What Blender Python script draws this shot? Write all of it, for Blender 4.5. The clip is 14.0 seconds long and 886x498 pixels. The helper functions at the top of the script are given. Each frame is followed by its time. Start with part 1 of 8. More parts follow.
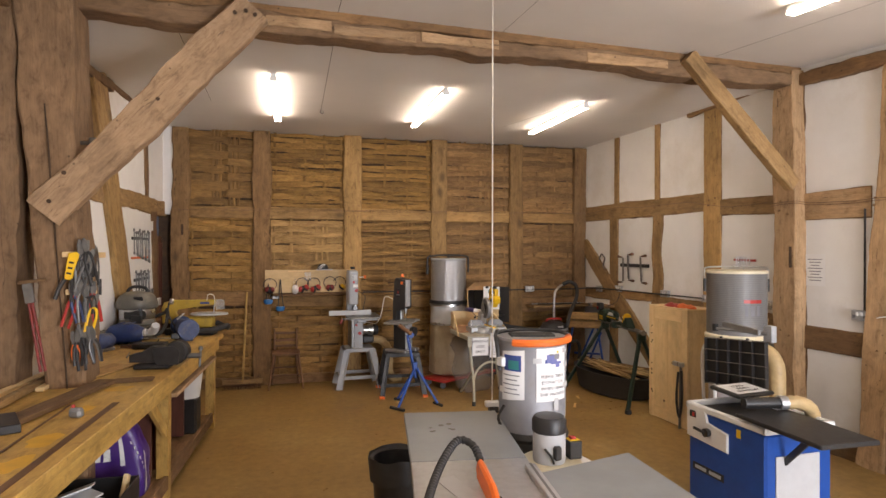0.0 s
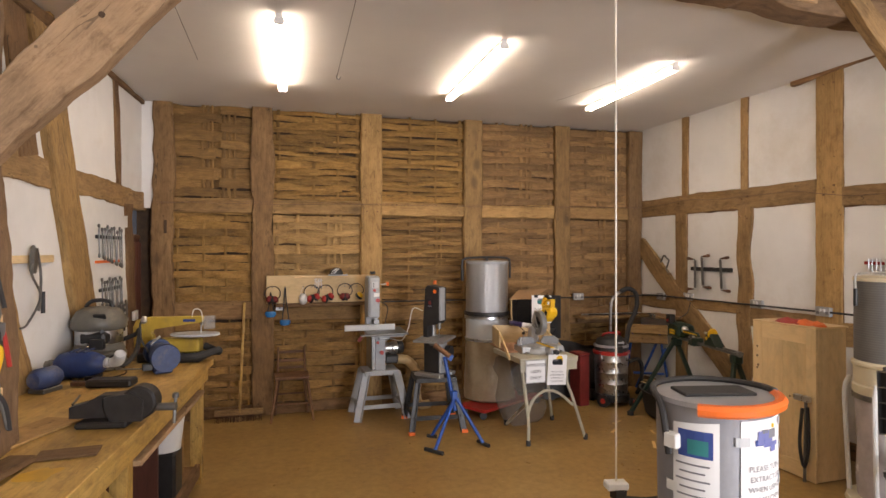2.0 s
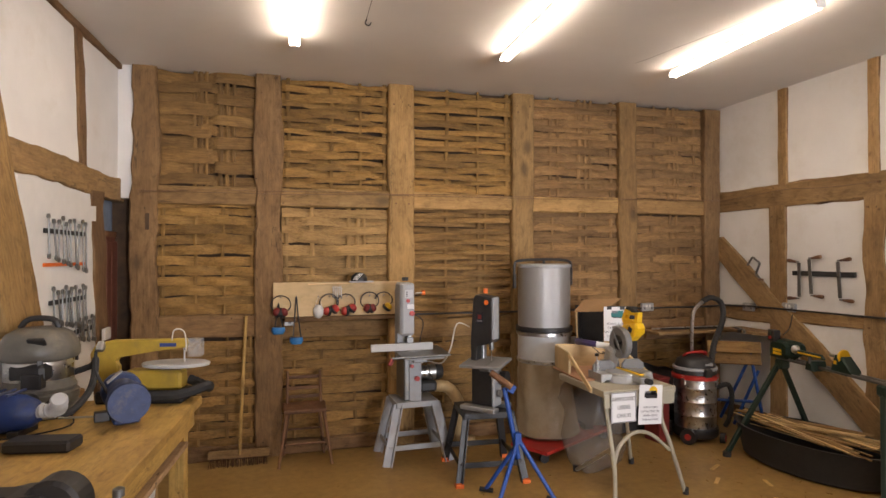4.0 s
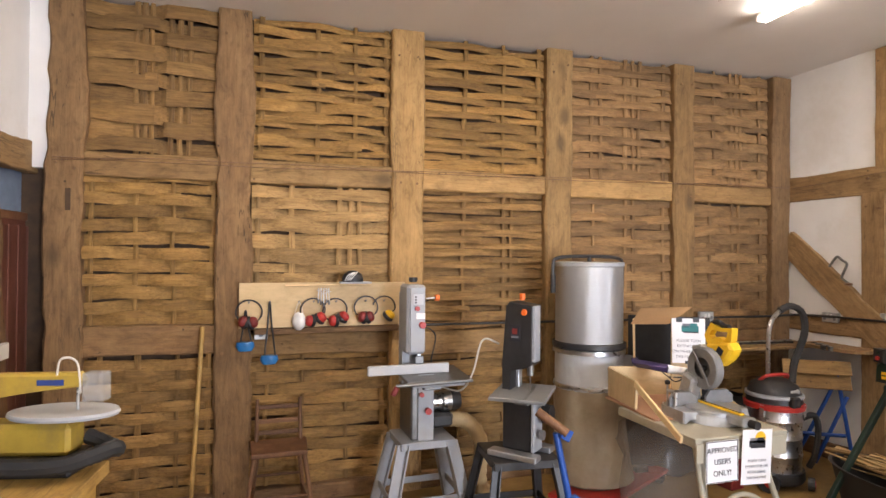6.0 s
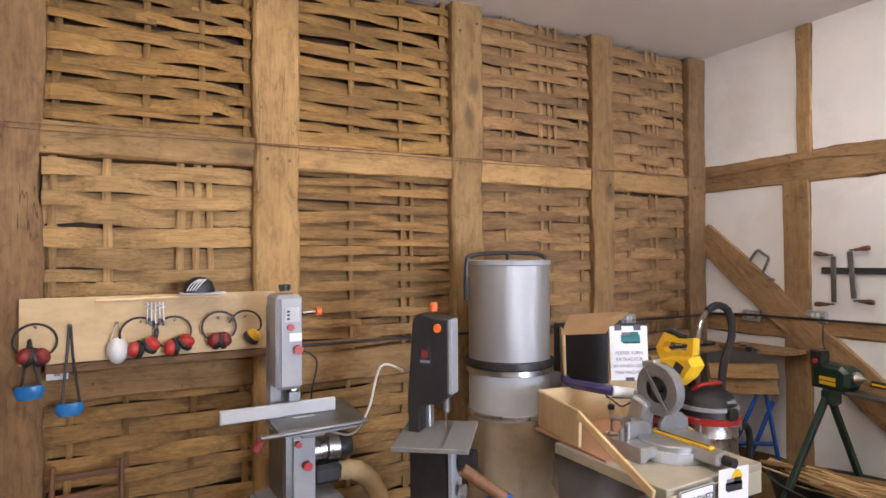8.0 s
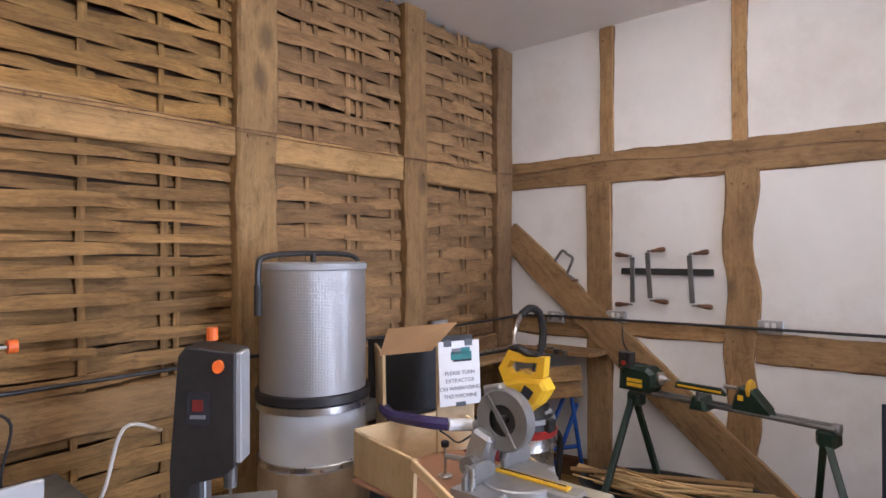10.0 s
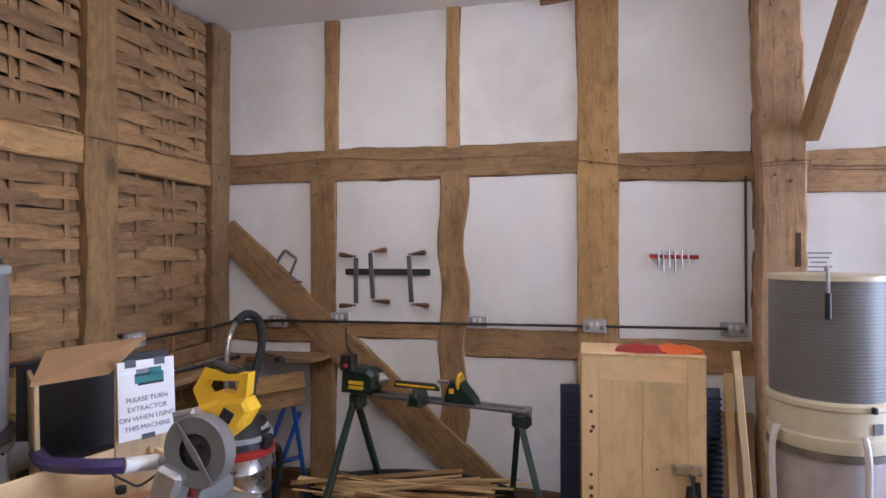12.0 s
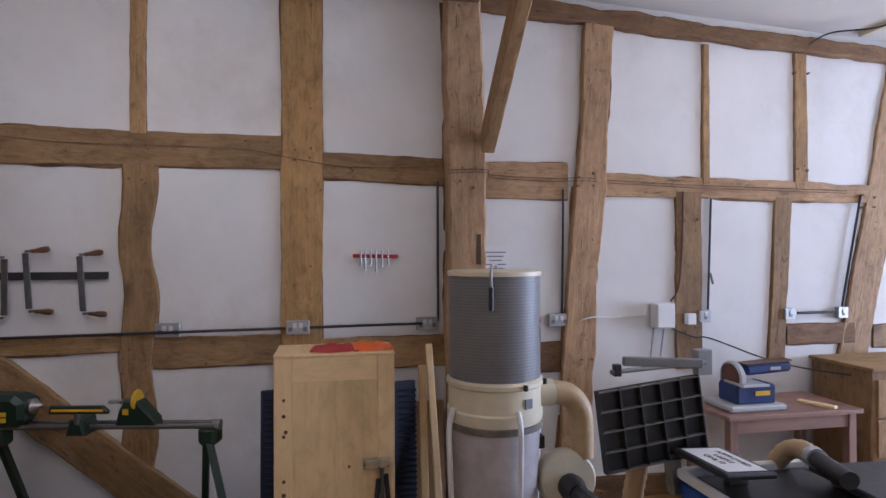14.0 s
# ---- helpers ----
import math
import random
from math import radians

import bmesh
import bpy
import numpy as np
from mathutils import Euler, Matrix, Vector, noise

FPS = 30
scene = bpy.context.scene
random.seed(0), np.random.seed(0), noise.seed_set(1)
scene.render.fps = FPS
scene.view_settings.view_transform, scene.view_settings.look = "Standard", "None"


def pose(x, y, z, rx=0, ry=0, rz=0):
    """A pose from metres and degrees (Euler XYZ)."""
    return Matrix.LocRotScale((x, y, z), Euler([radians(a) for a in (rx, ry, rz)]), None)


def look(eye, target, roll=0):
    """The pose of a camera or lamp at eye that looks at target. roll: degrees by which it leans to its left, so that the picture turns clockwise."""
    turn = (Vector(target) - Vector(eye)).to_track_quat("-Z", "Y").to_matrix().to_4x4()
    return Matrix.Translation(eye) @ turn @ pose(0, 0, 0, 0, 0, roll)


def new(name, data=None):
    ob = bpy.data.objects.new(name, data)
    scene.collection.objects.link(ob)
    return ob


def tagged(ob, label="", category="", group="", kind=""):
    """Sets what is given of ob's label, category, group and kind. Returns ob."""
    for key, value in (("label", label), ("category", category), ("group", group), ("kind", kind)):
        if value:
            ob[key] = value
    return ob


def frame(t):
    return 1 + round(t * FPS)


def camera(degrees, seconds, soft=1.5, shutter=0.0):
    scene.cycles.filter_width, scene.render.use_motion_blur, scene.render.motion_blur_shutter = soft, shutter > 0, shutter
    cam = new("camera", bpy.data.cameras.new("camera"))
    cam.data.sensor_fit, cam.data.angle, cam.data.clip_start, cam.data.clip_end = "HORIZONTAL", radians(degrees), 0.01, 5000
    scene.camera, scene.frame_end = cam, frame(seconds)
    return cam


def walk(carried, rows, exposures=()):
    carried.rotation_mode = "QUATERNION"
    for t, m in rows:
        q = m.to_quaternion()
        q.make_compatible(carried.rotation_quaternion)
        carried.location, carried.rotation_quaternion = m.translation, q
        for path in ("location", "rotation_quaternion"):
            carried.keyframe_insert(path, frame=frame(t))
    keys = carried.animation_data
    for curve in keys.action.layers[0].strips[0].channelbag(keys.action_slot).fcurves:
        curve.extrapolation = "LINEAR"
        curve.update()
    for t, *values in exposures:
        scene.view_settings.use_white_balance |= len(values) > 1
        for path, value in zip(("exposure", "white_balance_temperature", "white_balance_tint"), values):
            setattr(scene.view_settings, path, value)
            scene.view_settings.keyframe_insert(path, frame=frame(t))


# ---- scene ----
cam = camera(75.0, 14.0)
PATH = [
    (0, (0.535, 0.531, 1.845), (1.116, 2.444, 1.847), 0.1),
    (0.5, (0.521, 0.885, 1.852), (1.103, 2.798, 1.853), 0.1),
    (1, (0.512, 1.225, 1.851), (1.094, 3.138, 1.853), 0.1),
    (1.5, (0.504, 1.586, 1.846), (1.088, 3.499, 1.849), 0.0),
    (2, (0.501, 1.963, 1.846), (1.086, 3.876, 1.851), 0.0),
    (2.5, (0.487, 2.324, 1.841), (1.074, 4.236, 1.856), -0.1),
    (3, (0.479, 2.616, 1.833), (1.063, 4.528, 1.85), -0.0),
    (3.5, (0.481, 2.946, 1.821), (1.058, 4.861, 1.84), -0.0),
    (4, (0.49, 3.281, 1.799), (1.058, 5.199, 1.824), -0.1),
    (4.2, (0.505, 3.417, 1.797), (1.065, 5.337, 1.821), -0.1),
    (6.3, (0.656, 4.654, 1.751), (1.283, 6.553, 1.776), 0.6),
    (6.5, (0.68, 4.743, 1.744), (1.333, 6.633, 1.771), 0.4),
    (7, (0.761, 4.963, 1.721), (1.488, 6.826, 1.757), 0.3),
    (7.2, (0.79, 5.054, 1.724), (1.557, 6.9, 1.758), 0.1),
    (9.3, (1.123, 5.857, 1.757), (2.469, 7.337, 1.782), -0.1),
    (9.5, (1.149, 5.918, 1.758), (2.55, 7.344, 1.779), 0.0),
    (10, (1.239, 6.053, 1.766), (2.783, 7.323, 1.78), -0.2),
    (10.5, (1.311, 6.078, 1.76), (2.983, 7.176, 1.77), -0.2),
    (11, (1.372, 6.079, 1.766), (3.154, 6.987, 1.777), -0.2),
    (11.5, (1.429, 6.079, 1.765), (3.302, 6.78, 1.78), -0.1),
    (12, (1.472, 6.065, 1.769), (3.415, 6.539, 1.78), -0.1),
    (12.5, (1.526, 6.01, 1.777), (3.512, 6.253, 1.782), -0.2),
    (13, (1.56, 5.969, 1.774), (3.56, 5.976, 1.786), -0.1),
    (13.5, (1.582, 5.887, 1.758), (3.57, 5.675, 1.779), -0.2),
    (14, (1.583, 5.784, 1.758), (3.547, 5.407, 1.771), -0.2),
]
EXPOSURES = [(0, -0.47, 6850, 17), (2, -0.4, 6820, 17), (3, -0.38, 6800, 17), (4.2, -0.26, 6700, 17), (6.4, 0.32, 6150, 16), (9.5, 0.02, 5550, 19), (12, -0.2, 5280, 20), (13, -0.46, 5200, 20), (14, -0.83, 5130, 20)]
walk(cam, [(t, look(eye, target, roll)) for t, eye, target, roll in PATH], EXPOSURES)

# ---- world and lights ----
world = bpy.data.worlds.new("world")
scene.world = world
world.use_nodes = True
wn = world.node_tree.nodes
sky = wn.new("ShaderNodeTexSky")
sky.sky_type, sky.sun_disc, sky.sun_elevation, sky.sun_rotation = "NISHITA", False, radians(35), radians(120)
world.node_tree.links.new(sky.outputs[0], wn["Background"].inputs[0])
wn["Background"].inputs[1].default_value = 0.1


day = bpy.data.lights.new("doorway_daylight", "AREA")
day.shape, day.size, day.size_y, day.energy, day.color = "RECTANGLE", 2.3, 2.4, 640, (0.86, 0.92, 1.0)
dl = new("doorway_daylight", day)
dl.matrix_world = look((3.7, -2.8, 1.35), (4.2, 3.0, 1.4))


# ---- materials ----
def ramp(nt, fac, stops):
    r = nt.nodes.new("ShaderNodeValToRGB")
    while len(r.color_ramp.elements) < len(stops):
        r.color_ramp.elements.new(0.5)
    for e, (p, c) in zip(r.color_ramp.elements, stops):
        e.position, e.color = p, (*c, 1)
    nt.links.new(fac, r.inputs[0])
    return r.outputs[0]


def base_mat(name, rough=0.6, metal=0.0):
    m = bpy.data.materials.new(name)
    m.use_nodes = True
    b = m.node_tree.nodes["Principled BSDF"]
    b.inputs["Roughness"].default_value, b.inputs["Metallic"].default_value = rough, metal
    return m, m.node_tree, b


def coords(nt, scale=(1, 1, 1), shuffle=True):
    """Object coordinates, shifted for each object."""
    tc = nt.nodes.new("ShaderNodeTexCoord")
    mp = nt.nodes.new("ShaderNodeMapping")
    mp.inputs["Scale"].default_value = scale
    nt.links.new(tc.outputs["Object"], mp.inputs["Vector"])
    if shuffle:
        oi = nt.nodes.new("ShaderNodeObjectInfo")
        mul = nt.nodes.new("ShaderNodeMath")
        mul.operation = "MULTIPLY"
        mul.inputs[1].default_value = 37.0
        nt.links.new(oi.outputs["Random"], mul.inputs[0])
        nt.links.new(mul.outputs[0], mp.inputs["Location"])
    return mp.outputs[0]


def noise_tex(nt, vec, scale, detail=4, rough=0.6, distort=0.0):
    n = nt.nodes.new("ShaderNodeTexNoise")
    n.inputs["Scale"].default_value, n.inputs["Detail"].default_value = scale, detail
    n.inputs["Roughness"].default_value, n.inputs["Distortion"].default_value = rough, distort
    nt.links.new(vec, n.inputs["Vector"])
    return n.outputs["Fac"]


def mix(nt, fac, a, b, mode="MIX"):
    n = nt.nodes.new("ShaderNodeMix")
    n.data_type, n.blend_type = "RGBA", mode
    for sock, val in ((n.inputs[0], fac), (n.inputs[6], a), (n.inputs[7], b)):
        if isinstance(val, (float, int)):
            sock.default_value = val
        elif isinstance(val, tuple):
            sock.default_value = (*val, 1)
        else:
            nt.links.new(val, sock)
    return n.outputs[2]


def bump(nt, b, height, strength, dist=0.01):
    n = nt.nodes.new("ShaderNodeBump")
    n.inputs["Strength"].default_value, n.inputs["Distance"].default_value = strength, dist
    nt.links.new(height, n.inputs["Height"])
    nt.links.new(n.outputs[0], b.inputs["Normal"])


def maths(nt, op, a, b=0.0):
    n = nt.nodes.new("ShaderNodeMath")
    n.operation = op
    for sock, val in ((n.inputs[0], a), (n.inputs[1], b)):
        if isinstance(val, (float, int)):
            sock.default_value = val
        else:
            nt.links.new(val, sock)
    return n.outputs[0]


def wood(name, dark, mid, light, rough=0.75, stretch=0.09, tone=0.35, grain=26, relief=0.5, crack_amount=0.4, spread=0.2, knots=0.0):
    """Wood whose grain runs along the local z axis: blotches, mottling, grain, drying checks, nail holes and knots."""
    m, nt, b = base_mat(name, rough)
    blot = noise_tex(nt, coords(nt, (1, 1, 0.4)), 3.4, 5, 0.65, 0.3)
    fine = noise_tex(nt, coords(nt, (1, 1, stretch)), grain * 1.6, 6, 0.7, 0.4)
    mott = noise_tex(nt, coords(nt, (1, 1, 0.5)), 17, 6, 0.72, 0.6)
    c = ramp(nt, fine, [(0.28, dark), (0.48, mid), (0.72, light)])
    c2 = ramp(nt, blot, [(0.3, tuple(x * 0.62 for x in mid)), (0.5, mid), (0.7, tuple(min(1, x * 0.5 + y * 0.6) for x, y in zip(mid, light)))])
    c = mix(nt, min(0.9, tone + 0.3), c, c2)
    mo = ramp(nt, mott, [(0.3, (0.48, 0.43, 0.38)), (0.48, (0.95, 0.95, 0.95)), (0.7, (1.2, 1.2, 1.2))])
    c = mix(nt, 0.8 if knots else 0.5 if spread > 0.22 else 0.28, c, mo, "MULTIPLY")
    if knots or spread > 0.22:
        thin = noise_tex(nt, coords(nt, (1, 1, 0.045)), 110, 4, 0.75, 0.2)
        c = mix(nt, 0.3 if knots else 0.6, c, ramp(nt, thin, [(0.33, (0.45, 0.4, 0.35)), (0.5, (1, 1, 1)), (0.68, (1.3, 1.28, 1.22))]), "MULTIPLY")
    oi = nt.nodes.new("ShaderNodeObjectInfo")
    rnd = ramp(nt, oi.outputs["Random"], [(0.0, (1 - spread,) * 3), (0.5, (1, 1, 1)), (1.0, (1 + spread, 1 + spread * 0.95, 1 + spread * 0.85))])
    c = mix(nt, 1.0, c, rnd, "MULTIPLY")
    height = maths(nt, "ADD", fine, mott)
    if crack_amount:
        line = noise_tex(nt, coords(nt, (5, 5, 0.35)), 1.7, 3, 0.55, 0.2)
        near = maths(nt, "ABSOLUTE", maths(nt, "SUBTRACT", line, 0.5))
        where = noise_tex(nt, coords(nt, (1, 1, 0.6)), 2.3, 2)
        wide = maths(nt, "MULTIPLY", maths(nt, "MAXIMUM", maths(nt, "SUBTRACT", where, 0.5), 0.0), 0.03)
        crack = maths(nt, "LESS_THAN", near, wide)
        c = mix(nt, maths(nt, "MULTIPLY", crack, min(0.85, crack_amount * 1.7)), c, tuple(x * 0.22 for x in mid))
        height = maths(nt, "SUBTRACT", height, maths(nt, "MULTIPLY", crack, 0.8))
    if knots:
        for scale, keep, r0, r1, squash, deep in ((3.2, 0.66, 0.07, 0.2, 0.6, 0.3), (17.0, 0.9, 0.09, 0.16, 1.0, 0.22)):
            vo = nt.nodes.new("ShaderNodeTexVoronoi")
            vo.inputs["Scale"].default_value = scale
            nt.links.new(coords(nt, (1, 1, squash)), vo.inputs["Vector"])
            sel = nt.nodes.new("ShaderNodeSeparateColor")
            nt.links.new(vo.outputs["Color"], sel.inputs[0])
            kn = ramp(nt, vo.outputs["Distance"], [(r0, (1, 1, 1)), (r1, (0, 0, 0))])
            f = maths(nt, "MULTIPLY", maths(nt, "MULTIPLY", kn, maths(nt, "GREATER_THAN", sel.outputs[0], keep)), knots)
            c = mix(nt, f, c, tuple(x * deep for x in mid))
    nt.links.new(c, b.inputs["Base Color"])
    bump(nt, b, height, relief, 0.007)
    return m


def paint(name, col, rough=0.5, metal=0.0, vary=0.18, scale=9, relief=0.0, dirt=None):
    m, nt, b = base_mat(name, rough, metal)
    v = coords(nt)
    n = noise_tex(nt, v, scale, 5, 0.6)
    lo = tuple(x * (1 - vary) for x in col)
    hi = tuple(min(1, x * (1 + vary * 0.6)) for x in col)
    c = ramp(nt, n, [(0.3, lo), (0.7, hi)])
    if dirt:
        n2 = noise_tex(nt, v, scale * 0.45, 6, 0.7)
        f = ramp(nt, n2, [(0.5, (0, 0, 0)), (0.72, (1, 1, 1))])
        c = mix(nt, f, c, dirt)
    nt.links.new(c, b.inputs["Base Color"])
    rr = nt.nodes.new("ShaderNodeMapRange")
    rr.inputs["To Min"].default_value, rr.inputs["To Max"].default_value = rough * 0.8, min(1, rough * 1.25)
    nt.links.new(n, rr.inputs["Value"])
    nt.links.new(rr.outputs[0], b.inputs["Roughness"])
    if relief:
        bump(nt, b, noise_tex(nt, v, scale * 6, 3), relief, 0.004)
    return m


def glow(name, col, strength):
    m, nt, b = base_mat(name)
    b.inputs["Base Color"].default_value = (0.9, 0.9, 0.9, 1)
    b.inputs["Emission Color"].default_value = (*col, 1)
    b.inputs["Emission Strength"].default_value = strength
    return m


OAK = wood("oak_timber", (0.1164, 0.0578, 0.0195), (0.2980, 0.1790, 0.0720), (0.4272, 0.2776, 0.1276), 0.75, 0.09, 0.35, 26, 0.7, 0.4, 0.2, 0.85)
OAK_TAN = wood("oak_timber_tan", (0.1129, 0.0532, 0.0155), (0.2824, 0.1621, 0.0560), (0.4047, 0.2508, 0.0988), 0.75, 0.09, 0.35, 26, 0.7, 0.4, 0.2, 0.85)
OAK_PALE = wood("oak_timber_pale", (0.1624, 0.0847, 0.0252), (0.3429, 0.2060, 0.0740), (0.4602, 0.2923, 0.1170), 0.75, 0.09, 0.35, 26, 0.7, 0.3, 0.2, 0.8)
OAK_GREY = wood("oak_timber_weathered", (0.18, 0.104, 0.05), (0.392, 0.248, 0.128), (0.53, 0.366, 0.212), 0.8, 0.09, 0.4, 26, 0.8, 0.45, 0.15, 0.8)
OAK_SILVER = wood("oak_timber_silvered", (0.19, 0.118, 0.066), (0.38, 0.248, 0.142), (0.5, 0.345, 0.213), 0.85, 0.12, 0.55, 18, 1.0, 0.35, 0.05, 0.7)
OAK_BROWN = wood("oak_timber_brown_old", (0.1, 0.056, 0.028), (0.225, 0.135, 0.07), (0.33, 0.21, 0.118), 0.85, 0.12, 0.5, 18, 1.0, 0.35, 0.05, 0.7)
OAK_OLD = wood("oak_timber_tawny", (0.085, 0.042, 0.0155), (0.226, 0.128, 0.052), (0.335, 0.205, 0.0915), 0.8, 0.09, 0.35, 26, 0.9, 0.45, 0.2, 0.85)
OAK_DARK = wood("oak_timber_dark", (0.0776, 0.0385, 0.0158), (0.1940, 0.1059, 0.0444), (0.3105, 0.1829, 0.0814), 0.8, 0.09, 0.4, 26, 0.9, 0.45, 0.2, 0.85)
LATH = wood("riven_oak_lath", (0.1035, 0.0514, 0.0120), (0.2730, 0.1517, 0.0401), (0.4517, 0.2657, 0.0774), 0.8, 0.05, 0.35, 30, 0.8, 0.0, 0.25)
LATH_GREY = wood("riven_oak_lath_dull", (0.0800, 0.0394, 0.0112), (0.2258, 0.1251, 0.0381), (0.3765, 0.2229, 0.0753), 0.8, 0.05, 0.35, 30, 0.8, 0.0, 0.25)
# slightly darker than LATH, for the lowest tier of panels
LATH_LOW = wood("riven_oak_lath_lowest", (0.086, 0.045, 0.0115), (0.25, 0.139, 0.0395), (0.41, 0.242, 0.075), 0.8, 0.05, 0.35, 30, 0.8, 0.0, 0.25)
LATH_ROSE = wood("riven_oak_lath_brown", (0.0997, 0.0514, 0.0170), (0.2375, 0.1339, 0.0510), (0.3800, 0.2328, 0.0952), 0.8, 0.05, 0.35, 30, 0.8, 0.0, 0.25)
LATH_SILVER = wood("riven_oak_lath_pale", (0.1600, 0.0900, 0.0316), (0.3482, 0.2143, 0.0809), (0.4894, 0.3171, 0.1336), 0.8, 0.05, 0.35, 30, 0.8, 0.0, 0.25)
BENCH = wood("bench_pine", (0.3, 0.17, 0.042), (0.5, 0.31, 0.085), (0.64, 0.44, 0.155), 0.5, 0.14, 0.6, 12, 0.35, 0.2, 0.12, 0.55)
PINE = wood("pale_pine", (0.66, 0.45, 0.19), (0.8, 0.59, 0.31), (0.86, 0.68, 0.4), 0.5, 0.06, 0.3, 14, 0.15, 0, 0.04)
PLY = wood("plywood", (0.52, 0.35, 0.16), (0.66, 0.48, 0.25), (0.74, 0.57, 0.33), 0.6, 0.1, 0.25, 9, 0.1, 0)
DARKWOOD = wood("dark_stained_wood", (0.05, 0.022, 0.01), (0.13, 0.06, 0.028), (0.22, 0.11, 0.05), 0.5, 0.07, 0.3, 20, 0.2)
CHAIRWOOD = wood("worn_chair_wood", (0.05, 0.02, 0.008), (0.14, 0.062, 0.026), (0.28, 0.15, 0.07), 0.6, 0.07, 0.4, 16, 0.2, 0)
REDWOOD = wood("mahogany_brown_board", (0.06, 0.02, 0.012), (0.12, 0.04, 0.025), (0.17, 0.065, 0.04), 0.5, 0.07, 0.3, 20, 0.2)
LATHE_OFF = wood("split_offcuts", (0.45, 0.27, 0.1), (0.66, 0.46, 0.2), (0.78, 0.6, 0.33), 0.7, 0.05, 0.2, 20, 0.3, 0)

PLASTER = paint("limewashed_plaster", (0.78, 0.77, 0.75), 0.9, 0, 0.06, 2.2, 0.25, (0.66, 0.63, 0.58))
CEIL = paint("ceiling_board_paint", (0.74, 0.71, 0.67), 0.9, 0, 0.05, 1.3, 0.05)
# dark brown painting the shade in gaps, cracks and slots; also some dark pegs
DARKGAP = paint("gap_shade_brown", (0.075, 0.043, 0.022), 0.95, 0, 0.4, 14)
BLACK = paint("black_plastic", (0.022, 0.021, 0.021), 0.45, 0, 0.3, 20)
RUBBER = paint("black_rubber", (0.03, 0.029, 0.028), 0.7, 0, 0.3, 20, 0.1)
STEEL = paint("bright_steel", (0.62, 0.62, 0.62), 0.28, 1.0, 0.12, 30)
ALU = paint("cast_aluminium", (0.5, 0.51, 0.52), 0.42, 0.85, 0.12, 26, 0.1)
IRON = paint("dark_machined_iron", (0.19, 0.19, 0.185), 0.38, 0.7, 0.3, 12)
GREYPAINT = paint("grey_machine_paint", (0.34, 0.355, 0.375), 0.42, 0, 0.08, 12, 0, (0.34, 0.33, 0.31))
LIGHTGREY = paint("light_grey_paint", (0.49, 0.5, 0.51), 0.45, 0, 0.06, 12)
CREAM = paint("cream_machine_paint", (0.73, 0.66, 0.47), 0.42, 0, 0.06, 10, 0, (0.64, 0.57, 0.43))
WHITE = paint("white_plastic", (0.78, 0.78, 0.76), 0.4, 0, 0.05, 10)
PAPER = paint("white_paper", (0.8, 0.8, 0.8), 0.6, 0, 0.03, 6)
BLUE = paint("blue_machine_paint", (0.012, 0.07, 0.32), 0.38, 0, 0.15, 10)
DEEPBLUE = paint("deep_blue_sander_paint", (0.01, 0.035, 0.15), 0.45, 0, 0.25, 12, 0, (0.05, 0.06, 0.1))
BLUEDARK = paint("dusty_navy_paint", (0.035, 0.06, 0.16), 0.5, 0, 0.3, 14, 0, (0.16, 0.15, 0.15))
RED = paint("red_plastic", (0.42, 0.03, 0.022), 0.4, 0, 0.15, 12)
DEEPRED = paint("dull_deep_red", (0.2, 0.02, 0.016), 0.5, 0, 0.25, 8)
ORANGE = paint("orange_plastic", (0.82, 0.16, 0.02), 0.45, 0, 0.1, 12)
YELLOW = paint("yellow_plastic", (0.82, 0.5, 0.015), 0.4, 0, 0.1, 12)
MUSTARD = paint("mustard_enamel", (0.5, 0.34, 0.05), 0.45, 0, 0.15, 12, 0, (0.32, 0.22, 0.07))
GREEN = paint("dark_green_enamel", (0.01, 0.03, 0.019), 0.4, 0, 0.2, 14)
TEAL = paint("teal_print", (0.02, 0.2, 0.2), 0.6)
NAVYPRINT = paint("blue_print", (0.03, 0.06, 0.24), 0.6)
INK = paint("black_ink", (0.02, 0.02, 0.025), 0.7)
GREYINK = paint("grey_ink", (0.2, 0.2, 0.22), 0.7)
KHAKI = paint("ribbed_hose_tan", (0.5, 0.36, 0.18), 0.5, 0, 0.15, 20)
PURPLE = paint("purple_hose", (0.05, 0.035, 0.13), 0.5, 0, 0.2, 20)
PURPLEBAG = paint("purple_plastic_sack", (0.07, 0.025, 0.2), 0.3, 0, 0.2, 6)
ROPE = paint("white_cord", (0.72, 0.68, 0.6), 0.8)
TIN = paint("tin_drum_dull", (0.33, 0.335, 0.36), 0.5, 0.35, 0.14, 6, 0, (0.27, 0.265, 0.27))
GREYTOP = paint("grey_blue_steel_table", (0.29, 0.315, 0.33), 0.45, 0.25, 0.12, 5, 0, (0.3, 0.31, 0.31))
REDTABLE = wood("reddish_table_wood", (0.16, 0.085, 0.065), (0.3, 0.175, 0.135), (0.4, 0.25, 0.2), 0.5, 0.07, 0.3, 14, 0.15, 0)
BLADE = paint("dark_saw_blade", (0.12, 0.12, 0.12), 0.4, 0.6, 0.2, 20)
SACK, _n, _b = base_mat("smoky_clear_plastic_sack", 0.22)
_b.inputs["Base Color"].default_value = (0.3, 0.26, 0.22, 1)
_b.inputs["Alpha"].default_value = 0.3
RIBNAVY = paint("dark_navy_rubber", (0.013, 0.017, 0.036), 0.6, 0, 0.3, 14)
CLEARPLASTIC, _n, _b = base_mat("scuffed_clear_plastic", 0.25)
_b.inputs["Base Color"].default_value = (0.7, 0.7, 0.68, 1)
_b.inputs["Alpha"].default_value = 0.3
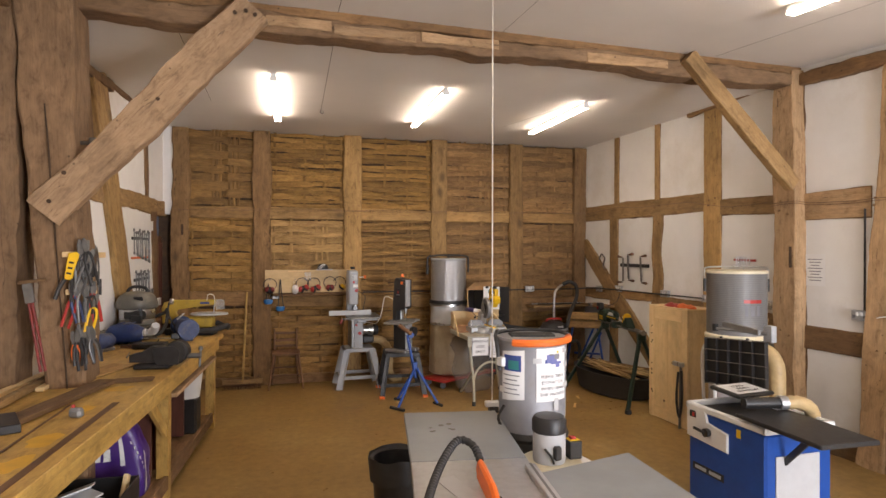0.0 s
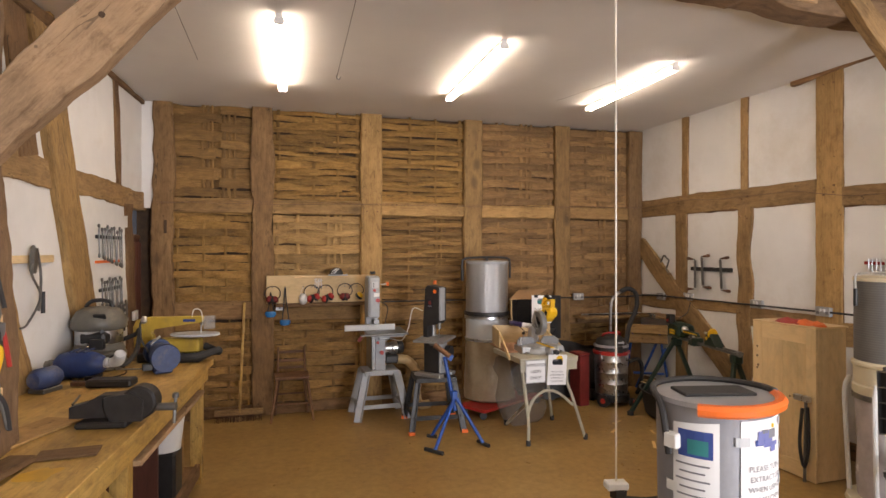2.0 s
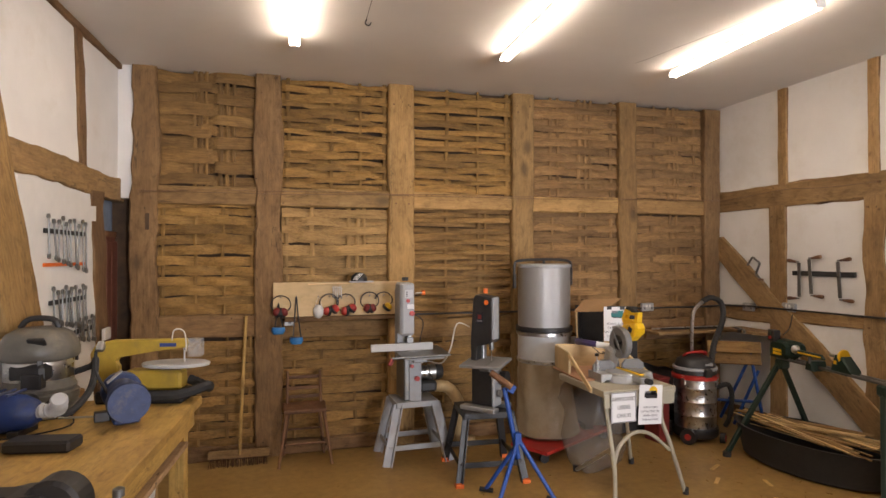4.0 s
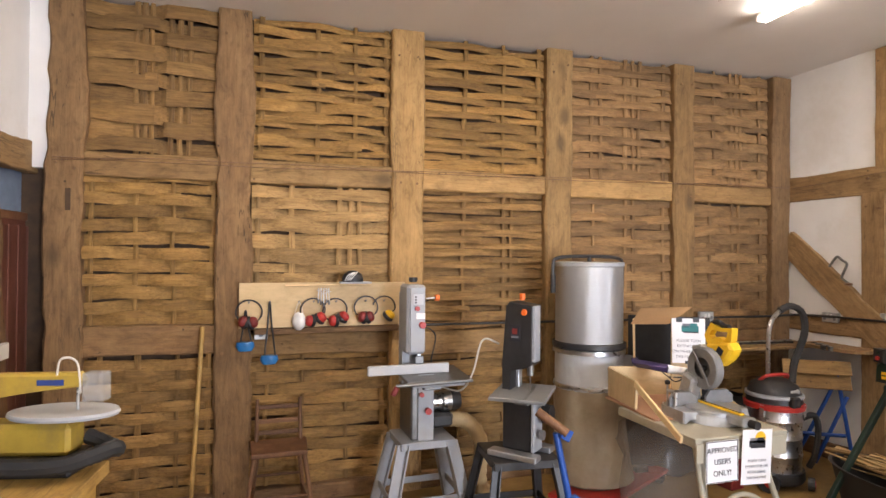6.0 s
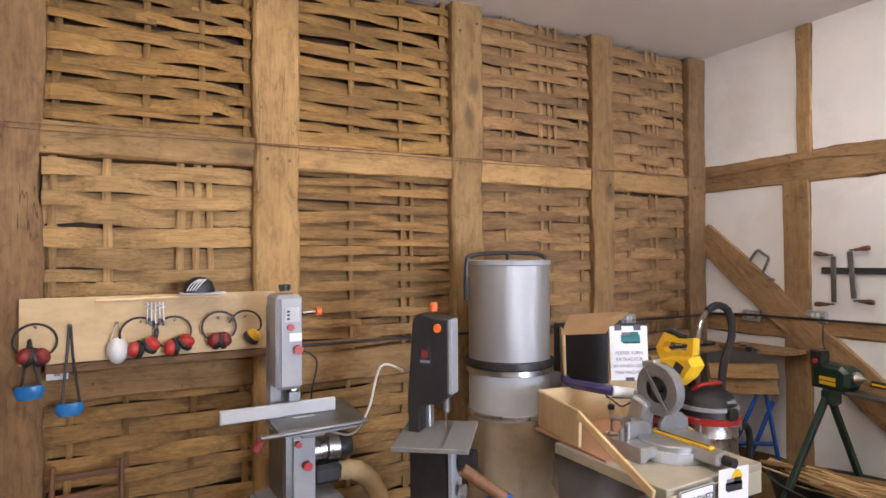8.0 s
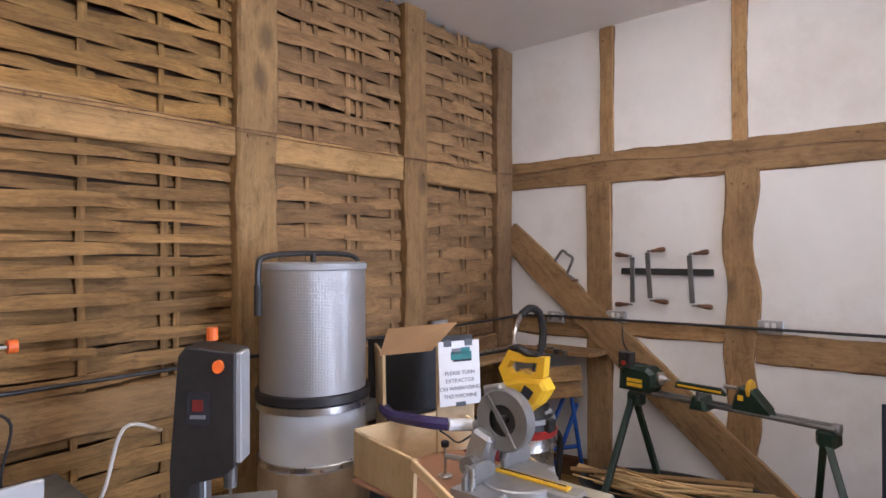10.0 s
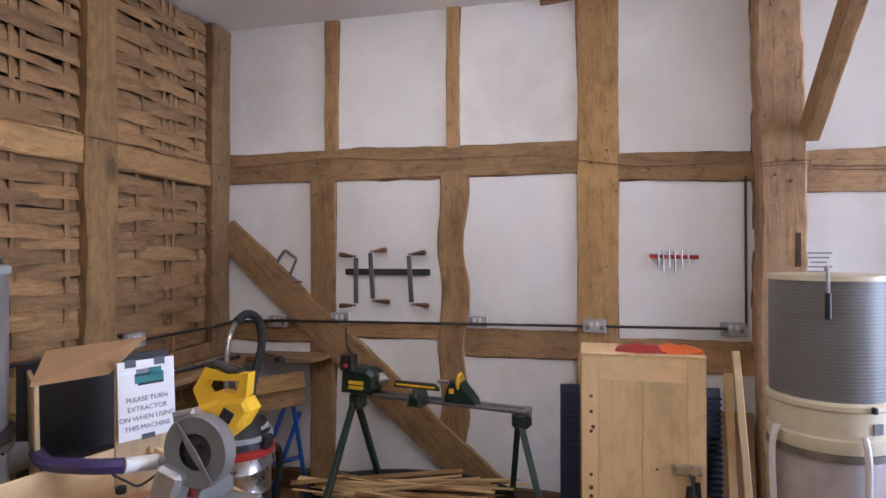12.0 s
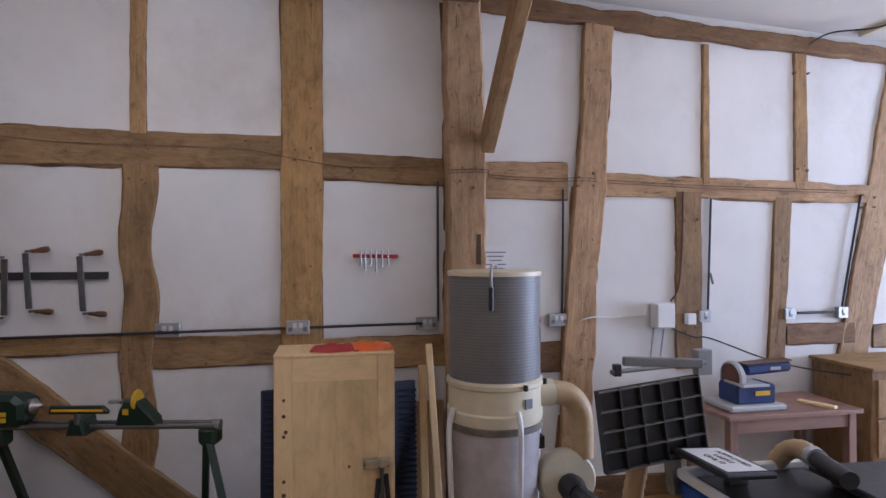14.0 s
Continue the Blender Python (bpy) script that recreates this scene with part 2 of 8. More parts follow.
DYE = paint("yellow_wood_dye", (0.62, 0.36, 0.035), 0.5, 0, 0.2, 9)
GLASSPANE = paint("daylit_pane", (0.2, 0.26, 0.36), 0.2)
LIDRED = paint("reddish_hardboard", (0.38, 0.2, 0.11), 0.7, 0, 0.12, 8)
ALUDULL = paint("dull_cast_metal", (0.25, 0.25, 0.25), 0.5, 0.4, 0.12, 20)
STANDPAINT = paint("aged_stand_paint", (0.4, 0.37, 0.28), 0.5, 0, 0.12, 9, 0, (0.33, 0.29, 0.22))
CARD = paint("cardboard", (0.3, 0.175, 0.08), 0.8, 0, 0.1, 8)
DUSTYGREY = paint("dusty_grey_plastic", (0.13, 0.12, 0.1), 0.45, 0, 0.25, 9, 0, (0.24, 0.2, 0.14))


def floor_mat():
    m, nt, b = base_mat("dusty_concrete", 0.7)
    v = coords(nt, shuffle=False)
    n1 = noise_tex(nt, v, 0.9, 6, 0.65)
    n2 = noise_tex(nt, v, 14, 5, 0.65)
    c = ramp(nt, n1, [(0.3, (0.245, 0.142, 0.04)), (0.5, (0.32, 0.195, 0.06)), (0.62, (0.365, 0.235, 0.08)), (0.75, (0.44, 0.315, 0.145))])
    c2 = ramp(nt, n2, [(0.35, (0.82, 0.8, 0.78)), (0.65, (1.08, 1.08, 1.08))])
    c = mix(nt, 1.0, c, c2, "MULTIPLY")
    n3 = noise_tex(nt, v, 60, 2, 0.5)
    sp = ramp(nt, n3, [(0.72, (0, 0, 0)), (0.76, (1, 1, 1))])
    c = mix(nt, sp, c, (0.52, 0.4, 0.24))
    nt.links.new(c, b.inputs["Base Color"])
    rr = nt.nodes.new("ShaderNodeMapRange")
    rr.inputs["To Min"].default_value, rr.inputs["To Max"].default_value = 0.34, 0.62
    nt.links.new(n1, rr.inputs["Value"])
    nt.links.new(rr.outputs[0], b.inputs["Roughness"])
    bump(nt, b, n2, 0.12, 0.004)
    return m


def filter_mat():
    """Pleated filter cartridge behind fine wire mesh."""
    m, nt, b = base_mat("mesh_filter_cartridge", 0.34, 0.6)
    tc = nt.nodes.new("ShaderNodeTexCoord")
    sep = nt.nodes.new("ShaderNodeSeparateXYZ")
    nt.links.new(tc.outputs["Object"], sep.inputs[0])
    w = nt.nodes.new("ShaderNodeMath")
    w.operation = "MULTIPLY"
    w.inputs[1].default_value = 1000
    nt.links.new(sep.outputs[2], w.inputs[0])
    s = nt.nodes.new("ShaderNodeMath")
    s.operation = "SINE"
    nt.links.new(w.outputs[0], s.inputs[0])
    at = nt.nodes.new("ShaderNodeMath")
    at.operation = "ARCTAN2"
    nt.links.new(sep.outputs[1], at.inputs[0])
    nt.links.new(sep.outputs[0], at.inputs[1])
    w2 = nt.nodes.new("ShaderNodeMath")
    w2.operation = "MULTIPLY"
    w2.inputs[1].default_value = 240
    nt.links.new(at.outputs[0], w2.inputs[0])
    s2 = nt.nodes.new("ShaderNodeMath")
    s2.operation = "SINE"
    nt.links.new(w2.outputs[0], s2.inputs[0])
    mx = nt.nodes.new("ShaderNodeMath")
    mx.operation = "MAXIMUM"
    nt.links.new(s.outputs[0], mx.inputs[0])
    nt.links.new(s2.outputs[0], mx.inputs[1])
    c = ramp(nt, mx.outputs[0], [(0.0, (0.3, 0.3, 0.3)), (0.9, (0.46, 0.46, 0.46))])
    nt.links.new(c, b.inputs["Base Color"])
    bump(nt, b, mx.outputs[0], 0.3, 0.002)
    return m


def ribbed_filter():
    """Grey filter cloth with fine level ribs."""
    m, nt, b = base_mat("grey_ribbed_filter", 0.5, 0.1)
    tc = nt.nodes.new("ShaderNodeTexCoord")
    sep = nt.nodes.new("ShaderNodeSeparateXYZ")
    nt.links.new(tc.outputs["Object"], sep.inputs[0])
    w = nt.nodes.new("ShaderNodeMath")
    w.operation = "MULTIPLY"
    w.inputs[1].default_value = 380
    nt.links.new(sep.outputs[2], w.inputs[0])
    s = nt.nodes.new("ShaderNodeMath")
    s.operation = "SINE"
    nt.links.new(w.outputs[0], s.inputs[0])
    n = noise_tex(nt, coords(nt), 9, 4)
    c = ramp(nt, n, [(0.3, (0.175, 0.172, 0.17)), (0.7, (0.2, 0.198, 0.195))])
    r = ramp(nt, s.outputs[0], [(0.0, (0.86, 0.86, 0.86)), (0.9, (1.04, 1.04, 1.04))])
    c = mix(nt, 1.0, c, r, "MULTIPLY")
    nt.links.new(c, b.inputs["Base Color"])
    bump(nt, b, s.outputs[0], 0.12, 0.002)
    return m


def clear_bag():
    m, nt, b = base_mat("dusty_clear_plastic_bag", 0.3)
    b.inputs["Base Color"].default_value = (0.62, 0.54, 0.42, 1)
    b.inputs["Alpha"].default_value = 0.7
    v = coords(nt)
    n = noise_tex(nt, v, 5, 4, 0.6)
    c = ramp(nt, n, [(0.3, (0.4, 0.3, 0.18)), (0.7, (0.56, 0.45, 0.3))])
    nt.links.new(c, b.inputs["Base Color"])
    bump(nt, b, n, 0.6, 0.05)
    return m


FLOOR, MESHFILTER, BAG, RIBFILTER = floor_mat(), filter_mat(), clear_bag(), ribbed_filter()
TUBE = glow("lit_fluorescent_tube", (1.0, 0.87, 0.71), 46.0)


# ---- mesh helpers ----
def thing(name, m=None, label="", category="", group="", kind=""):
    ob = new(name)
    ob.empty_display_size = 0.1
    if m is not None:
        ob.matrix_world = m
    return tagged(ob, label, category, group, kind)


def part(name, bm, material, parent=None, label="", m=None, smooth=False):
    me = bpy.data.meshes.new(name)
    bmesh.ops.recalc_face_normals(bm, faces=bm.faces)
    bm.to_mesh(me)
    bm.free()
    me.materials.append(material)
    if smooth:
        me.polygons.foreach_set("use_smooth", [True] * len(me.polygons))
        me.set_sharp_from_angle(angle=radians(38))
    ob = new(name, me)
    if parent is not None:
        ob.parent = parent
    if m is not None:
        ob.matrix_basis = m
    if label:
        ob["label"] = label
    return ob


def box(bm, size, at=(0, 0, 0), rot=(0, 0, 0), bevel=0.004, taper=None):
    """A box with bevelled edges; taper scales the top in x and y."""
    g = bmesh.ops.create_cube(bm, size=1.0)
    vs = g["verts"]
    for v in vs:
        k = (taper if taper and v.co.z > 0 else (1, 1))
        v.co = Vector((v.co.x * size[0] * k[0], v.co.y * size[1] * k[1], v.co.z * size[2]))
    bmesh.ops.transform(bm, matrix=pose(*at, *rot), verts=vs)
    if bevel:
        es = list({e for v in vs for e in v.link_edges})
        bmesh.ops.bevel(bm, geom=es, offset=min(bevel, min(size) * 0.3), segments=1, affect="EDGES")
    return bm


def rod(bm, p0, p1, r0, r1=None, seg=12, caps=True):
    """A round bar from p0 to p1."""
    p0, p1 = Vector(p0), Vector(p1)
    d = p1 - p0
    m = Matrix.Translation((p0 + p1) / 2) @ d.to_track_quat("Z", "Y").to_matrix().to_4x4()
    bmesh.ops.create_cone(bm, cap_ends=caps, segments=seg, radius1=r0, radius2=r0 if r1 is None else r1, depth=d.length, matrix=m)
    return bm


def spline(pts, n):
    """A smooth path through the points."""
    P = [Vector(p) for p in pts]
    out = []
    for i in range(len(P) - 1):
        a, b, c, d = P[max(i - 1, 0)], P[i], P[i + 1], P[min(i + 2, len(P) - 1)]
        for k in range(n):
            t = k / n
            out.append(0.5 * (2 * b + (c - a) * t + (2 * a - 5 * b + 4 * c - d) * t * t + (3 * b - a - 3 * c + d) * t ** 3))
    return out + [P[-1]]


def hose(bm, pts, r, seg=10, n=6, ribs=0.0):
    """A tube along a smooth path; ribs swell every second ring."""
    path = spline(pts, n)
    if ribs:
        step, fine = r * 0.45, []
        for a, b in zip(path, path[1:]):
            k = max(1, int((b - a).length / step))
            fine += [a.lerp(b, i / k) for i in range(k)]
        path = fine + [path[-1]]
    rings, up = [], Vector((0.13, 0.21, 0.97))
    for i, p in enumerate(path):
        d = (path[min(i + 1, len(path) - 1)] - path[max(i - 1, 0)]).normalized()
        a = (up - d * up.dot(d)).normalized()
        up = a
        b = d.cross(a)
        rr = r * (1 + (ribs if i % 2 else -ribs))
        rings.append([bm.verts.new(p + (a * math.cos(2 * math.pi * k / seg) + b * math.sin(2 * math.pi * k / seg)) * rr) for k in range(seg)])
    for A, B in zip(rings, rings[1:]):
        for k in range(seg):
            bm.faces.new((A[k], A[(k + 1) % seg], B[(k + 1) % seg], B[k]))
    bm.faces.new(rings[0][::-1])
    bm.faces.new(rings[-1])
    return bm


def lathed(bm, profile, at=(0, 0, 0), seg=28, m=None, sx=1.0, sy=1.0):
    """A solid of revolution about z from (radius, z) pairs."""
    start = len(bm.verts)
    rings = []
    for r, z in profile:
        if r < 1e-5:
            rings.append([bm.verts.new((at[0], at[1], at[2] + z))])
        else:
            rings.append([bm.verts.new((at[0] + sx * r * math.cos(2 * math.pi * k / seg), at[1] + sy * r * math.sin(2 * math.pi * k / seg), at[2] + z)) for k in range(seg)])
    for A, B in zip(rings, rings[1:]):
        for k in range(seg):
            j = (k + 1) % seg
            if len(A) == 1 and len(B) == 1:
                continue
            if len(A) == 1:
                bm.faces.new((A[0], B[k], B[j]))
            elif len(B) == 1:
                bm.faces.new((A[k], A[j], B[0]))
            else:
                bm.faces.new((A[k], A[j], B[j], B[k]))
    if m is not None:
        bm.verts.ensure_lookup_table()
        bmesh.ops.transform(bm, matrix=m, verts=[v for v in bm.verts][start:])
    return bm


def slab(bm, outline, depth, m=None, bevel=0.003):
    """A plate: an outline in local x and z, extruded along y by depth."""
    start = len(bm.verts)
    f = [bm.verts.new((x, 0, z)) for x, z in outline]
    b = [bm.verts.new((x, depth, z)) for x, z in outline]
    faces = [bm.faces.new(f), bm.faces.new(b[::-1])]
    for i in range(len(f)):
        j = (i + 1) % len(f)
        faces.append(bm.faces.new((f[j], f[i], b[i], b[j])))
    es = list({e for e in faces[0].edges} | {e for e in faces[1].edges})
    if bevel:
        bmesh.ops.bevel(bm, geom=es, offset=bevel, segments=1, affect="EDGES")
    if m is not None:
        bm.verts.ensure_lookup_table()
        bmesh.ops.transform(bm, matrix=m, verts=[v for v in bm.verts][start:])
    return bm


def aim(p0, p1, face):
    """A pose at p0 with local z towards p1 and local y away from the face direction."""
    z = (Vector(p1) - Vector(p0)).normalized()
    y = -(Vector(face) - z * Vector(face).dot(z)).normalized()
    x = y.cross(z)
    return Matrix.Translation(p0) @ Matrix((x, y, z)).transposed().to_4x4()


SEED = [1]


def timber(name, p0, p1, w, d, face, material, parent, wob=0.008, w1=None, label="", waves=0.0, seg=None):
    """A hewn timber: its front lies on the line p0-p1 and looks along face; w wide, d deep, with uneven arrises."""
    SEED[0] += 1
    rnd = random.Random(SEED[0])
    length = (Vector(p1) - Vector(p0)).length
    n = seg or max(8, int(length / 0.055))
    bm = bmesh.new()
    c = min(w, d) * 0.09
    off = rnd.uniform(0, 50)
    ww1 = w if w1 is None else w1

    def rough(k, z):
        return noise.noise((off + k, z * 1.6, 0)) * 1.5 + noise.noise((off + k, z * 6, 4)) * 0.7 + noise.noise((off + k, z * 17, 8)) * 0.35

    rings = []
    for i in range(n + 1):
        t = i / n
        h = (w + (ww1 - w) * t) / 2
        z = t * length
        jl, jr, jf = rough(0, z) * wob, rough(9, z) * wob, noise.noise((off + 17, z * 3, 0)) * wob * 0.7
        cl = c * (1 + 0.9 * noise.noise((off + 31, z * 7, 0)))
        cr = c * (1 + 0.9 * noise.noise((off + 37, z * 7, 0)))
        if waves:
            jl += waves * math.sin(z * 9 + 1) * 0.6
            jr += waves * math.sin(z * 8 + 2.6)
        l, r = -h + jl, h + jr
        pts = ((l, cl + jf), (l + cl, jf), (r - cr, jf), (r, cr + jf), (r, d), (l, d))
        rings.append([bm.verts.new((x, y, z)) for x, y in pts])
    for A, B in zip(rings, rings[1:]):
        for k in range(6):
            bm.faces.new((A[k], A[(k + 1) % 6], B[(k + 1) % 6], B[k]))
    bm.faces.new(rings[0][::-1])
    bm.faces.new(rings[-1])
    return part(name, bm, material, parent, label, aim(p0, p1, face))


def lettering(txt, size, m, material, parent, name="lettering", depth=0.0006):
    """Raised letters in the built-in font as a mesh, centred on local x, in the local x and y plane."""
    cu = bpy.data.curves.new(name, "FONT")
    cu.body, cu.size, cu.align_x, cu.align_y, cu.extrude = txt, size, "CENTER", "CENTER", depth
    tmp = bpy.data.objects.new("tmp", cu)
    scene.collection.objects.link(tmp)
    me = bpy.data.meshes.new_from_object(tmp.evaluated_get(bpy.context.evaluated_depsgraph_get()))
    bpy.data.objects.remove(tmp)
    bpy.data.curves.remove(cu)
    me.materials.clear()
    me.materials.append(material)
    ob = new(name, me)
    ob.parent = parent
    ob.matrix_basis = m
    return ob


# ---- the room ----
YB, XR = 8.72, 5.43          # timber faces of the back wall, plaster face of the side wall
L0, L1 = Vector((-0.755, 8.95, 0)), Vector((-1.578, -2.8, 0))   # line of the workbench wall
LU = (L1 - L0).normalized()
LN = Vector((-LU.y, LU.x, 0))   # into the room
if LN.x < 0:
    LN = -LN


def lp(s, z, out=0.0):
    """A place on the workbench wall, s metres from the back corner."""
    p = L0 + LU * s + LN * out
    return Vector((p.x, p.y, z))


def quad_prism(bm, low, high):
    a = [bm.verts.new(p) for p in low]
    b = [bm.verts.new(p) for p in high]
    n = len(a)
    bm.faces.new(a[::-1])
    bm.faces.new(b)
    for i in range(n):
        bm.faces.new((a[i], a[(i + 1) % n], b[(i + 1) % n], b[i]))
    return bm


tagged(part("floor", quad_prism(bmesh.new(), [(-2.6, -3.1, -0.2), (5.9, -3.1, -0.2), (5.9, 9.2, -0.2), (-2.6, 9.2, -0.2)],
                                        [(-2.6, -3.1, 0), (5.9, -3.1, 0), (5.9, 9.2, 0), (-2.6, 9.2, 0)]), FLOOR),
               "dusty tan concrete workshop floor with scattered shavings", "floor", "", "structure")


def ceil_z(x, y):
    return 3.445 + 0.008 * x if y > 4.9 else 3.6 - 0.05 * max(0, 4.9 - max(y, 1.0))


bm = bmesh.new()
c1 = [(-1.6, 4.98), (5.8, 4.98), (5.8, 9.1), (-1.6, 9.1)]
quad_prism(bm, [(x, y, ceil_z(x, y + 0.1)) for x, y in c1], [(x, y, 3.9) for x, y in c1])
tagged(part("ceiling", bm, CEIL), "white painted board ceiling with faint joints, back bay", "ceiling", "", "structure")
bm = bmesh.new()
c2 = [(-2.4, 1.0), (5.8, 1.0), (5.8, 4.86), (-2.4, 4.86)]
quad_prism(bm, [(x, y, ceil_z(x, y)) for x, y in c2], [(x, y, 3.9) for x, y in c2])
tagged(part("ceiling", bm, CEIL), "white painted board ceiling of the front bay", "ceiling", "", "structure")
bm = bmesh.new()
c3 = [(-2.4, -3.0), (5.8, -3.0), (5.8, 0.998), (-2.4, 0.998)]
quad_prism(bm, [(x, y, 3.405) for x, y in c3], [(x, y, 3.9) for x, y in c3])
tagged(part("ceiling", bm, CEIL), "white painted board ceiling behind the start", "ceiling", "", "structure")

# back wall: timbers and woven laths over a backing coloured as the shade between them
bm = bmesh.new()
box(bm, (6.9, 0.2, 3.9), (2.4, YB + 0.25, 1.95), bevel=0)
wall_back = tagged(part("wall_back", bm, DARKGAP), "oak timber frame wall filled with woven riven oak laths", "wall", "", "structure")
FB = (0, -1, 0)
POSTS = [(-0.665, -0.455, OAK_OLD), (0.345, 0.585, OAK_OLD), (1.56, 1.815, OAK_PALE), (2.84, 3.08, OAK_PALE), (4.105, 4.325, OAK_TAN), (5.2, 5.41, OAK_OLD)]
for i, (a, b, mat) in enumerate(POSTS):
    lean = (0.0, -0.01, 0.0, 0.01, -0.012, 0.02)[i]
    timber("post", ((a + b) / 2, YB, 0.0), ((a + b) / 2 + lean, YB, 3.47), b - a, 0.16, FB, mat, wall_back, (0.026, 0.02, 0.009, 0.009, 0.011, 0.012)[i])
BAYS = [(POSTS[i][1], POSTS[i + 1][0]) for i in range(5)]
LOW = [(1.08, 1.28), (1.04, 1.2), (1.0, 1.19), (0.98, 1.16), (0.87, 1.1)]
for (a, b), (z0, z1), mat in zip(BAYS, LOW, (OAK_OLD, OAK_TAN, OAK_TAN, OAK_TAN, OAK_OLD)):
    timber("rail", (a - 0.02, YB + 0.025, 2.342), (b + 0.02, YB + 0.025, 2.342), 0.165, 0.12, FB, OAK_PALE if 0.5 < a < 4 else OAK_TAN, wall_back, 0.007)
    timber("rail", (a - 0.02, YB + 0.03, (z0 + z1) / 2), (b + 0.02, YB + 0.03, (z0 + z1) / 2), z1 - z0, 0.12, FB, mat, wall_back, 0.009)
rnd = random.Random(9)
for a, b, mat in POSTS:
    for z in (2.342, 1.1, 3.3):
        for dx in (0.06, b - a - 0.06):
            p = (a + dx + rnd.uniform(-0.015, 0.015), YB - 0.012, z + rnd.uniform(-0.04, 0.04))
            part("peg", rod(bmesh.new(), p, (p[0], YB + 0.03, p[2]), rnd.uniform(0.007, 0.012), None, 8), OAK_DARK, wall_back)
timber("sill", (-0.7, YB + 0.01, 0.06), (5.42, YB + 0.01, 0.06), 0.12, 0.14, FB, OAK_DARK, wall_back, 0.01)


def weave(fracs, sign, deep):
    """Depth knots of one lath: before and behind the staves by turns, tucked in at the ends."""
    groups = []
    for f in sorted(fracs):
        if groups and f - groups[-1][-1] < 0.1:
            groups[-1].append(f)
        else:
            groups.append([f])
    knots = [(-0.02, 0.0)]
    for k, g in enumerate(groups):
        d = deep * (sign if k % 2 else -sign)
        knots += [(g[0] - 0.035, d), (g[-1] + 0.035, d)]
    return [q for q in knots if q[0] < 0.99] + [(1.02, 0.0)]


def lath(x0, x1, z, w, knots, mat, rnd, tilt=0.0, sag=0.0):
    """One riven lath, bulged in front and ragged along its edges."""
    n = 22
    bm = bmesh.new()
    rings = []
    off = rnd.uniform(0, 90)
    L = x1 - x0
    th, lean = rnd.uniform(0.004, 0.007), rnd.uniform(0.002, 0.011)
    for i in range(n + 1):
        t = i / n
        j = 0
        while j < len(knots) - 2 and knots[j + 1][0] < t:
            j += 1
        (ta, da), (tb, db) = knots[j], knots[j + 1]
        u = min(1, max(0, (t - ta) / max(1e-4, tb - ta)))
        dep = da + (db - da) * (0.5 - 0.5 * math.cos(math.pi * u))
        cz = noise.noise((off + 7, t * 2.2, 0)) * w * 0.2 + tilt * (t - 0.5) + sag * (t * (1 - t) * 4 - 0.5)
        up = w / 2 * (1 + 0.22 * noise.noise((off, t * 4, 0)) + 0.12 * noise.noise((off, t * 15, 3)))
        dn = w / 2 * (1 + 0.22 * noise.noise((off, t * 4, 9)) + 0.12 * noise.noise((off, t * 15, 6)))
        tw = noise.noise((off + 3, t * 2.5, 0)) * 0.006 - lean
        rings.append([bm.verts.new(v) for v in ((-(cz - dn), dep - th * 0.3 + tw, L * t), (-cz, dep - th * 1.5, L * t), (-(cz + up), dep - th * 0.3 - tw, L * t),
                                                (-(cz + up), dep + th - tw, L * t), (-(cz - dn), dep + th + tw, L * t))])
    for A, B in zip(rings, rings[1:]):
        for k in range(5):
            bm.faces.new((A[k], A[(k + 1) % 5], B[(k + 1) % 5], B[k]))
    bm.faces.new(rings[0][::-1])
    bm.faces.new(rings[-1])
    return part("lath", bm, mat, wall_back, "", aim((x0, YB + 0.075, z), (x1, YB + 0.075, z), FB))


def stave(x, z0, z1, w, mat, rnd, dep=0.0):
    bm = bmesh.new()
    off = rnd.uniform(0, 90)
    rings = []
    n = 12
    for i in range(n + 1):
        t = i / n
        cx = noise.noise((off, t * 3, 0)) * 0.014
        h = w / 2 * (1 + 0.25 * noise.noise((off + 5, t * 5, 0)))
        rings.append([bm.verts.new(v) for v in ((cx - h, -0.004, t * (z1 - z0)), (cx, -0.009, t * (z1 - z0)), (cx + h, -0.004, t * (z1 - z0)), (cx + h, 0.006, t * (z1 - z0)), (cx - h, 0.006, t * (z1 - z0)))])
    for A, B in zip(rings, rings[1:]):
        for k in range(5):
            bm.faces.new((A[k], A[(k + 1) % 5], B[(k + 1) % 5], B[k]))
    bm.faces.new(rings[0][::-1])
    bm.faces.new(rings[-1])
    return part("stave", bm, mat, wall_back, "", aim((x, YB + 0.075 + dep, z0), (x, YB + 0.075 + dep, z1), FB))


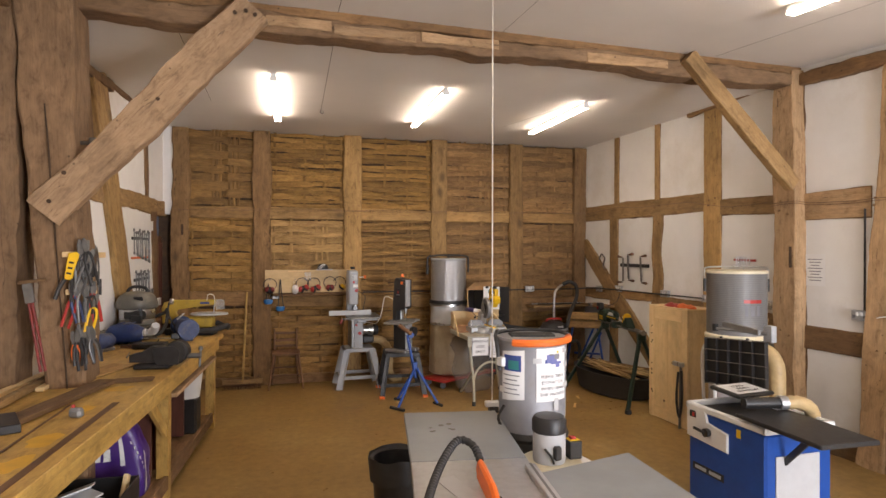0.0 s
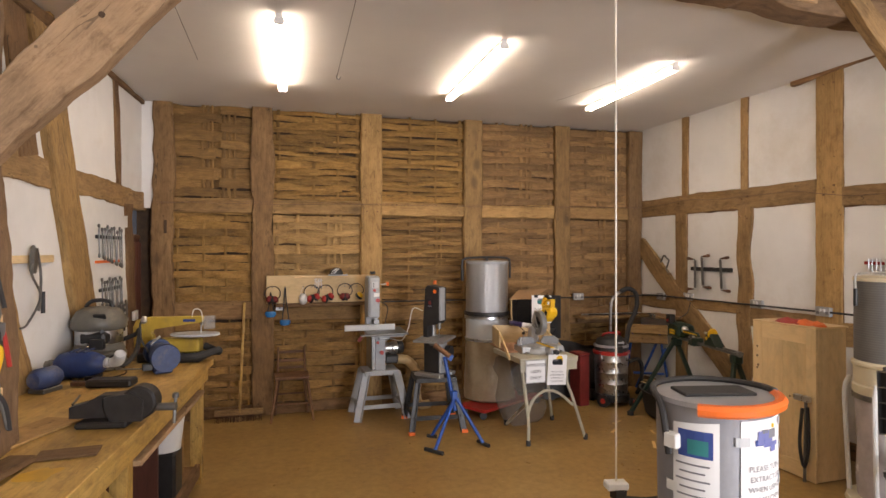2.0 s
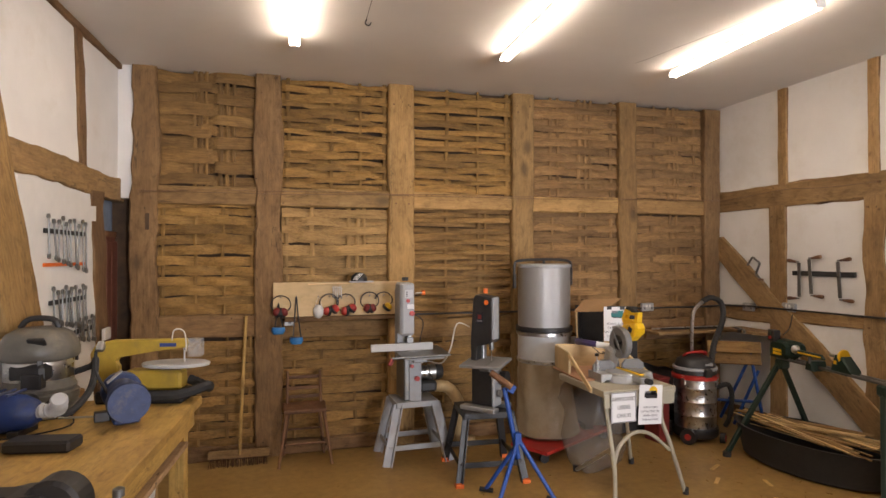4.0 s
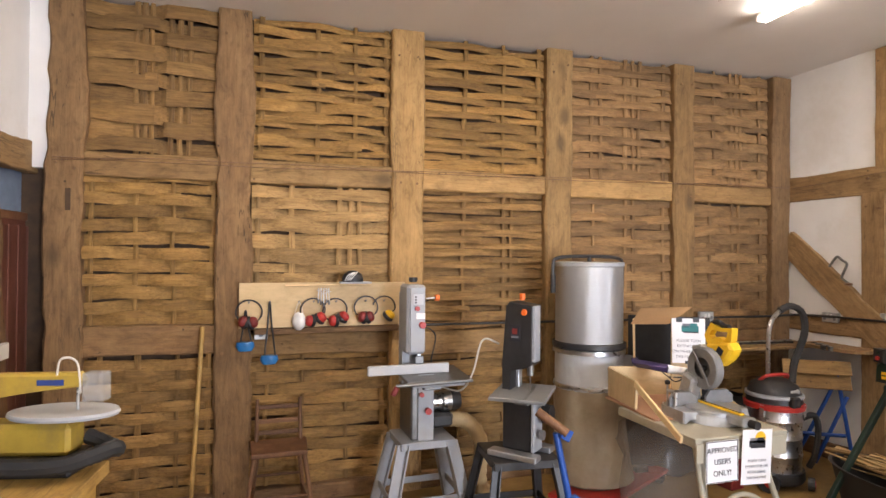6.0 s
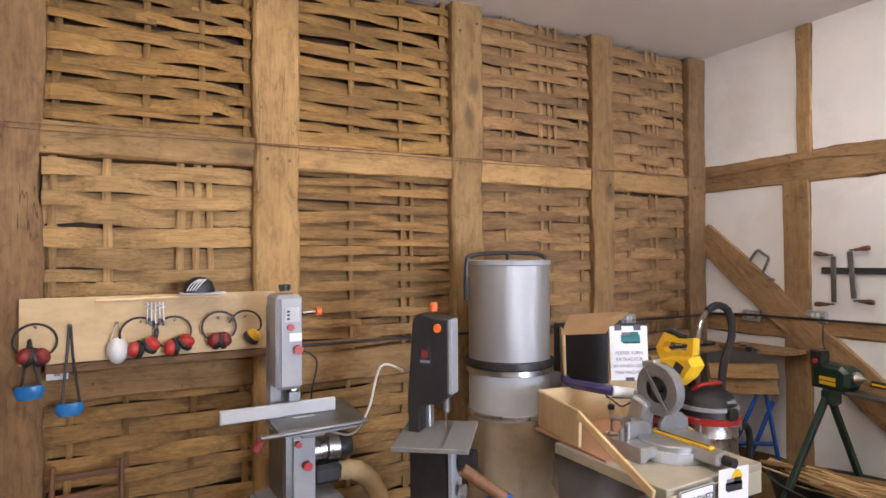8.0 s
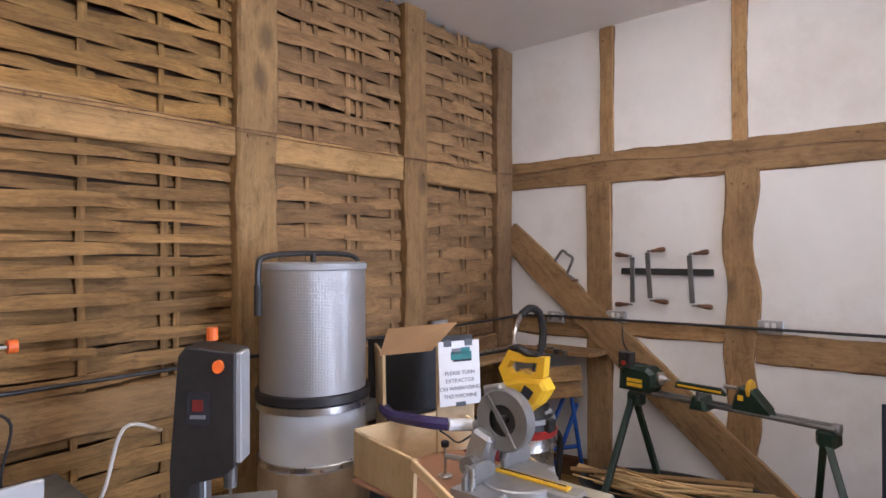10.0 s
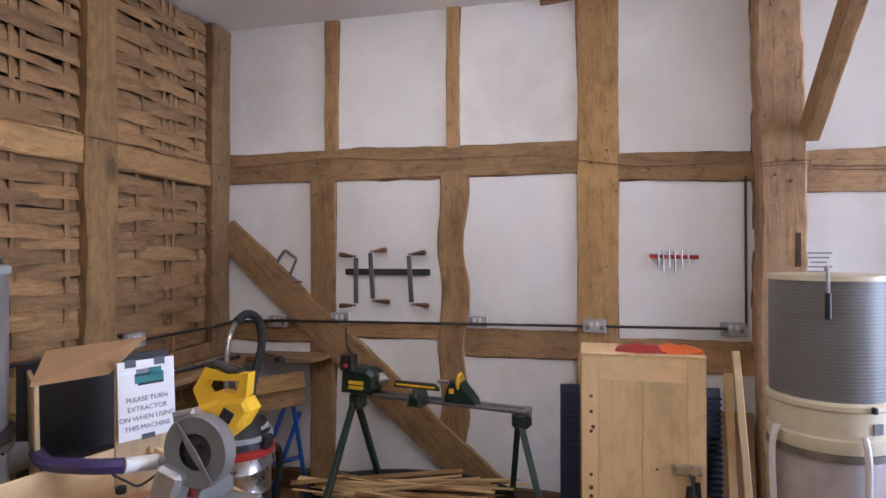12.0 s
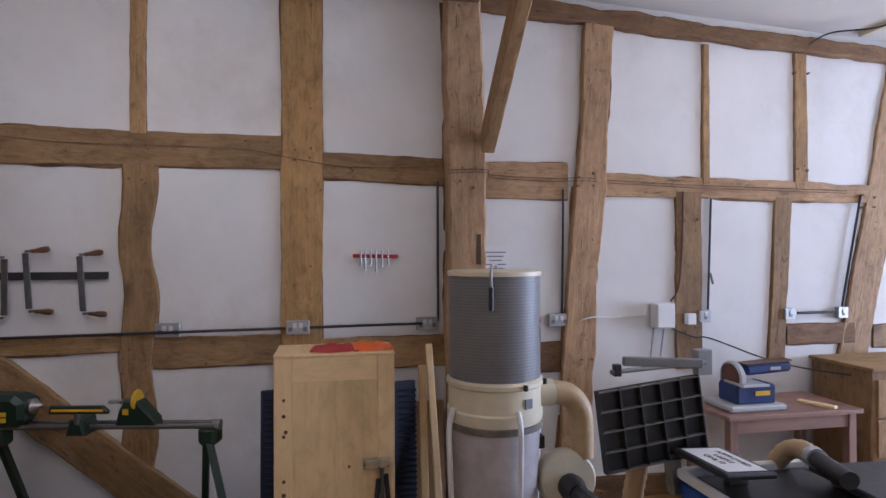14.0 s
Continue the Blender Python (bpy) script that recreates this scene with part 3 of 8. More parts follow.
# panels by bay and tier: staves as fractions of the width, lath width and its spread, overlap, material
PANELS = {
    (0, 0): ((0.36, 0.42, 0.48, 0.63, 0.7, 0.77), 0.11, 0.2, 0.9, LATH_GREY), (0, 1): ((0.04, 0.37, 0.66, 0.97), 0.08, 0.12, 1.0, LATH), (0, 2): ((0.12, 0.4, 0.7, 0.95), 0.072, 0.2, 0.98, LATH_LOW),
    (1, 0): ((0.05, 0.45, 0.73, 0.97), 0.07, 0.35, 0.95, LATH), (1, 1): ((0.03, 0.27, 0.62, 0.7, 0.77), 0.09, 0.3, 0.93, LATH_SILVER), (1, 2): ((0.1, 0.36, 0.68, 0.95), 0.076, 0.25, 0.98, LATH_LOW),
    (2, 0): ((0.34, 0.66, 0.97), 0.066, 0.22, 0.98, LATH), (2, 1): ((0.33, 0.67, 0.73), 0.056, 0.25, 0.95, LATH_GREY), (2, 2): ((0.3, 0.68, 0.94), 0.072, 0.25, 0.98, LATH_LOW),
    (3, 0): ((0.22, 0.3, 0.55, 0.62, 0.68, 0.93), 0.082, 0.2, 0.86, LATH_ROSE), (3, 1): ((0.24, 0.55, 0.63, 0.93), 0.085, 0.2, 0.86, LATH_ROSE), (3, 2): ((0.3, 0.7), 0.088, 0.2, 0.95, LATH_LOW),
    (4, 0): ((0.3, 0.52, 0.6, 0.66, 0.9), 0.085, 0.2, 0.86, LATH_ROSE), (4, 1): ((0.25, 0.55, 0.63, 0.92), 0.098, 0.15, 0.86, LATH_ROSE), (4, 2): ((0.3, 0.7), 0.09, 0.2, 0.95, LATH_LOW)}
rnd = random.Random(5)
for (bay, tier), (fracs, w, vary, lap, mat) in PANELS.items():
    a, b = BAYS[bay]
    if tier == 0:
        z0, z1 = 2.43, 3.455
    elif tier == 1:
        z0, z1 = LOW[bay][1] + 0.005, 2.255
    else:
        z0, z1 = 0.11, LOW[bay][0] - 0.01
    for f in fracs:
        stave(a + (b - a) * f, z0 - 0.02, z1 + 0.02, rnd.uniform(0.026, 0.04), mat, rnd, rnd.uniform(-0.004, 0.004))
    z, k = z0, rnd.randint(0, 1)
    while z < z1 - w * 0.3:
        ww = w * rnd.uniform(1 - vary, 1 + vary)
        up = weave(fracs, 1 if k % 2 else -1, {(0, 0): 0.021, (0, 1): 0.025}.get((bay, tier), 0.021 if tier == 2 else 0.025 if bay in (1, 2) else 0.014))
        if rnd.random() < 0.2 and tier < 2:
            # a lath made of two lengths, lapped at a stave
            cut = rnd.choice([f for f in fracs if 0.2 < f < 0.8]) + 0.05
            for q0, q1, dz, sc in ((-0.012, cut, 0.0, 1.0), (cut - 0.1, 1.012, rnd.uniform(-0.012, 0.012), 0.85)):
                kk = [((t - q0) / (q1 - q0), d) for t, d in up]
                lath(a + (b - a) * q0, a + (b - a) * q1, z + ww / 2 + dz, ww * sc, kk, mat, rnd, rnd.uniform(-0.02, 0.02))
        else:
            lath(a - 0.012, b + 0.012, z + ww / 2, ww, up, mat, rnd, rnd.uniform(-0.016, 0.016), rnd.uniform(-0.01, 0.016))
        z += ww * lap * rnd.uniform(0.97, 1.11)
        k += 1

# side wall with white panels between timbers
bm = bmesh.new()
box(bm, (0.2, 12.3, 3.9), (XR + 0.1, 2.95, 1.95), bevel=0)
wall_right = tagged(part("wall_right", bm, PLASTER), "white plastered wall between exposed oak posts and rails", "wall", "", "structure")
FR = (-1, 0, 0)
XF = XR - 0.022


def rpost(y0, y1, za, zb, mat=OAK, wob=0.008, lean=0.0, waves=0.0, proud=0.0, w1=None):
    m = (y0 + y1) / 2
    # wider dark strip behind the post paints a shadow gap against the plaster
    timber("edge_gap", (XR - 0.004, m - lean / 2, za), (XR - 0.004, m + lean / 2, zb), abs(y1 - y0) + 0.008, 0.02, FR, OAK_DARK, wall_right, wob + 0.004, w1, "dark ragged strip coloured as the shaded gap along the plaster", waves)
    return timber("post", (XF - proud, m - lean / 2, za), (XF - proud, m + lean / 2, zb), abs(y1 - y0), 0.06 + proud, FR, mat, wall_right, wob, w1, "", waves)


def rrail(y0, y1, za, zb, mat=OAK, wob=0.008, slope=0.0, proud=-0.003):
    m = (za + zb) / 2
    # the same dark strip draws the rail's shadow gap
    timber("edge_gap", (XR - 0.005, y0, m - slope / 2), (XR - 0.005, y1, m + slope / 2), zb - za + 0.008, 0.02, FR, OAK_DARK, wall_right, wob + 0.004, None, "dark ragged strip coloured as the shaded gap along the plaster")
    return timber("rail", (XF - proud, y0, m - slope / 2), (XF - proud, y1, m + slope / 2), zb - za, 0.06, FR, mat, wall_right, wob)


rpost(7.82, 7.925, 2.5, 3.48, OAK, 0.005)
rpost(6.91, 7.0, 2.5, 3.5, OAK, 0.006)
rpost(5.845, 6.105, 0, 3.52, OAK_PALE, 0.006)
rpost(4.78, 5.04, 0, 3.56, OAK_GREY, 0.012, 0.03, 0, 0.11)
rpost(3.92, 4.14, 0, 3.42, OAK_GREY, 0.016, -0.24, 0, 0.03)
rpost(3.03, 3.085, 2.26, 3.3, OAK, 0.004)
rpost(2.19, 2.3, 2.24, 3.28, OAK, 0.006)
rpost(1.5, 1.77, 0, 3.3, OAK_GREY, 0.012, -0.72)
rpost(-0.4, -0.1, 0, 3.4, OAK_GREY, 0.012)
rpost(7.845, 8.04, 0, 2.31, OAK, 0.005)
rpost(6.86, 7.05, 0, 2.31, OAK, 0.008, 0, 0.022)
rpost(3.1, 3.31, 0.9, 2.2, OAK, 0.009)
rpost(2.37, 2.51, 0.9, 2.17, OAK, 0.007, -0.08)
rrail(8.73, 6.1, 2.297, 2.515, OAK, 0.008)
rrail(5.85, 5.03, 2.226, 2.4, OAK, 0.008, -0.02)
rrail(4.79, 4.15, 2.13, 2.385, OAK_GREY, 0.007)
rrail(3.97, 1.62, 2.15, 2.3, OAK_GREY, 0.018, -0.03)
rrail(1.6, -2.5, 2.13, 2.3, OAK, 0.01)
rrail(8.73, 8.03, 1.1, 1.24, OAK, 0.007)
rrail(7.85, 7.04, 1.155, 1.255, OAK, 0.009)
rrail(6.87, 6.1, 1.05, 1.235, OAK, 0.01)
rrail(5.85, 5.03, 1.0, 1.2, OAK, 0.008)
rrail(4.79, 4.16, 0.92, 1.127, OAK_DARK, 0.006)
rrail(2.38, 1.78, 1.05, 1.2, OAK_DARK, 0.012)
rrail(1.6, -2.5, 1.0, 1.18, OAK, 0.01)
rrail(8.73, -2.7, 0.0, 0.15, OAK_DARK, 0.008)
for y, zs in ((5.97, (2.35, 2.45, 1.1, 3.35)), (4.9, (2.3, 2.2, 1.05, 3.4)), (4.03, (2.2, 2.3, 1.0)), (6.95, (1.2, 2.2, 2.42)), (7.94, (1.18, 2.2, 2.4)), (1.65, (2.2, 2.1)), (2.24, (2.4, 3.1)), (3.2, (2.0, 1.2))):
    for z in zs:
        for dy in (-0.05, 0.05):
            p = (XF - 0.145, y + dy + rnd.uniform(-0.015, 0.015), z + rnd.uniform(-0.03, 0.03))
            x = XF - (0.12 if y == 4.9 else 0.042 if y == 4.03 else 0.012)
            part("peg", rod(bmesh.new(), (x, p[1], p[2]), (x + 0.04, p[1], p[2]), rnd.uniform(0.006, 0.011), None, 8), OAK_DARK, wall_right)
timber("plate", (XR - 0.05, 6.35, 3.5), (XR - 0.05, 4.95, 3.58), 0.12, 0.1, FR, OAK_DARK, wall_right, 0.012)
timber("plate", (XR - 0.06, 4.8, 3.475), (XR - 0.06, 1.4, 3.295), 0.12, 0.12, FR, OAK_DARK, wall_right, 0.02)
timber("plate", (XR - 0.06, 1.4, 3.3), (XR - 0.06, -2.8, 3.34), 0.12, 0.12, FR, OAK_DARK, wall_right, 0.02)
timber("brace", (XF - 0.022, 8.76, 1.93), (XF - 0.022, 6.62, 0.06), 0.225, 0.05, FR, OAK, wall_right, 0.012, 0.26)

# workbench wall, a little out of square
bm = bmesh.new()
quad_prism(bm, [lp(0, 2.3), lp(0.6, 2.3), lp(0.6, 2.3, -0.2), lp(0, 2.3, -0.2)], [lp(0, 3.9), lp(0.6, 3.9), lp(0.6, 3.9, -0.2), lp(0, 3.9, -0.2)])
quad_prism(bm, [lp(0.6, 0), lp(11.8, 0), lp(11.8, 0, -0.2), lp(0.6, 0, -0.2)], [lp(0.6, 3.9), lp(11.8, 3.9), lp(11.8, 3.9, -0.2), lp(0.6, 3.9, -0.2)])
box(bm, (0.16, 0.06, 1.6), (-0.72, 8.79, 3.1), bevel=0)
wall_left = tagged(part("wall_left", bm, PLASTER), "white plastered wall with oak posts beside the workbench", "wall", "", "structure")


def lpost(s0, s1, za, zb, mat=OAK, wob=0.01, lean=0.0, proud=0.03, w1=None):
    m = (s0 + s1) / 2
    return timber("post", lp(m - lean / 2, za, proud), lp(m + lean / 2, zb, proud), abs(s1 - s0), 0.05 + proud, LN, mat, wall_left, wob, w1)


def lrail(s0, s1, za, zb, mat=OAK, wob=0.008, proud=0.025):
    m = (za + zb) / 2
    return timber("rail", lp(s0, m, proud), lp(s1, m, proud), zb - za, 0.05 + proud, LN, mat, wall_left, wob)


lrail(0.1, 3.9, 2.27, 2.46, OAK, 0.014)

# tie beam across the room with its two big braces
tie = thing("tie_beam", None, "old hewn oak tie beam under the ceiling, chipped and nail-holed", "beam", "", "structure")
timber("beam", (-0.95, 4.82, 3.465), (5.43, 4.82, 3.47), 0.13, 0.2, (0, -1, 0), OAK_BROWN, tie, 0.022)
timber("upper_board", (-0.95, 4.835, 3.565), (5.43, 4.835, 3.575), 0.075, 0.18, (0, -1, 0), OAK_DARK, tie, 0.012)
for x0, x1, z in ((0.52, 0.98, 3.47), (1.0, 1.62, 3.462), (1.66, 2.3, 3.474), (3.1, 3.9, 3.468)):
    timber("packing_piece", (x0, 4.812, z), (x1, 4.812, z + 0.005), 0.075, 0.03, (0, -1, 0), OAK_GREY, tie, 0.01, None, "paler packing piece")

bm = bmesh.new()
box(bm, (4.9, 0.2, 3.9), (0.05, -2.95, 1.95), bevel=0)
box(bm, (0.9, 0.2, 3.9), (5.35, -2.95, 1.95), bevel=0)
box(bm, (2.4, 0.2, 1.3), (3.7, -2.95, 3.25), bevel=0)
tagged(part("wall_front", bm, PLASTER), "white plastered end wall with an open doorway", "wall", "", "structure")
tagged(part("ground", box(bmesh.new(), (60, 30, 0.2), (3, -18.2, -0.12), bevel=0), FLOOR), "pale yard outside the doorway", "ground", "", "structure")

# fluorescent lamps; the left one of the front bay is unseen and added
def fluorescent(p0, p1, lit=True):
    a, b = Vector(p0), Vector(p1)
    t = thing("fluorescent_light", aim(a, b, (0, 0, -1)), "lit bare fluorescent batten with white body on the ceiling", "ceiling light", "workshop ceiling lights")
    L = (b - a).length
    part("body", box(bmesh.new(), (0.045, 0.035, L), (0, 0.05, L / 2)), WHITE, t)
    for z in (0.012, L - 0.012):
        part("end_holder", slab(bmesh.new(), [(-0.034, -0.01), (0.034, -0.01), (0.034, 0.01), (-0.034, 0.01)], 0.045, pose(0, -0.006, z)), WHITE, t)
    for x in (-0.025, 0.025):
        part("tube", rod(bmesh.new(), (x, 0.008, 0.02), (x, 0.008, L - 0.02), 0.013), TUBE, t, "glowing tube")
    return t


# the last pair of ends is an added lamp, out of view, lighting the front bay
for p0, p1 in (((0.58, 6.0), (0.65, 7.74)), ((2.237, 6.03), (2.305, 7.65)), ((3.88, 6.13), (3.938, 7.66)), ((3.98, 3.66), (4.05, 2.1)), ((0.6, 3.2), (0.65, 1.5))):
    zz = ceil_z(p0[0], p0[1]) - 0.07
    fluorescent((*p0, zz), (*p1, ceil_z(p1[0], p1[1]) - 0.07))


# ---- workbench side: posts, door, bench ----
def bx(name, size, at, mat, parent, rot=(0, 0, 0), bevel=0.004, label="", taper=None):
    """One bevelled box part."""
    return part(name, box(bmesh.new(), size, at, rot, bevel, taper), mat, parent, label)


def bar(name, p0, p1, r, mat, parent, label="", r1=None, seg=12):
    return part(name, rod(bmesh.new(), p0, p1, r, r1, seg), mat, parent, label, None, True)


def cable(name, pts, r, mat, parent, label="", ribs=0.0, n=6, seg=8):
    return part(name, hose(bmesh.new(), pts, r, seg, n, ribs), mat, parent, label, None, True)


def turned(name, profile, mat, parent, at=(0, 0, 0), m=None, label="", seg=28, sx=1.0, sy=1.0):
    return part(name, lathed(bmesh.new(), profile, at, seg, m, sx, sy), mat, parent, label, None, True)


def plank(name, p0, p1, w, th, mat, parent, face=(0, 0, 1), label=""):
    """A board from p0 to p1 with its grain along it."""
    L = (Vector(p1) - Vector(p0)).length
    return part(name, box(bmesh.new(), (w, th, L), (0, th / 2, L / 2), (0, 0, 0), min(0.004, th * 0.2)), mat, parent, label, aim(p0, p1, face))


# leaning post, studs and plate on the workbench wall
lpost(1.78, 2.2, 0, 3.4, OAK_PALE, 0.014, 1.32, 0.05, 0.36)
lpost(0.95, 1.07, 2.44, 3.42, OAK_DARK, 0.016, 0.1, 0.02)
lpost(0.5, 0.76, 0, 2.3, OAK_DARK, 0.03, 0.14, 0.03)
lpost(2.99, 3.27, 0.9, 2.29, OAK_PALE, 0.012, 0.62, 0.035)
lpost(2.75, 3.0, 2.44, 3.4, OAK_DARK, 0.016, 0.2, 0.035)
timber("plate", lp(0.1, 3.42, 0.03), lp(2.3, 3.42, 0.03), 0.05, 0.06, LN, OAK_DARK, wall_left, 0.008)
timber("plate", lp(2.3, 3.38, 0.06), lp(4.2, 3.34, 0.06), 0.1, 0.12, LN, OAK_DARK, wall_left, 0.015)
timber("plate", lp(4.2, 3.4, 0.06), lp(11.7, 3.42, 0.06), 0.12, 0.12, LN, OAK_DARK, wall_left, 0.015)
lrail(4.5, 11.5, 2.25, 2.45)
lrail(0.95, 4.0, 0.74, 0.86)
lpost(5.2, 5.5, 0, 3.4, OAK_DARK, 0.02, 0.0, 0.08)
lpost(8.0, 8.3, 0, 3.4, OAK, 0.02)
# white board with spanners fixed between the studs
bm = bmesh.new()
quad_prism(bm, [lp(0.74, 0.98, 0.003), lp(1.62, 0.98, 0.003), lp(1.62, 0.98, 0.02), lp(0.74, 0.98, 0.02)],
           [lp(0.74, 2.26, 0.003), lp(1.92, 2.26, 0.003), lp(1.92, 2.26, 0.02), lp(0.74, 2.26, 0.02)])
tagged(part("tool_board", bm, WHITE), "white painted board fixed to the wall behind spanners", "board")

# door standing in the opening at the back corner
dm = aim(lp(0.0, 0, -0.05), lp(0.0, 2.0, -0.05), LN)
door = thing("door_1", dm, "dark reddish wooden door with a small blue-grey pane, shut", "door", "", "structure")
bx("leaf", (0.7, 0.04, 1.98), (-0.3, 0.02, 0.99), REDWOOD, door)
bx("pane", (0.6, 0.01, 0.3), (-0.3, 0.03, 2.14), GLASSPANE, door, (0, 0, 0), 0.001, "small dim window pane")
for x in (-0.62, 0.0):
    bx("stile", (0.07, 0.05, 0.34), (x, 0.02, 2.15), DARKWOOD, door)
bx("lock_rail", (0.7, 0.055, 0.05), (-0.3, 0.015, 1.99), DARKWOOD, door)
for x in (-0.52, -0.4, -0.28, -0.16, -0.04):
    bx("board", (0.112, 0.02, 1.9), (x, -0.008, 0.98), REDWOOD, door)

# great post, brace and the second brace
post = thing("great_post", None, "massive hewn oak post with a long drying split rising past the bench", "post", "", "structure")
timber("shaft", (-0.635, 4.7, 0), (-0.825, 4.7, 3.47), 0.18, 0.34, (0, -1, 0), OAK_BROWN, post, 0.018, 0.33, "", 0, 60)
timber("side_post", (-1.08, 4.72, 0), (-1.1, 4.72, 3.47), 0.26, 0.3, (0, -1, 0), OAK_BROWN, post, 0.02)
part("split", quad_prism(bmesh.new(), [(-0.672, 4.69, 0.95), (-0.667, 4.69, 0.95), (-0.667, 4.72, 0.95), (-0.672, 4.72, 0.95)],
                         [(-0.8, 4.688, 2.75), (-0.793, 4.688, 2.75), (-0.793, 4.72, 2.75), (-0.8, 4.72, 2.75)]), DARKGAP, post, "dark drying crack")
bar("iron_bolt", (-0.72, 4.84, 2.54), (-0.54, 4.84, 2.54), 0.012, IRON, post)
bx("bolt_nut", (0.05, 0.06, 0.07), (-0.56, 4.84, 2.54), IRON, post)
br = thing("brace", None, "broad pale oak knee brace pegged from post to tie beam", "brace", "great oak braces", "structure")
timber("shaft", (-0.79, 4.655, 2.06), (0.44, 4.66, 3.5), 0.235, 0.1, (0, -1, 0), OAK_SILVER, br, 0.02, None, "", 0, 44)
for dx, dz in ((0.02, 0.0), (0.09, 0.02), (0.15, 0.0), (-0.45, -0.62), (-0.98, -1.12), (-1.06, -1.3)):
    bar("peg", (0.3 + dx, 4.65, 3.44 + dz), (0.3 + dx, 4.662, 3.44 + dz), 0.013, DARKGAP, br)
br2 = thing("brace", None, "slim brown oak brace from wall post to tie beam", "brace", "great oak braces", "structure")
timber("shaft", (5.27, 4.74, 2.46), (4.08, 4.74, 3.56), 0.145, 0.08, (0, -1, 0), OAK, br2, 0.006)

# ---- the workbench ----
BO, BU = Vector((0.075, 6.97, 0)), Vector((-0.1, -1, 0)).normalized()
BK = 0.93   # plan scale of the bench and of the things on it
BN = Vector((BU.y, -BU.x, 0))


def bp(s, d, z):
    """A place on the bench: s along the front edge from its far end, d back from the edge."""
    p = BO + BU * s * BK + BN * d * BK
    return Vector((p.x, p.y, z * 1.08))


BM = Matrix((BN, -BU, Vector((0, 0, 1)))).transposed().to_4x4()   # local x to the wall, y away from the start


def bmat(s, d, z, turn=0.0):
    p = bp(s, d, z)
    return Matrix.Translation(p) @ BM @ pose(0, 0, 0, 0, 0, turn) @ Matrix.Scale(BK, 4)


BL = 6.6
bench = thing("workbench", None, "long worn pine workbench with thick scarred top on square legs", "workbench")
for i, (d0, d1) in enumerate(((0.0, 0.3), (0.302, 0.6), (0.602, 0.96))):
    plank("top_board", bp(-0.05, (d0 + d1) / 2, 0.895), bp(BL, (d0 + d1) / 2, 0.895), d1 - d0, 0.05, BENCH, bench)
plank("front_apron", bp(-0.03, 0.03, 0.79), bp(BL, 0.03, 0.79), 0.11, 0.03, BENCH, bench, -BN)
plank("end_apron", bp(-0.02, 0.06, 0.79), bp(-0.02, 0.95, 0.79), 0.1, 0.03, BENCH, bench, -BU)
for s in (0.05, 1.9, 3.95, 5.9):
    for d in (0.06, 0.9):
        plank("leg", bp(s, d, 0.0), bp(s, d, 0.842), 0.085, 0.085, BENCH, bench, -BN)
plank("brace_strut", bp(2.4, 0.07, 0.78), bp(1.93, 0.07, 0.46), 0.08, 0.03, BENCH, bench, -BN)
plank("bottom_rail", bp(0.15, 0.06, 0.12), bp(3.9, 0.06, 0.12), 0.1, 0.035, OAK_DARK, bench, -BN)
plank("middle_rail", bp(0.15, 0.1, 0.7), bp(1.82, 0.1, 0.7), 0.14, 0.03, OAK_GREY, bench, (0, 0, 1))
plank("shelf_board", bp(0.15, 0.45, 0.15), bp(2.4, 0.45, 0.15), 0.7, 0.025, OAK_DARK, bench)
for s in (0.95, 1.8, 1.98):
    plank("divider", bp(s, 0.5, 0.17), bp(s, 0.5, 0.84), 0.6, 0.03, REDWOOD, bench, BU)
plank("back_board", bp(0.1, 0.93, 0.5), bp(3.9, 0.93, 0.5), 0.66, 0.02, REDWOOD, bench, -BN)
for s in (0.35, 0.52):
    plank("slat", bp(s, 0.15, 0.17), bp(s, 0.15, 0.78), 0.07, 0.03, OAK, bench, -BN)
# dark strip let into the top and scribed lines
plank("dark_inlay", bp(2.97, 0.1, 0.8985), bp(4.6, 0.07, 0.8985), 0.036, 0.004, DARKWOOD, bench)
plank("dark_inlay", bp(2.98, 0.35, 0.8985), bp(4.4, 0.28, 0.8985), 0.014, 0.004, DARKWOOD, bench)

rnd = random.Random(31)
zst = 0.8955
for s0, d0, r0 in ((3.66, 0.2, 0.06), (4.02, 0.18, 0.07), (3.1, 0.24, 0.05), (2.6, 0.2, 0.06)):
    bm = bmesh.new()
    off = rnd.uniform(0, 50)
    zst += 0.0003
    c = bp(s0, d0, zst)
    ring = [bm.verts.new(c + (BU * math.cos(a) * 1.6 + BN * math.sin(a)) * r0 * (1 + 0.55 * noise.noise((off, 1.5 * math.cos(a), 1.5 * math.sin(a))))) for a in [k * math.pi / 14 for k in range(28)]]
    bm.faces.new(ring)
    part("dye_stain", bm, DYE, bench, "spilt yellow wood dye")
TOPZ = 0.8972


# boards lying on the bench
for i, (s0, d0, s1, d1, w, th, mat, z) in enumerate((
        (2.42, 0.34, 3.6, 0.52, 0.11, 0.028, OAK_DARK, 0), (1.95, 0.86, 3.3, 0.88, 0.055, 0.03, PINE, 0), (2.1, 0.715, 2.6, 0.685, 0.05, 0.025, PINE, 0),
        (2.1, 0.775, 3.6, 0.68, 0.04, 0.045, OAK, 0), (2.33, 0.06, 2.37, 0.31, 0.13, 0.008, OAK_DARK, 0), (1.75, 0.44, 2.2, 0.58, 0.2, 0.012, OAK_PALE, 0))):
    t = thing("loose_board", None, ("weathered dark oak board", "planed pale pine batten", "planed pale pine batten", "rough oak batten", "thin brown oak offcut", "pale oak offcut")[i] + " lying on the workbench", "board", "boards on the bench")
    plank("board", bp(s0, d0, TOPZ + th + z), bp(s1, d1, TOPZ + th + z), w, th, mat, t)
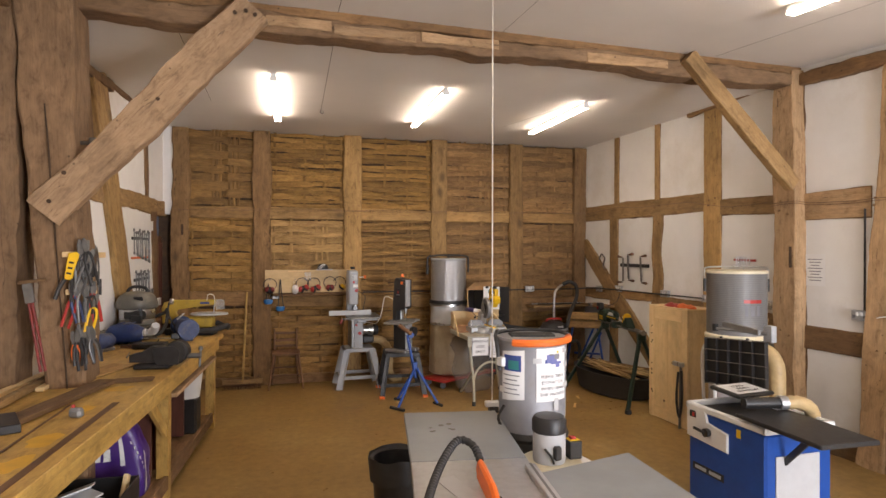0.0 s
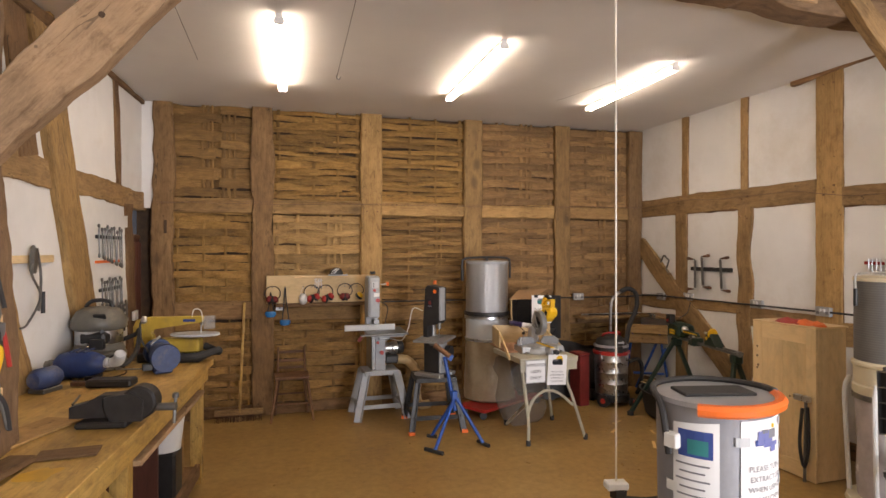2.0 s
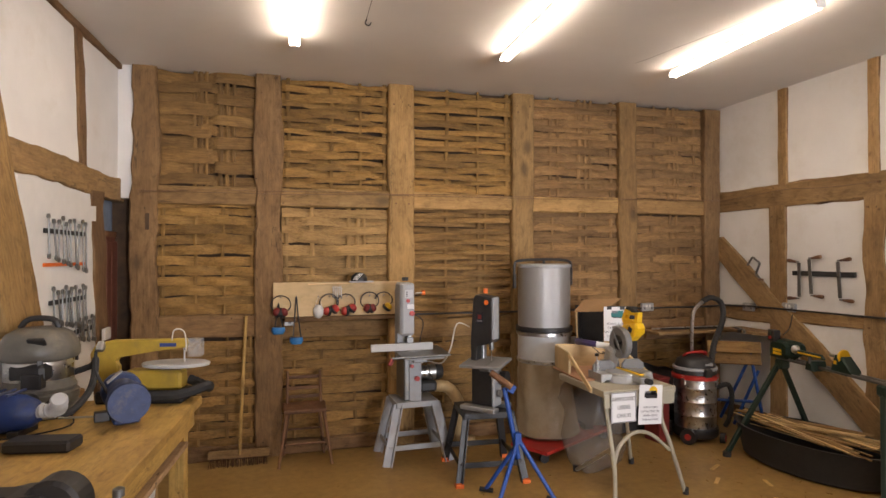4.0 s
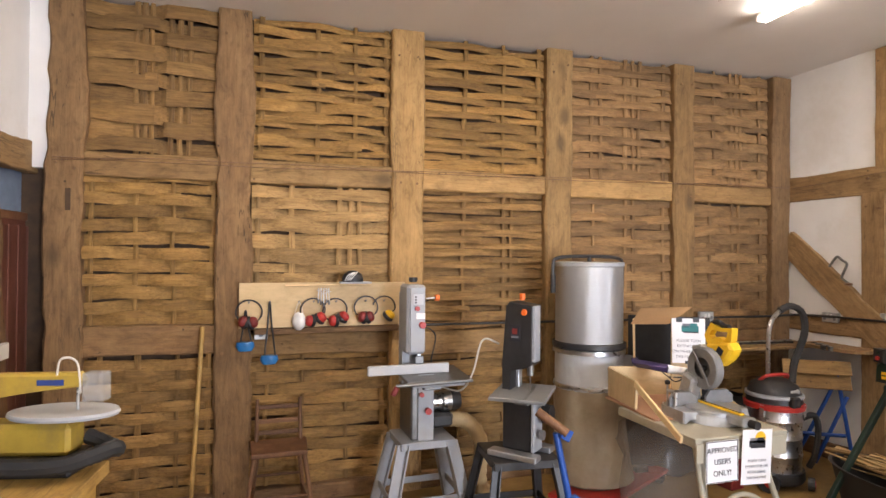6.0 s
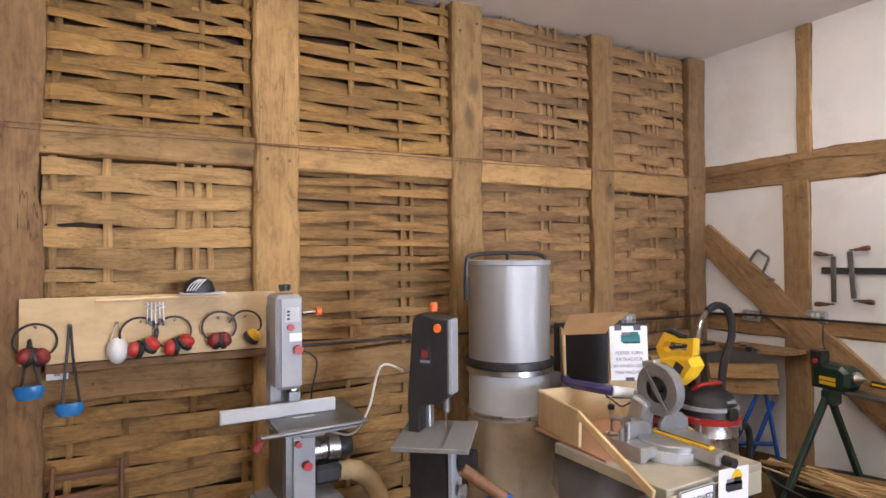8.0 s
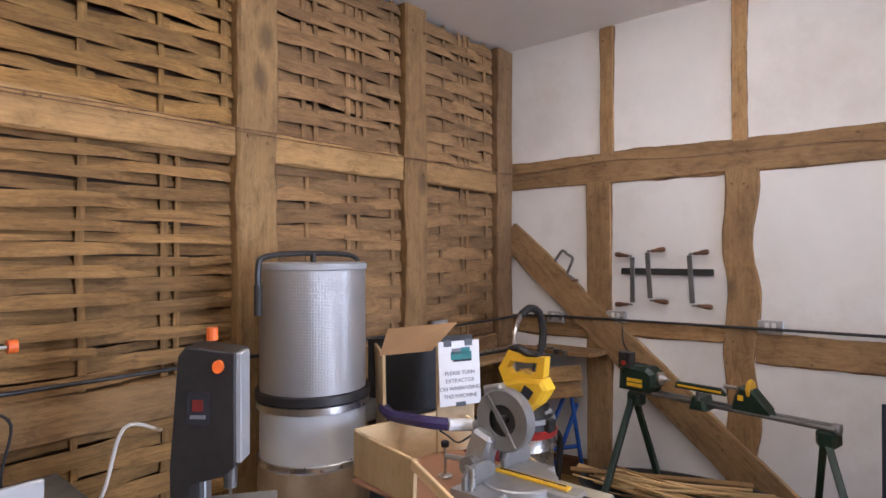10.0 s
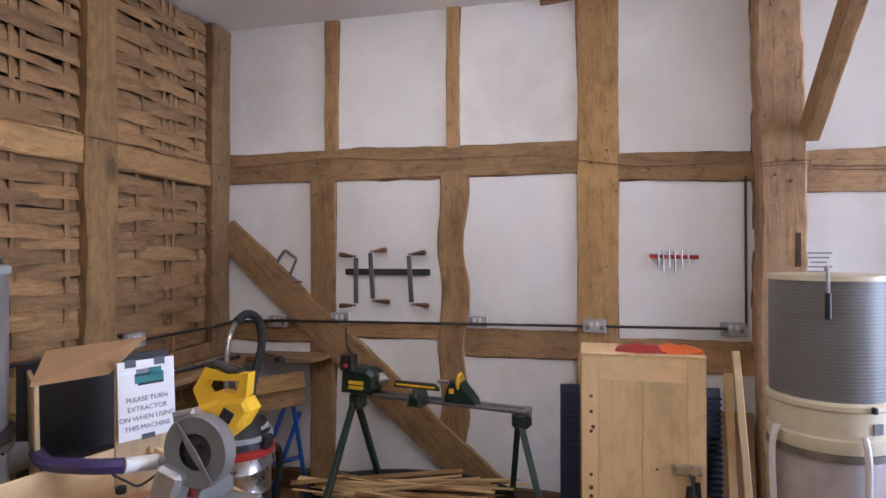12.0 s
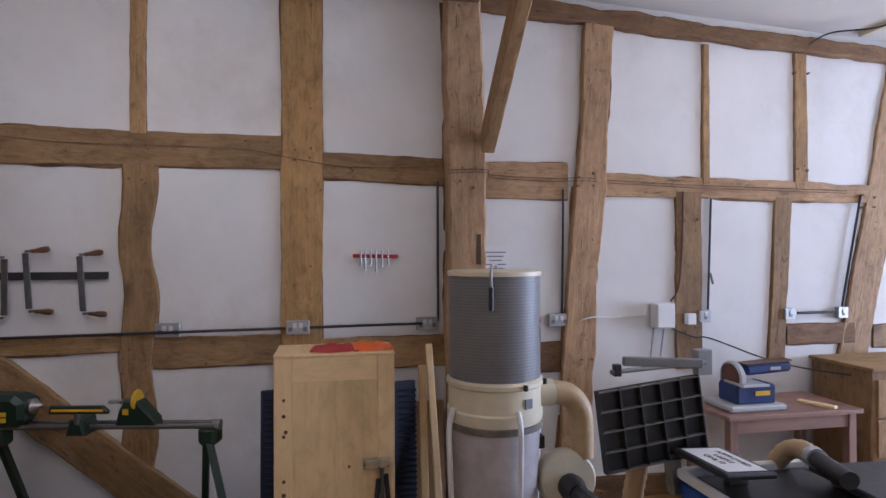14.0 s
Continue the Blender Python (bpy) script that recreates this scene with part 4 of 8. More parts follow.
t = thing("black_tray", bmat(3.42, 0.5, TOPZ, 60), "black plastic tray lying on the workbench", "tray")
bx("tray", (0.3, 0.14, 0.045), (0, 0, 0.0225), BLACK, t)
t = thing("tape_measure", bmat(3.28, 0.2, TOPZ, 20), "chrome tape measure with a red lock on the bench", "tape measure")
bx("case", (0.08, 0.05, 0.055), (0, 0, 0.0275), ALUDULL, t, (0, 0, 0), 0.016)
bx("lock_button", (0.015, 0.02, 0.02), (0.02, 0, 0.063), RED, t)

# mechanic's vice
v = thing("bench_vice", bmat(1.9, 0.12, TOPZ, 4), "heavy black cast-iron mechanic's vice bolted to the bench", "vice")
bx("base", (0.26, 0.16, 0.035), (0.06, 0, 0.0175), BLACK, v, (0, 0, 0), 0.01)
bm = slab(bmesh.new(), [(-0.14, 0.03), (0.02, 0.03), (0.05, 0.1), (0.05, 0.16), (0.0, 0.17), (-0.1, 0.18), (-0.15, 0.14)], 0.13, pose(0, -0.065, 0))
part("jaw_body", bm, BLACK, v)
bm = slab(bmesh.new(), [(-0.02, 0.05), (0.21, 0.05), (0.21, 0.11), (0.12, 0.13), (0.06, 0.17), (-0.02, 0.17)], 0.09, pose(0.02, -0.045, 0))
part("slide", bm, BLACK, v)
bm = bmesh.new()
outer = [(-0.12 + 0.09 * math.cos(a), 0.125 + 0.09 * math.sin(a)) for a in [math.pi * 2 * k / 22 for k in range(22)]]
slab(bm, outer, 0.11, pose(0, -0.055, 0), 0.012)
part("jaw", bm, BLACK, v)
bar("screw", (-0.2, 0, 0.09), (-0.3, 0, 0.09), 0.022, IRON, v)
bar("handle", (-0.29, 0.02, 0.14), (-0.29, -0.01, 0.0), 0.009, IRON, v)
turned("handle_knob", [(0.0, -0.02), (0.018, -0.012), (0.018, 0.012), (0.0, 0.02)], IRON, v, (-0.29, 0.021, 0.145))

# black cases on the bench
t = thing("tool_case", bmat(0.92, 0.48, TOPZ, 6), "black plastic drill case lying shut on the bench", "case")
bx("case", (0.3, 0.13, 0.055), (0, 0, 0.0275), BLACK, t, (0, 0, 0), 0.012)
bx("handle", (0.14, 0.03, 0.03), (0.2, 0.0, 0.02), DARKWOOD, t)
t = thing("pencil", bmat(1.32, 0.55, TOPZ, 78), "slim dark metal marking tool on the bench", "tool")
bar("shaft", (-0.12, 0, 0.008), (0.12, 0, 0.008), 0.007, IRON, t)


# shop vacuum on the bench
def bench_vacuum():
    t = thing("shop_vacuum", bmat(0.24, 0.8, TOPZ), "dusty grey drum vacuum with chrome band standing on the bench", "vacuum cleaner")
    turned("drum", [(0.0, 0), (0.18, 0), (0.2, 0.02), (0.2, 0.06), (0.185, 0.07), (0.195, 0.09), (0.195, 0.13), (0.18, 0.14), (0.185, 0.16), (0.17, 0.19), (0.165, 0.32), (0.0, 0.32)], DUSTYGREY, t)
    turned("band", [(0.166, 0.2), (0.17, 0.21), (0.17, 0.31), (0.166, 0.32)], STEEL, t)
    turned("lid", [(0.16, 0.31), (0.19, 0.32), (0.2, 0.335), (0.2, 0.375), (0.19, 0.41), (0.16, 0.46), (0.11, 0.49), (0.0, 0.5)], DUSTYGREY, t)
    cable("handle", [(-0.1, 0, 0.48), (-0.07, 0, 0.535), (0.05, 0, 0.54), (0.1, 0, 0.49)], 0.016, BLACK, t)
    bx("switch_box", (0.1, 0.06, 0.08), (-0.05, -0.18, 0.22), BLACK, t)
    turned("inlet", [(0.0, 0), (0.035, 0), (0.035, 0.05), (0.028, 0.05), (0.0, 0.045)], BLACK, t, (0, 0, 0), pose(-0.05, -0.19, 0.12, 90, 0, 0))
    for k in range(3):
        bx("clip", (0.03, 0.012, 0.06), (0.19 * math.cos(2.2 * k - 2), 0.19 * math.sin(2.2 * k - 2), 0.31), BLACK, t, (0, 0, math.degrees(2.2 * k - 2) + 90))
    bx("vent", (0.09, 0.02, 0.05), (-0.06, -0.17, 0.43), BLACK, t, (35, 0, 0), 0.008)
    bx("motor_block", (0.2, 0.16, 0.1), (-0.02, -0.1, 0.26), BLACK, t, (0, 0, 12), 0.02)
    cable("hose", [(-0.1, 0.1, 0.2), (-0.26, 0.02, 0.26), (-0.3, -0.02, 0.3), (-0.32, -0.15, 0.16), (-0.3, -0.38, 0.09), (-0.22, -0.4, 0.16)], 0.018, RUBBER, t, "", 0.05)
    cable("power_cable", [(-0.18, -0.1, 0.05), (-0.28, -0.3, 0.006), (-0.05, -0.5, 0.006), (0.1, -0.32, 0.006)], 0.004, RUBBER, t)


bench_vacuum()


# blue dust blower lying at the back of the bench
def bench_blower():
    t = thing("dust_blower", bmat(0.62, 0.8, TOPZ, 186), "glossy navy blue dust blower with grey ribbed hose on bench", "blower")
    m = pose(-0.16, 0, 0.105, 0, 90, 0)
    part("housing", lathed(bmesh.new(), [(0.0, 0.0), (0.05, 0.0), (0.08, 0.03), (0.098, 0.1), (0.1, 0.18), (0.09, 0.26), (0.065, 0.32), (0.045, 0.34), (0.0, 0.34)], (0, 0, 0), 30, m), DEEPBLUE, t, "", None, True)
    for x in (-0.1, 0.1):
        bx("foot", (0.06, 0.16, 0.03), (x, 0, 0.015), BLACK, t)
    cable("hose", [(0.16, 0, 0.11), (0.24, 0.0, 0.12), (0.3, 0.05, 0.14), (0.34, 0.12, 0.2)], 0.036, LIGHTGREY, t, "grey ribbed hose", 0.1, 6, 14)
    cable("hose", [(-0.15, 0, 0.11), (-0.24, 0.03, 0.1), (-0.34, 0.05, 0.06), (-0.5, 0.04, 0.045)], 0.036, DUSTYGREY, t, "dusty ribbed hose", 0.1, 6, 14)
    bar("steel_rod", (-0.02, -0.16, 0.03), (0.42, -0.2, 0.025), 0.006, STEEL, t)
    for k in range(3):
        bx("cooling_fin", (0.014, 0.15, 0.012), (-0.03 + 0.05 * k, 0, 0.208), BLUEDARK, t, (0, 0, 0), 0.003)


bench_blower()
t = thing("small_blue_motor", bmat(1.0, 0.86, TOPZ, 20), "small dark blue motor on an iron foot on the bench", "motor")
turned("body", [(0.0, -0.1), (0.05, -0.1), (0.07, -0.07), (0.072, 0.07), (0.05, 0.1), (0.0, 0.1)], BLUEDARK, t, (0, 0, 0), pose(0, 0, 0.09, 90, 0, 0))
bx("foot", (0.12, 0.16, 0.03), (0, 0, 0.015), IRON, t)
t = thing("gooseneck_lamp", bmat(0.4, 0.36, TOPZ), "black gooseneck work lamp with chrome head on the bench", "lamp")
bx("base", (0.06, 0.06, 0.02), (0, 0, 0.01), BLACK, t)
cable("stem", [(0, 0, 0.02), (0.02, 0, 0.12), (0.09, 0.02, 0.24), (0.1, 0.03, 0.36), (0.06, 0.0, 0.42)], 0.009, RUBBER, t)
turned("head", [(0.0, 0.0), (0.018, 0.0), (0.024, 0.03), (0.02, 0.05), (0.0, 0.052)], STEEL, t, (0, 0, 0), pose(0.06, 0.0, 0.42, 150, 0, 0))


def scroll_saw():
    t = thing("scroll_saw", Matrix.Translation((0.084, 0.068, 0)) @ bmat(0.1, 0.44, TOPZ, 188) @ Matrix.Diagonal((1, 1, 1.22, 1)), "mustard yellow scroll saw with round grey table on the bench", "scroll saw")
    bx("base", (0.52, 0.18, 0.06), (0.05, 0, 0.03), BLACK, t, (0, 0, 0), 0.01)
    bx("housing", (0.34, 0.12, 0.1), (0.12, 0, 0.11), MUSTARD, t, (0, 0, 0), 0.015)
    bm = slab(bmesh.new(), [(-0.26, 0.1), (-0.1, 0.1), (-0.1, 0.18), (-0.13, 0.2), (-0.11, 0.23), (0.3, 0.27), (0.32, 0.29), (0.3, 0.315), (-0.14, 0.31), (-0.24, 0.29), (-0.27, 0.24)], 0.05, pose(0, -0.025, 0), 0.008)
    part("arm", bm, MUSTARD, t)
    bx("label_strip", (0.1, 0.002, 0.018), (0.2, 0.027, 0.285), NAVYPRINT, t, (0, 0, 0), 0)
    turned("table", [(0.0, 0), (0.2, 0), (0.205, 0.008), (0.2, 0.016), (0.0, 0.016)], LIGHTGREY, t, (0.24, 0, 0.178), None, "", 28, 1.0, 0.62)
    bx("clear_guard", (0.08, 0.06, 0.09), (0.36, 0, 0.27), CLEARPLASTIC, t, (0, 0, 0), 0.002)
    bar("blade_rod", (0.29, 0, 0.18), (0.29, 0, 0.3), 0.006, STEEL, t)
    cable("blower_tube", [(0.22, 0.02, 0.3), (0.24, 0.03, 0.36), (0.3, 0.03, 0.35), (0.31, 0.02, 0.25)], 0.004, ROPE, t)
    cable("dust_hose", [(0.3, -0.05, 0.1), (0.42, -0.04, 0.06), (0.44, 0.05, 0.08), (0.3, 0.12, 0.05), (0.1, 0.14, 0.05)], 0.026, RUBBER, t, "", 0.05)


scroll_saw()


def bench_grinder():
    t = thing("bench_grinder", bmat(0.46, 0.28, TOPZ, 66), "dusty navy bench grinder with white wheels on the bench", "bench grinder")
    bx("foot", (0.2, 0.13, 0.03), (0, 0, 0.015), BLUEDARK, t, (0, 0, 0), 0.008)
    bx("pedestal", (0.12, 0.09, 0.05), (0, 0, 0.05), BLUEDARK, t)
    turned("motor", [(0.0, -0.13), (0.05, -0.13), (0.075, -0.1), (0.078, 0.1), (0.05, 0.13), (0.0, 0.13)], BLUEDARK, t, (0, 0, 0), pose(0.02, 0, 0.13, 0, 90, 0))
    turned("wheel_guard", [(0.0, -0.03), (0.1, -0.03), (0.105, -0.02), (0.105, 0.02), (0.1, 0.03), (0.0, 0.03)], BLUEDARK, t, (0, 0, 0), pose(0.17, 0, 0.13, 0, 90, 0))
    turned("wheel_guard", [(0.0, -0.035), (0.1, -0.035), (0.105, -0.02), (0.105, 0.02), (0.1, 0.035), (0.0, 0.035)], BLUEDARK, t, (0, 0, 0), pose(-0.16, 0, 0.13, 0, 90, 0))
    for x in (-0.12, -0.085):
        turned("wheel", [(0.0, -0.01), (0.06, -0.01), (0.06, 0.01), (0.0, 0.01)], WHITE, t, (0, 0, 0), pose(x, 0, 0.14, 0, 90, 0), "white grinding wheel")
    bx("eye_shield", (0.06, 0.09, 0.004), (-0.1, -0.06, 0.26), LIGHTGREY, t, (40, 0, 0), 0.001)
    bx("tool_rest", (0.05, 0.07, 0.05), (-0.14, -0.12, 0.07), BLACK, t)
    bx("switch", (0.05, 0.02, 0.04), (0.0, -0.075, 0.06), BLACK, t)


bench_grinder()

# under the bench
t = thing("compost_sack", pose(-0.53, 4.985, 0.164, 0, 0, -3), "creased purple plastic sack with white print under the bench", "sack")


def sack_point(a, v, lift=0.0):
    """A place on the sack's skin: a round it, v from its foot to its top."""
    ca, sa = math.cos(a), math.sin(a)
    r = (abs(ca) ** 5 + abs(sa) ** 5) ** -0.2
    k = (0.97 + 0.08 * math.sin(v * 3.0)) * (1 - 0.34 * v ** 2.2)
    p = Vector((0.27 * r * ca * k, 0.105 * r * sa * (k + 0.12 * (1 - v)), 0.5 * v))
    n = Vector((0.45 * ca, sa, 0)).normalized()
    crease = noise.noise(p * 9) * 0.02 + abs(noise.noise((p.x * 16, p.z * 30, 3))) * 0.012
    return p + n * (crease + lift)


def sack_skin(a0, a1, na, v0, v1, nv, lift):
    bm = bmesh.new()
    rows = [[bm.verts.new(sack_point(a0 + (a1 - a0) * i / na, v0 + (v1 - v0) * j / nv, lift)) for i in range(na + 1)] for j in range(nv + 1)]
    for R, S in zip(rows, rows[1:]):
        for i in range(na):
            bm.faces.new((R[i], R[i + 1], S[i + 1], S[i]))
    return bm, rows


bm, rows = sack_skin(0.0, math.tau, 64, 0.0, 1.0, 30, 0.0)
bm.faces.new(rows[0][:-1][::-1])
bm.faces.new(rows[-1][:-1])
part("bag", bm, PURPLEBAG, t, "", None, True)
part("print_band", sack_skin(radians(-64), radians(-59), 4, 0.45, 0.97, 14, 0.004)[0], WHITE, t, "white printed band")
part("print_band", sack_skin(radians(-28), radians(-20), 4, 0.05, 0.6, 14, 0.004)[0], WHITE, t, "white printed band")
for k in range(3):
    part("print_bar", sack_skin(radians(-110 + 13 * k), radians(-101 + 13 * k), 5, 0.52, 0.68, 6, 0.004)[0], WHITE, t, "white printed bar")
for k in range(6):
    part("print_bar", sack_skin(radians(-50 + 3 * k), radians(-48 + 3 * k), 2, 0.72 - 0.07 * k, 0.76 - 0.07 * k, 3, 0.004)[0], WHITE, t, "white printed bar")
t = thing("storage_crate", bmat(2.82, 0.34, 0.0), "black plastic crate of offcuts and paper under the bench", "crate")
for x, y, sx, sy in ((-0.25, 0, 0.012, 0.5), (0.25, 0, 0.012, 0.5), (0, -0.25, 0.5, 0.012), (0, 0.25, 0.5, 0.012)):
    bx("side", (sx, sy, 0.44), (x, y, 0.22), BLACK, t)
bx("bottom", (0.5, 0.5, 0.012), (0, 0, 0.007), BLACK, t)
for k in range(4):
    bx("paper", (0.3, 0.2, 0.01), (-0.02 + 0.03 * k, -0.08 + 0.05 * k, 0.34 + 0.03 * k), PAPER, t, (14, 9 * k - 12, 25 * k), 0.001)
plank("offcut", (-0.19, -0.05, 0.01), (-0.21, 0.2, 0.47), 0.06, 0.03, PINE, t, (-1, 0, 0), "pale offcut")
t = thing("bucket", bmat(0.72, 0.19, 0.4443), "white plastic bucket on a case under the bench", "bucket")
turned("pail", [(0.0, 0), (0.11, 0), (0.14, 0.26), (0.145, 0.27), (0.13, 0.26), (0.1, 0.02), (0.0, 0.02)], WHITE, t)
t = thing("power_tool_box", bmat(0.72, 0.22, 0.1505), "black machine case on the shelf under the bench", "case")
bx("case", (0.26, 0.22, 0.34), (0, 0, 0.17), BLACK, t, (0, 0, 0), 0.02)
t = thing("blue_crate", bmat(1.6, 0.13, 0.7005), "navy blue plastic box on the middle rail of the bench", "box")
bx("tub", (0.1, 0.2, 0.06), (0, 0, 0.03), BLUEDARK, t, (0, 0, 0), 0.01)

# ---- tools on the great post and the wall beside it ----
rack = thing("tool_rack", None, "three short pale battens on the post holding pliers", "tool rack")
for z, x0, x1 in ((1.81, -0.69, -0.52), (1.575, -0.67, -0.5), (1.285, -0.64, -0.5)):
    plank("batten", (x0, 4.652, z), (x1, 4.652, z), 0.035, 0.02, PINE, rack, (0, -1, 0))


def pliers(x, z, grip, tilt, scale=1.0):
    t = thing("pliers", pose(x, 4.636 - 0.012 * rnd.random(), z, 0, tilt, 0), "hand pliers with %s grips hanging on the rack" % grip[1], "pliers", "pliers on the rack")
    part("jaw", slab(bmesh.new(), [(-0.012, 0.0), (0.012, 0.0), (0.018, 0.04), (0.008, 0.085), (-0.008, 0.085), (-0.018, 0.04)], 0.012, pose(0, -0.006, -0.02)), IRON, t)
    for s in (-1, 1):
        part("grip", hose(bmesh.new(), [(s * 0.006, 0, -0.02), (s * 0.022, 0, -0.07), (s * 0.02, 0, -0.15 * scale)], 0.009, 8, 4), grip[0], t, "", None, True)


rnd = random.Random(11)
GRIPS = [(YELLOW, "yellow"), (RED, "red"), (BLACK, "black"), (IRON, "bare steel"), (BLUEDARK, "navy"), (BLACK, "black"), (BLACK, "black"), (IRON, "bare steel"), (IRON, "bare steel"), (BLACK, "black"), (BLACK, "black")]
for z, xs in ((1.84, (-0.585, -0.56, -0.54)), (1.79, (-0.58, -0.565, -0.55, -0.53)), (1.58, (-0.62, -0.595, -0.57, -0.55, -0.53, -0.51)), (1.3, (-0.6, -0.575, -0.555, -0.535, -0.515, -0.5))):
    for x in xs:
        pliers(x + rnd.uniform(-0.012, 0.012), z + rnd.uniform(-0.02, 0.015), rnd.choice(GRIPS), rnd.uniform(-14, 18), rnd.uniform(0.8, 1.6))
pliers(-0.5, 1.5, (YELLOW, "yellow"), 12, 1.2)
pliers(-0.615, 1.27, (ORANGE, "orange"), -10, 0.9)
t = thing("wire_stripper", pose(-0.625, 4.635, 1.77, 0, 12, 0), "bright yellow hand stapler hanging on the rack", "stapler")
part("body", slab(bmesh.new(), [(-0.02, -0.12), (0.02, -0.12), (0.026, -0.02), (0.034, 0.05), (0.01, 0.06), (-0.03, 0.045), (-0.024, -0.03)], 0.03, pose(0, -0.015, 0), 0.006), YELLOW, t)
for k in range(3):
    bx("print_bar", (0.026, 0.002, 0.012), (0.0, -0.0165, -0.01 - 0.034 * k), INK, t, (0, 0, 0), 0)
for s in (-1, 1):
    part("handle", hose(bmesh.new(), [(s * 0.015, 0, -0.11), (s * 0.035, 0, -0.17), (s * 0.045, 0, -0.25)], 0.013, 8, 4), BLACK, t, "", None, True)
t = thing("bolt_cropper", pose(-0.845, 4.62, 1.52, 0, -9, 0), "long red-handled bolt cropper hanging beside the post", "bolt cropper")
for s in (-1, 1):
    bar("handle", (s * 0.009, 0, 0.0), (s * 0.013, 0, -0.43), 0.0085, DEEPRED, t, "red handle")
bx("head", (0.05, 0.03, 0.12), (0, 0, 0.055), IRON, t)
plank("peg", (-0.05, 0, 0.125), (0.1, 0, 0.125), 0.02, 0.02, OAK_DARK, t, (0, -1, 0))

# rail with a cramp on the workbench wall
t = thing("tool_rail", None, "pale batten on the wall with an iron cramp hung from it", "tool rail")
plank("batten", lp(2.4, 1.79, 0.025), lp(3.4, 1.79, 0.025), 0.05, 0.02, PINE, t, LN)
c = thing("cramp", None, "old iron G-cramp hanging on the wall batten", "cramp")
cable("frame", [lp(2.72, 1.86, 0.05), lp(2.68, 1.7, 0.055), lp(2.7, 1.54, 0.06), lp(2.72, 1.46, 0.06)], 0.008, IRON, c)
cable("arm", [lp(2.76, 1.8, 0.06), lp(2.84, 1.7, 0.07), lp(2.72, 1.55, 0.07), lp(2.88, 1.4, 0.065), lp(2.96, 1.38, 0.06)], 0.007, IRON, c)
part("head", slab(bmesh.new(), [(-0.03, -0.08), (0.01, -0.09), (0.04, -0.02), (0.03, 0.05), (-0.005, 0.09), (-0.035, 0.02)], 0.03, aim(lp(2.78, 1.79, 0.07), lp(2.78, 2.0, 0.07), LN), 0.008), IRON, c)
bar("screw", lp(2.66, 1.58, 0.06), lp(2.66, 1.44, 0.06), 0.013, BLACK, c)


def spanner_rack(s0, s1, z, n, lens, strip):
    t = thing("spanner_rack", None, "magnetic strip with a row of chrome spanners on the white board", "spanner rack", "spanner racks")
    a, b = lp(s0, z, 0.035), lp(s1, z, 0.035)
    plank("strip", a, b, 0.03, 0.012, BLACK, t, LN)
    if strip:
        plank("handle_strip", lp(s0, z - 0.21, 0.032), lp(s1, z - 0.21, 0.032), 0.022, 0.01, ORANGE, t, LN)
    for k in range(n):
        s = s0 + (s1 - s0) * (k + 0.5) / n
        L = lens * (1 - 0.35 * k / n)
        top, bot = lp(s + 0.012 * math.sin(k * 5.1), z + 0.07 + 0.02 * math.sin(k * 2.3), 0.045), lp(s - 0.02 + 0.02 * math.sin(k * 3.7), z + 0.07 - L, 0.045)
        sp = part("spanner", rod(bmesh.new(), top, bot, 0.0055, None, 6), IRON, t)
        part("ring", rod(bmesh.new(), top - LN * 0.006, top + LN * 0.006, 0.016, None, 10), IRON, sp)
        part("jaw", rod(bmesh.new(), bot - LN * 0.006, bot + LN * 0.006, 0.018, None, 6), IRON, sp)


spanner_rack(0.98, 1.62, 1.96, 10, 0.33, True)
spanner_rack(0.98, 1.54, 1.51, 10, 0.28, False)
spanner_rack(0.82, 1.2, 1.28, 8, 0.16, False)
t = thing("socket_outlet", None, "white double socket on the wall at the bench end", "socket")
bx("box", (0.03, 0.15, 0.09), lp(0.6, 1.2, 0.05), WHITE, t)


# ---- machines along the back wall ----
def splayed_stand(t, w, d, h, fw, fd, mat, leg, shelf=None, feet=None):
    """A stand: a top plate and four splayed angle legs."""
    bx("stand_top", (w, d, 0.05), (0, 0, h - 0.025), mat, t)
    for sx in (-1, 1):
        for sy in (-1, 1):
            p0, p1 = Vector((sx * fw / 2, sy * fd / 2, 0.0)), Vector((sx * w * 0.44, sy * d * 0.44, h - 0.02))
            plank("leg", p0, p1, leg, 0.012, mat, t, (0, -1, 0))
            plank("leg_flange", p0 + Vector((-sx * leg / 2 + sx * 0.006, 0.0, 0)), p1 + Vector((-sx * leg / 2 + sx * 0.006, 0.0, 0)), leg * 0.8, 0.01, mat, t, (1, 0, 0))
            if feet:
                bx("foot", (leg * 1.1, leg * 0.9, 0.03), (p0.x, p0.y, 0.015), feet, t)
    z = h * 0.28
    k = 0.28
    for sy in (-1, 1):
        a = (fw / 2) * (1 - k) + w * 0.44 * k
        y = sy * ((fd / 2) * (1 - k) + d * 0.44 * k)
        plank("cross_rail", (-a, y, z), (a, y, z), 0.045, 0.01, mat, t, (0, -1, 0))
    for sx in (-1, 1):
        x = sx * ((fw / 2) * (1 - k) + w * 0.44 * k)
        b = (fd / 2) * (1 - k) + d * 0.44 * k
        plank("cross_rail", (x, -b, z), (x, b, z), 0.045, 0.01, mat, t, (1, 0, 0))


def knob(name, at, r, mat, t, d=(0, -1, 0)):
    a = Vector(at)
    bar(name, a, a + Vector(d) * r * 1.2, r, mat, t)


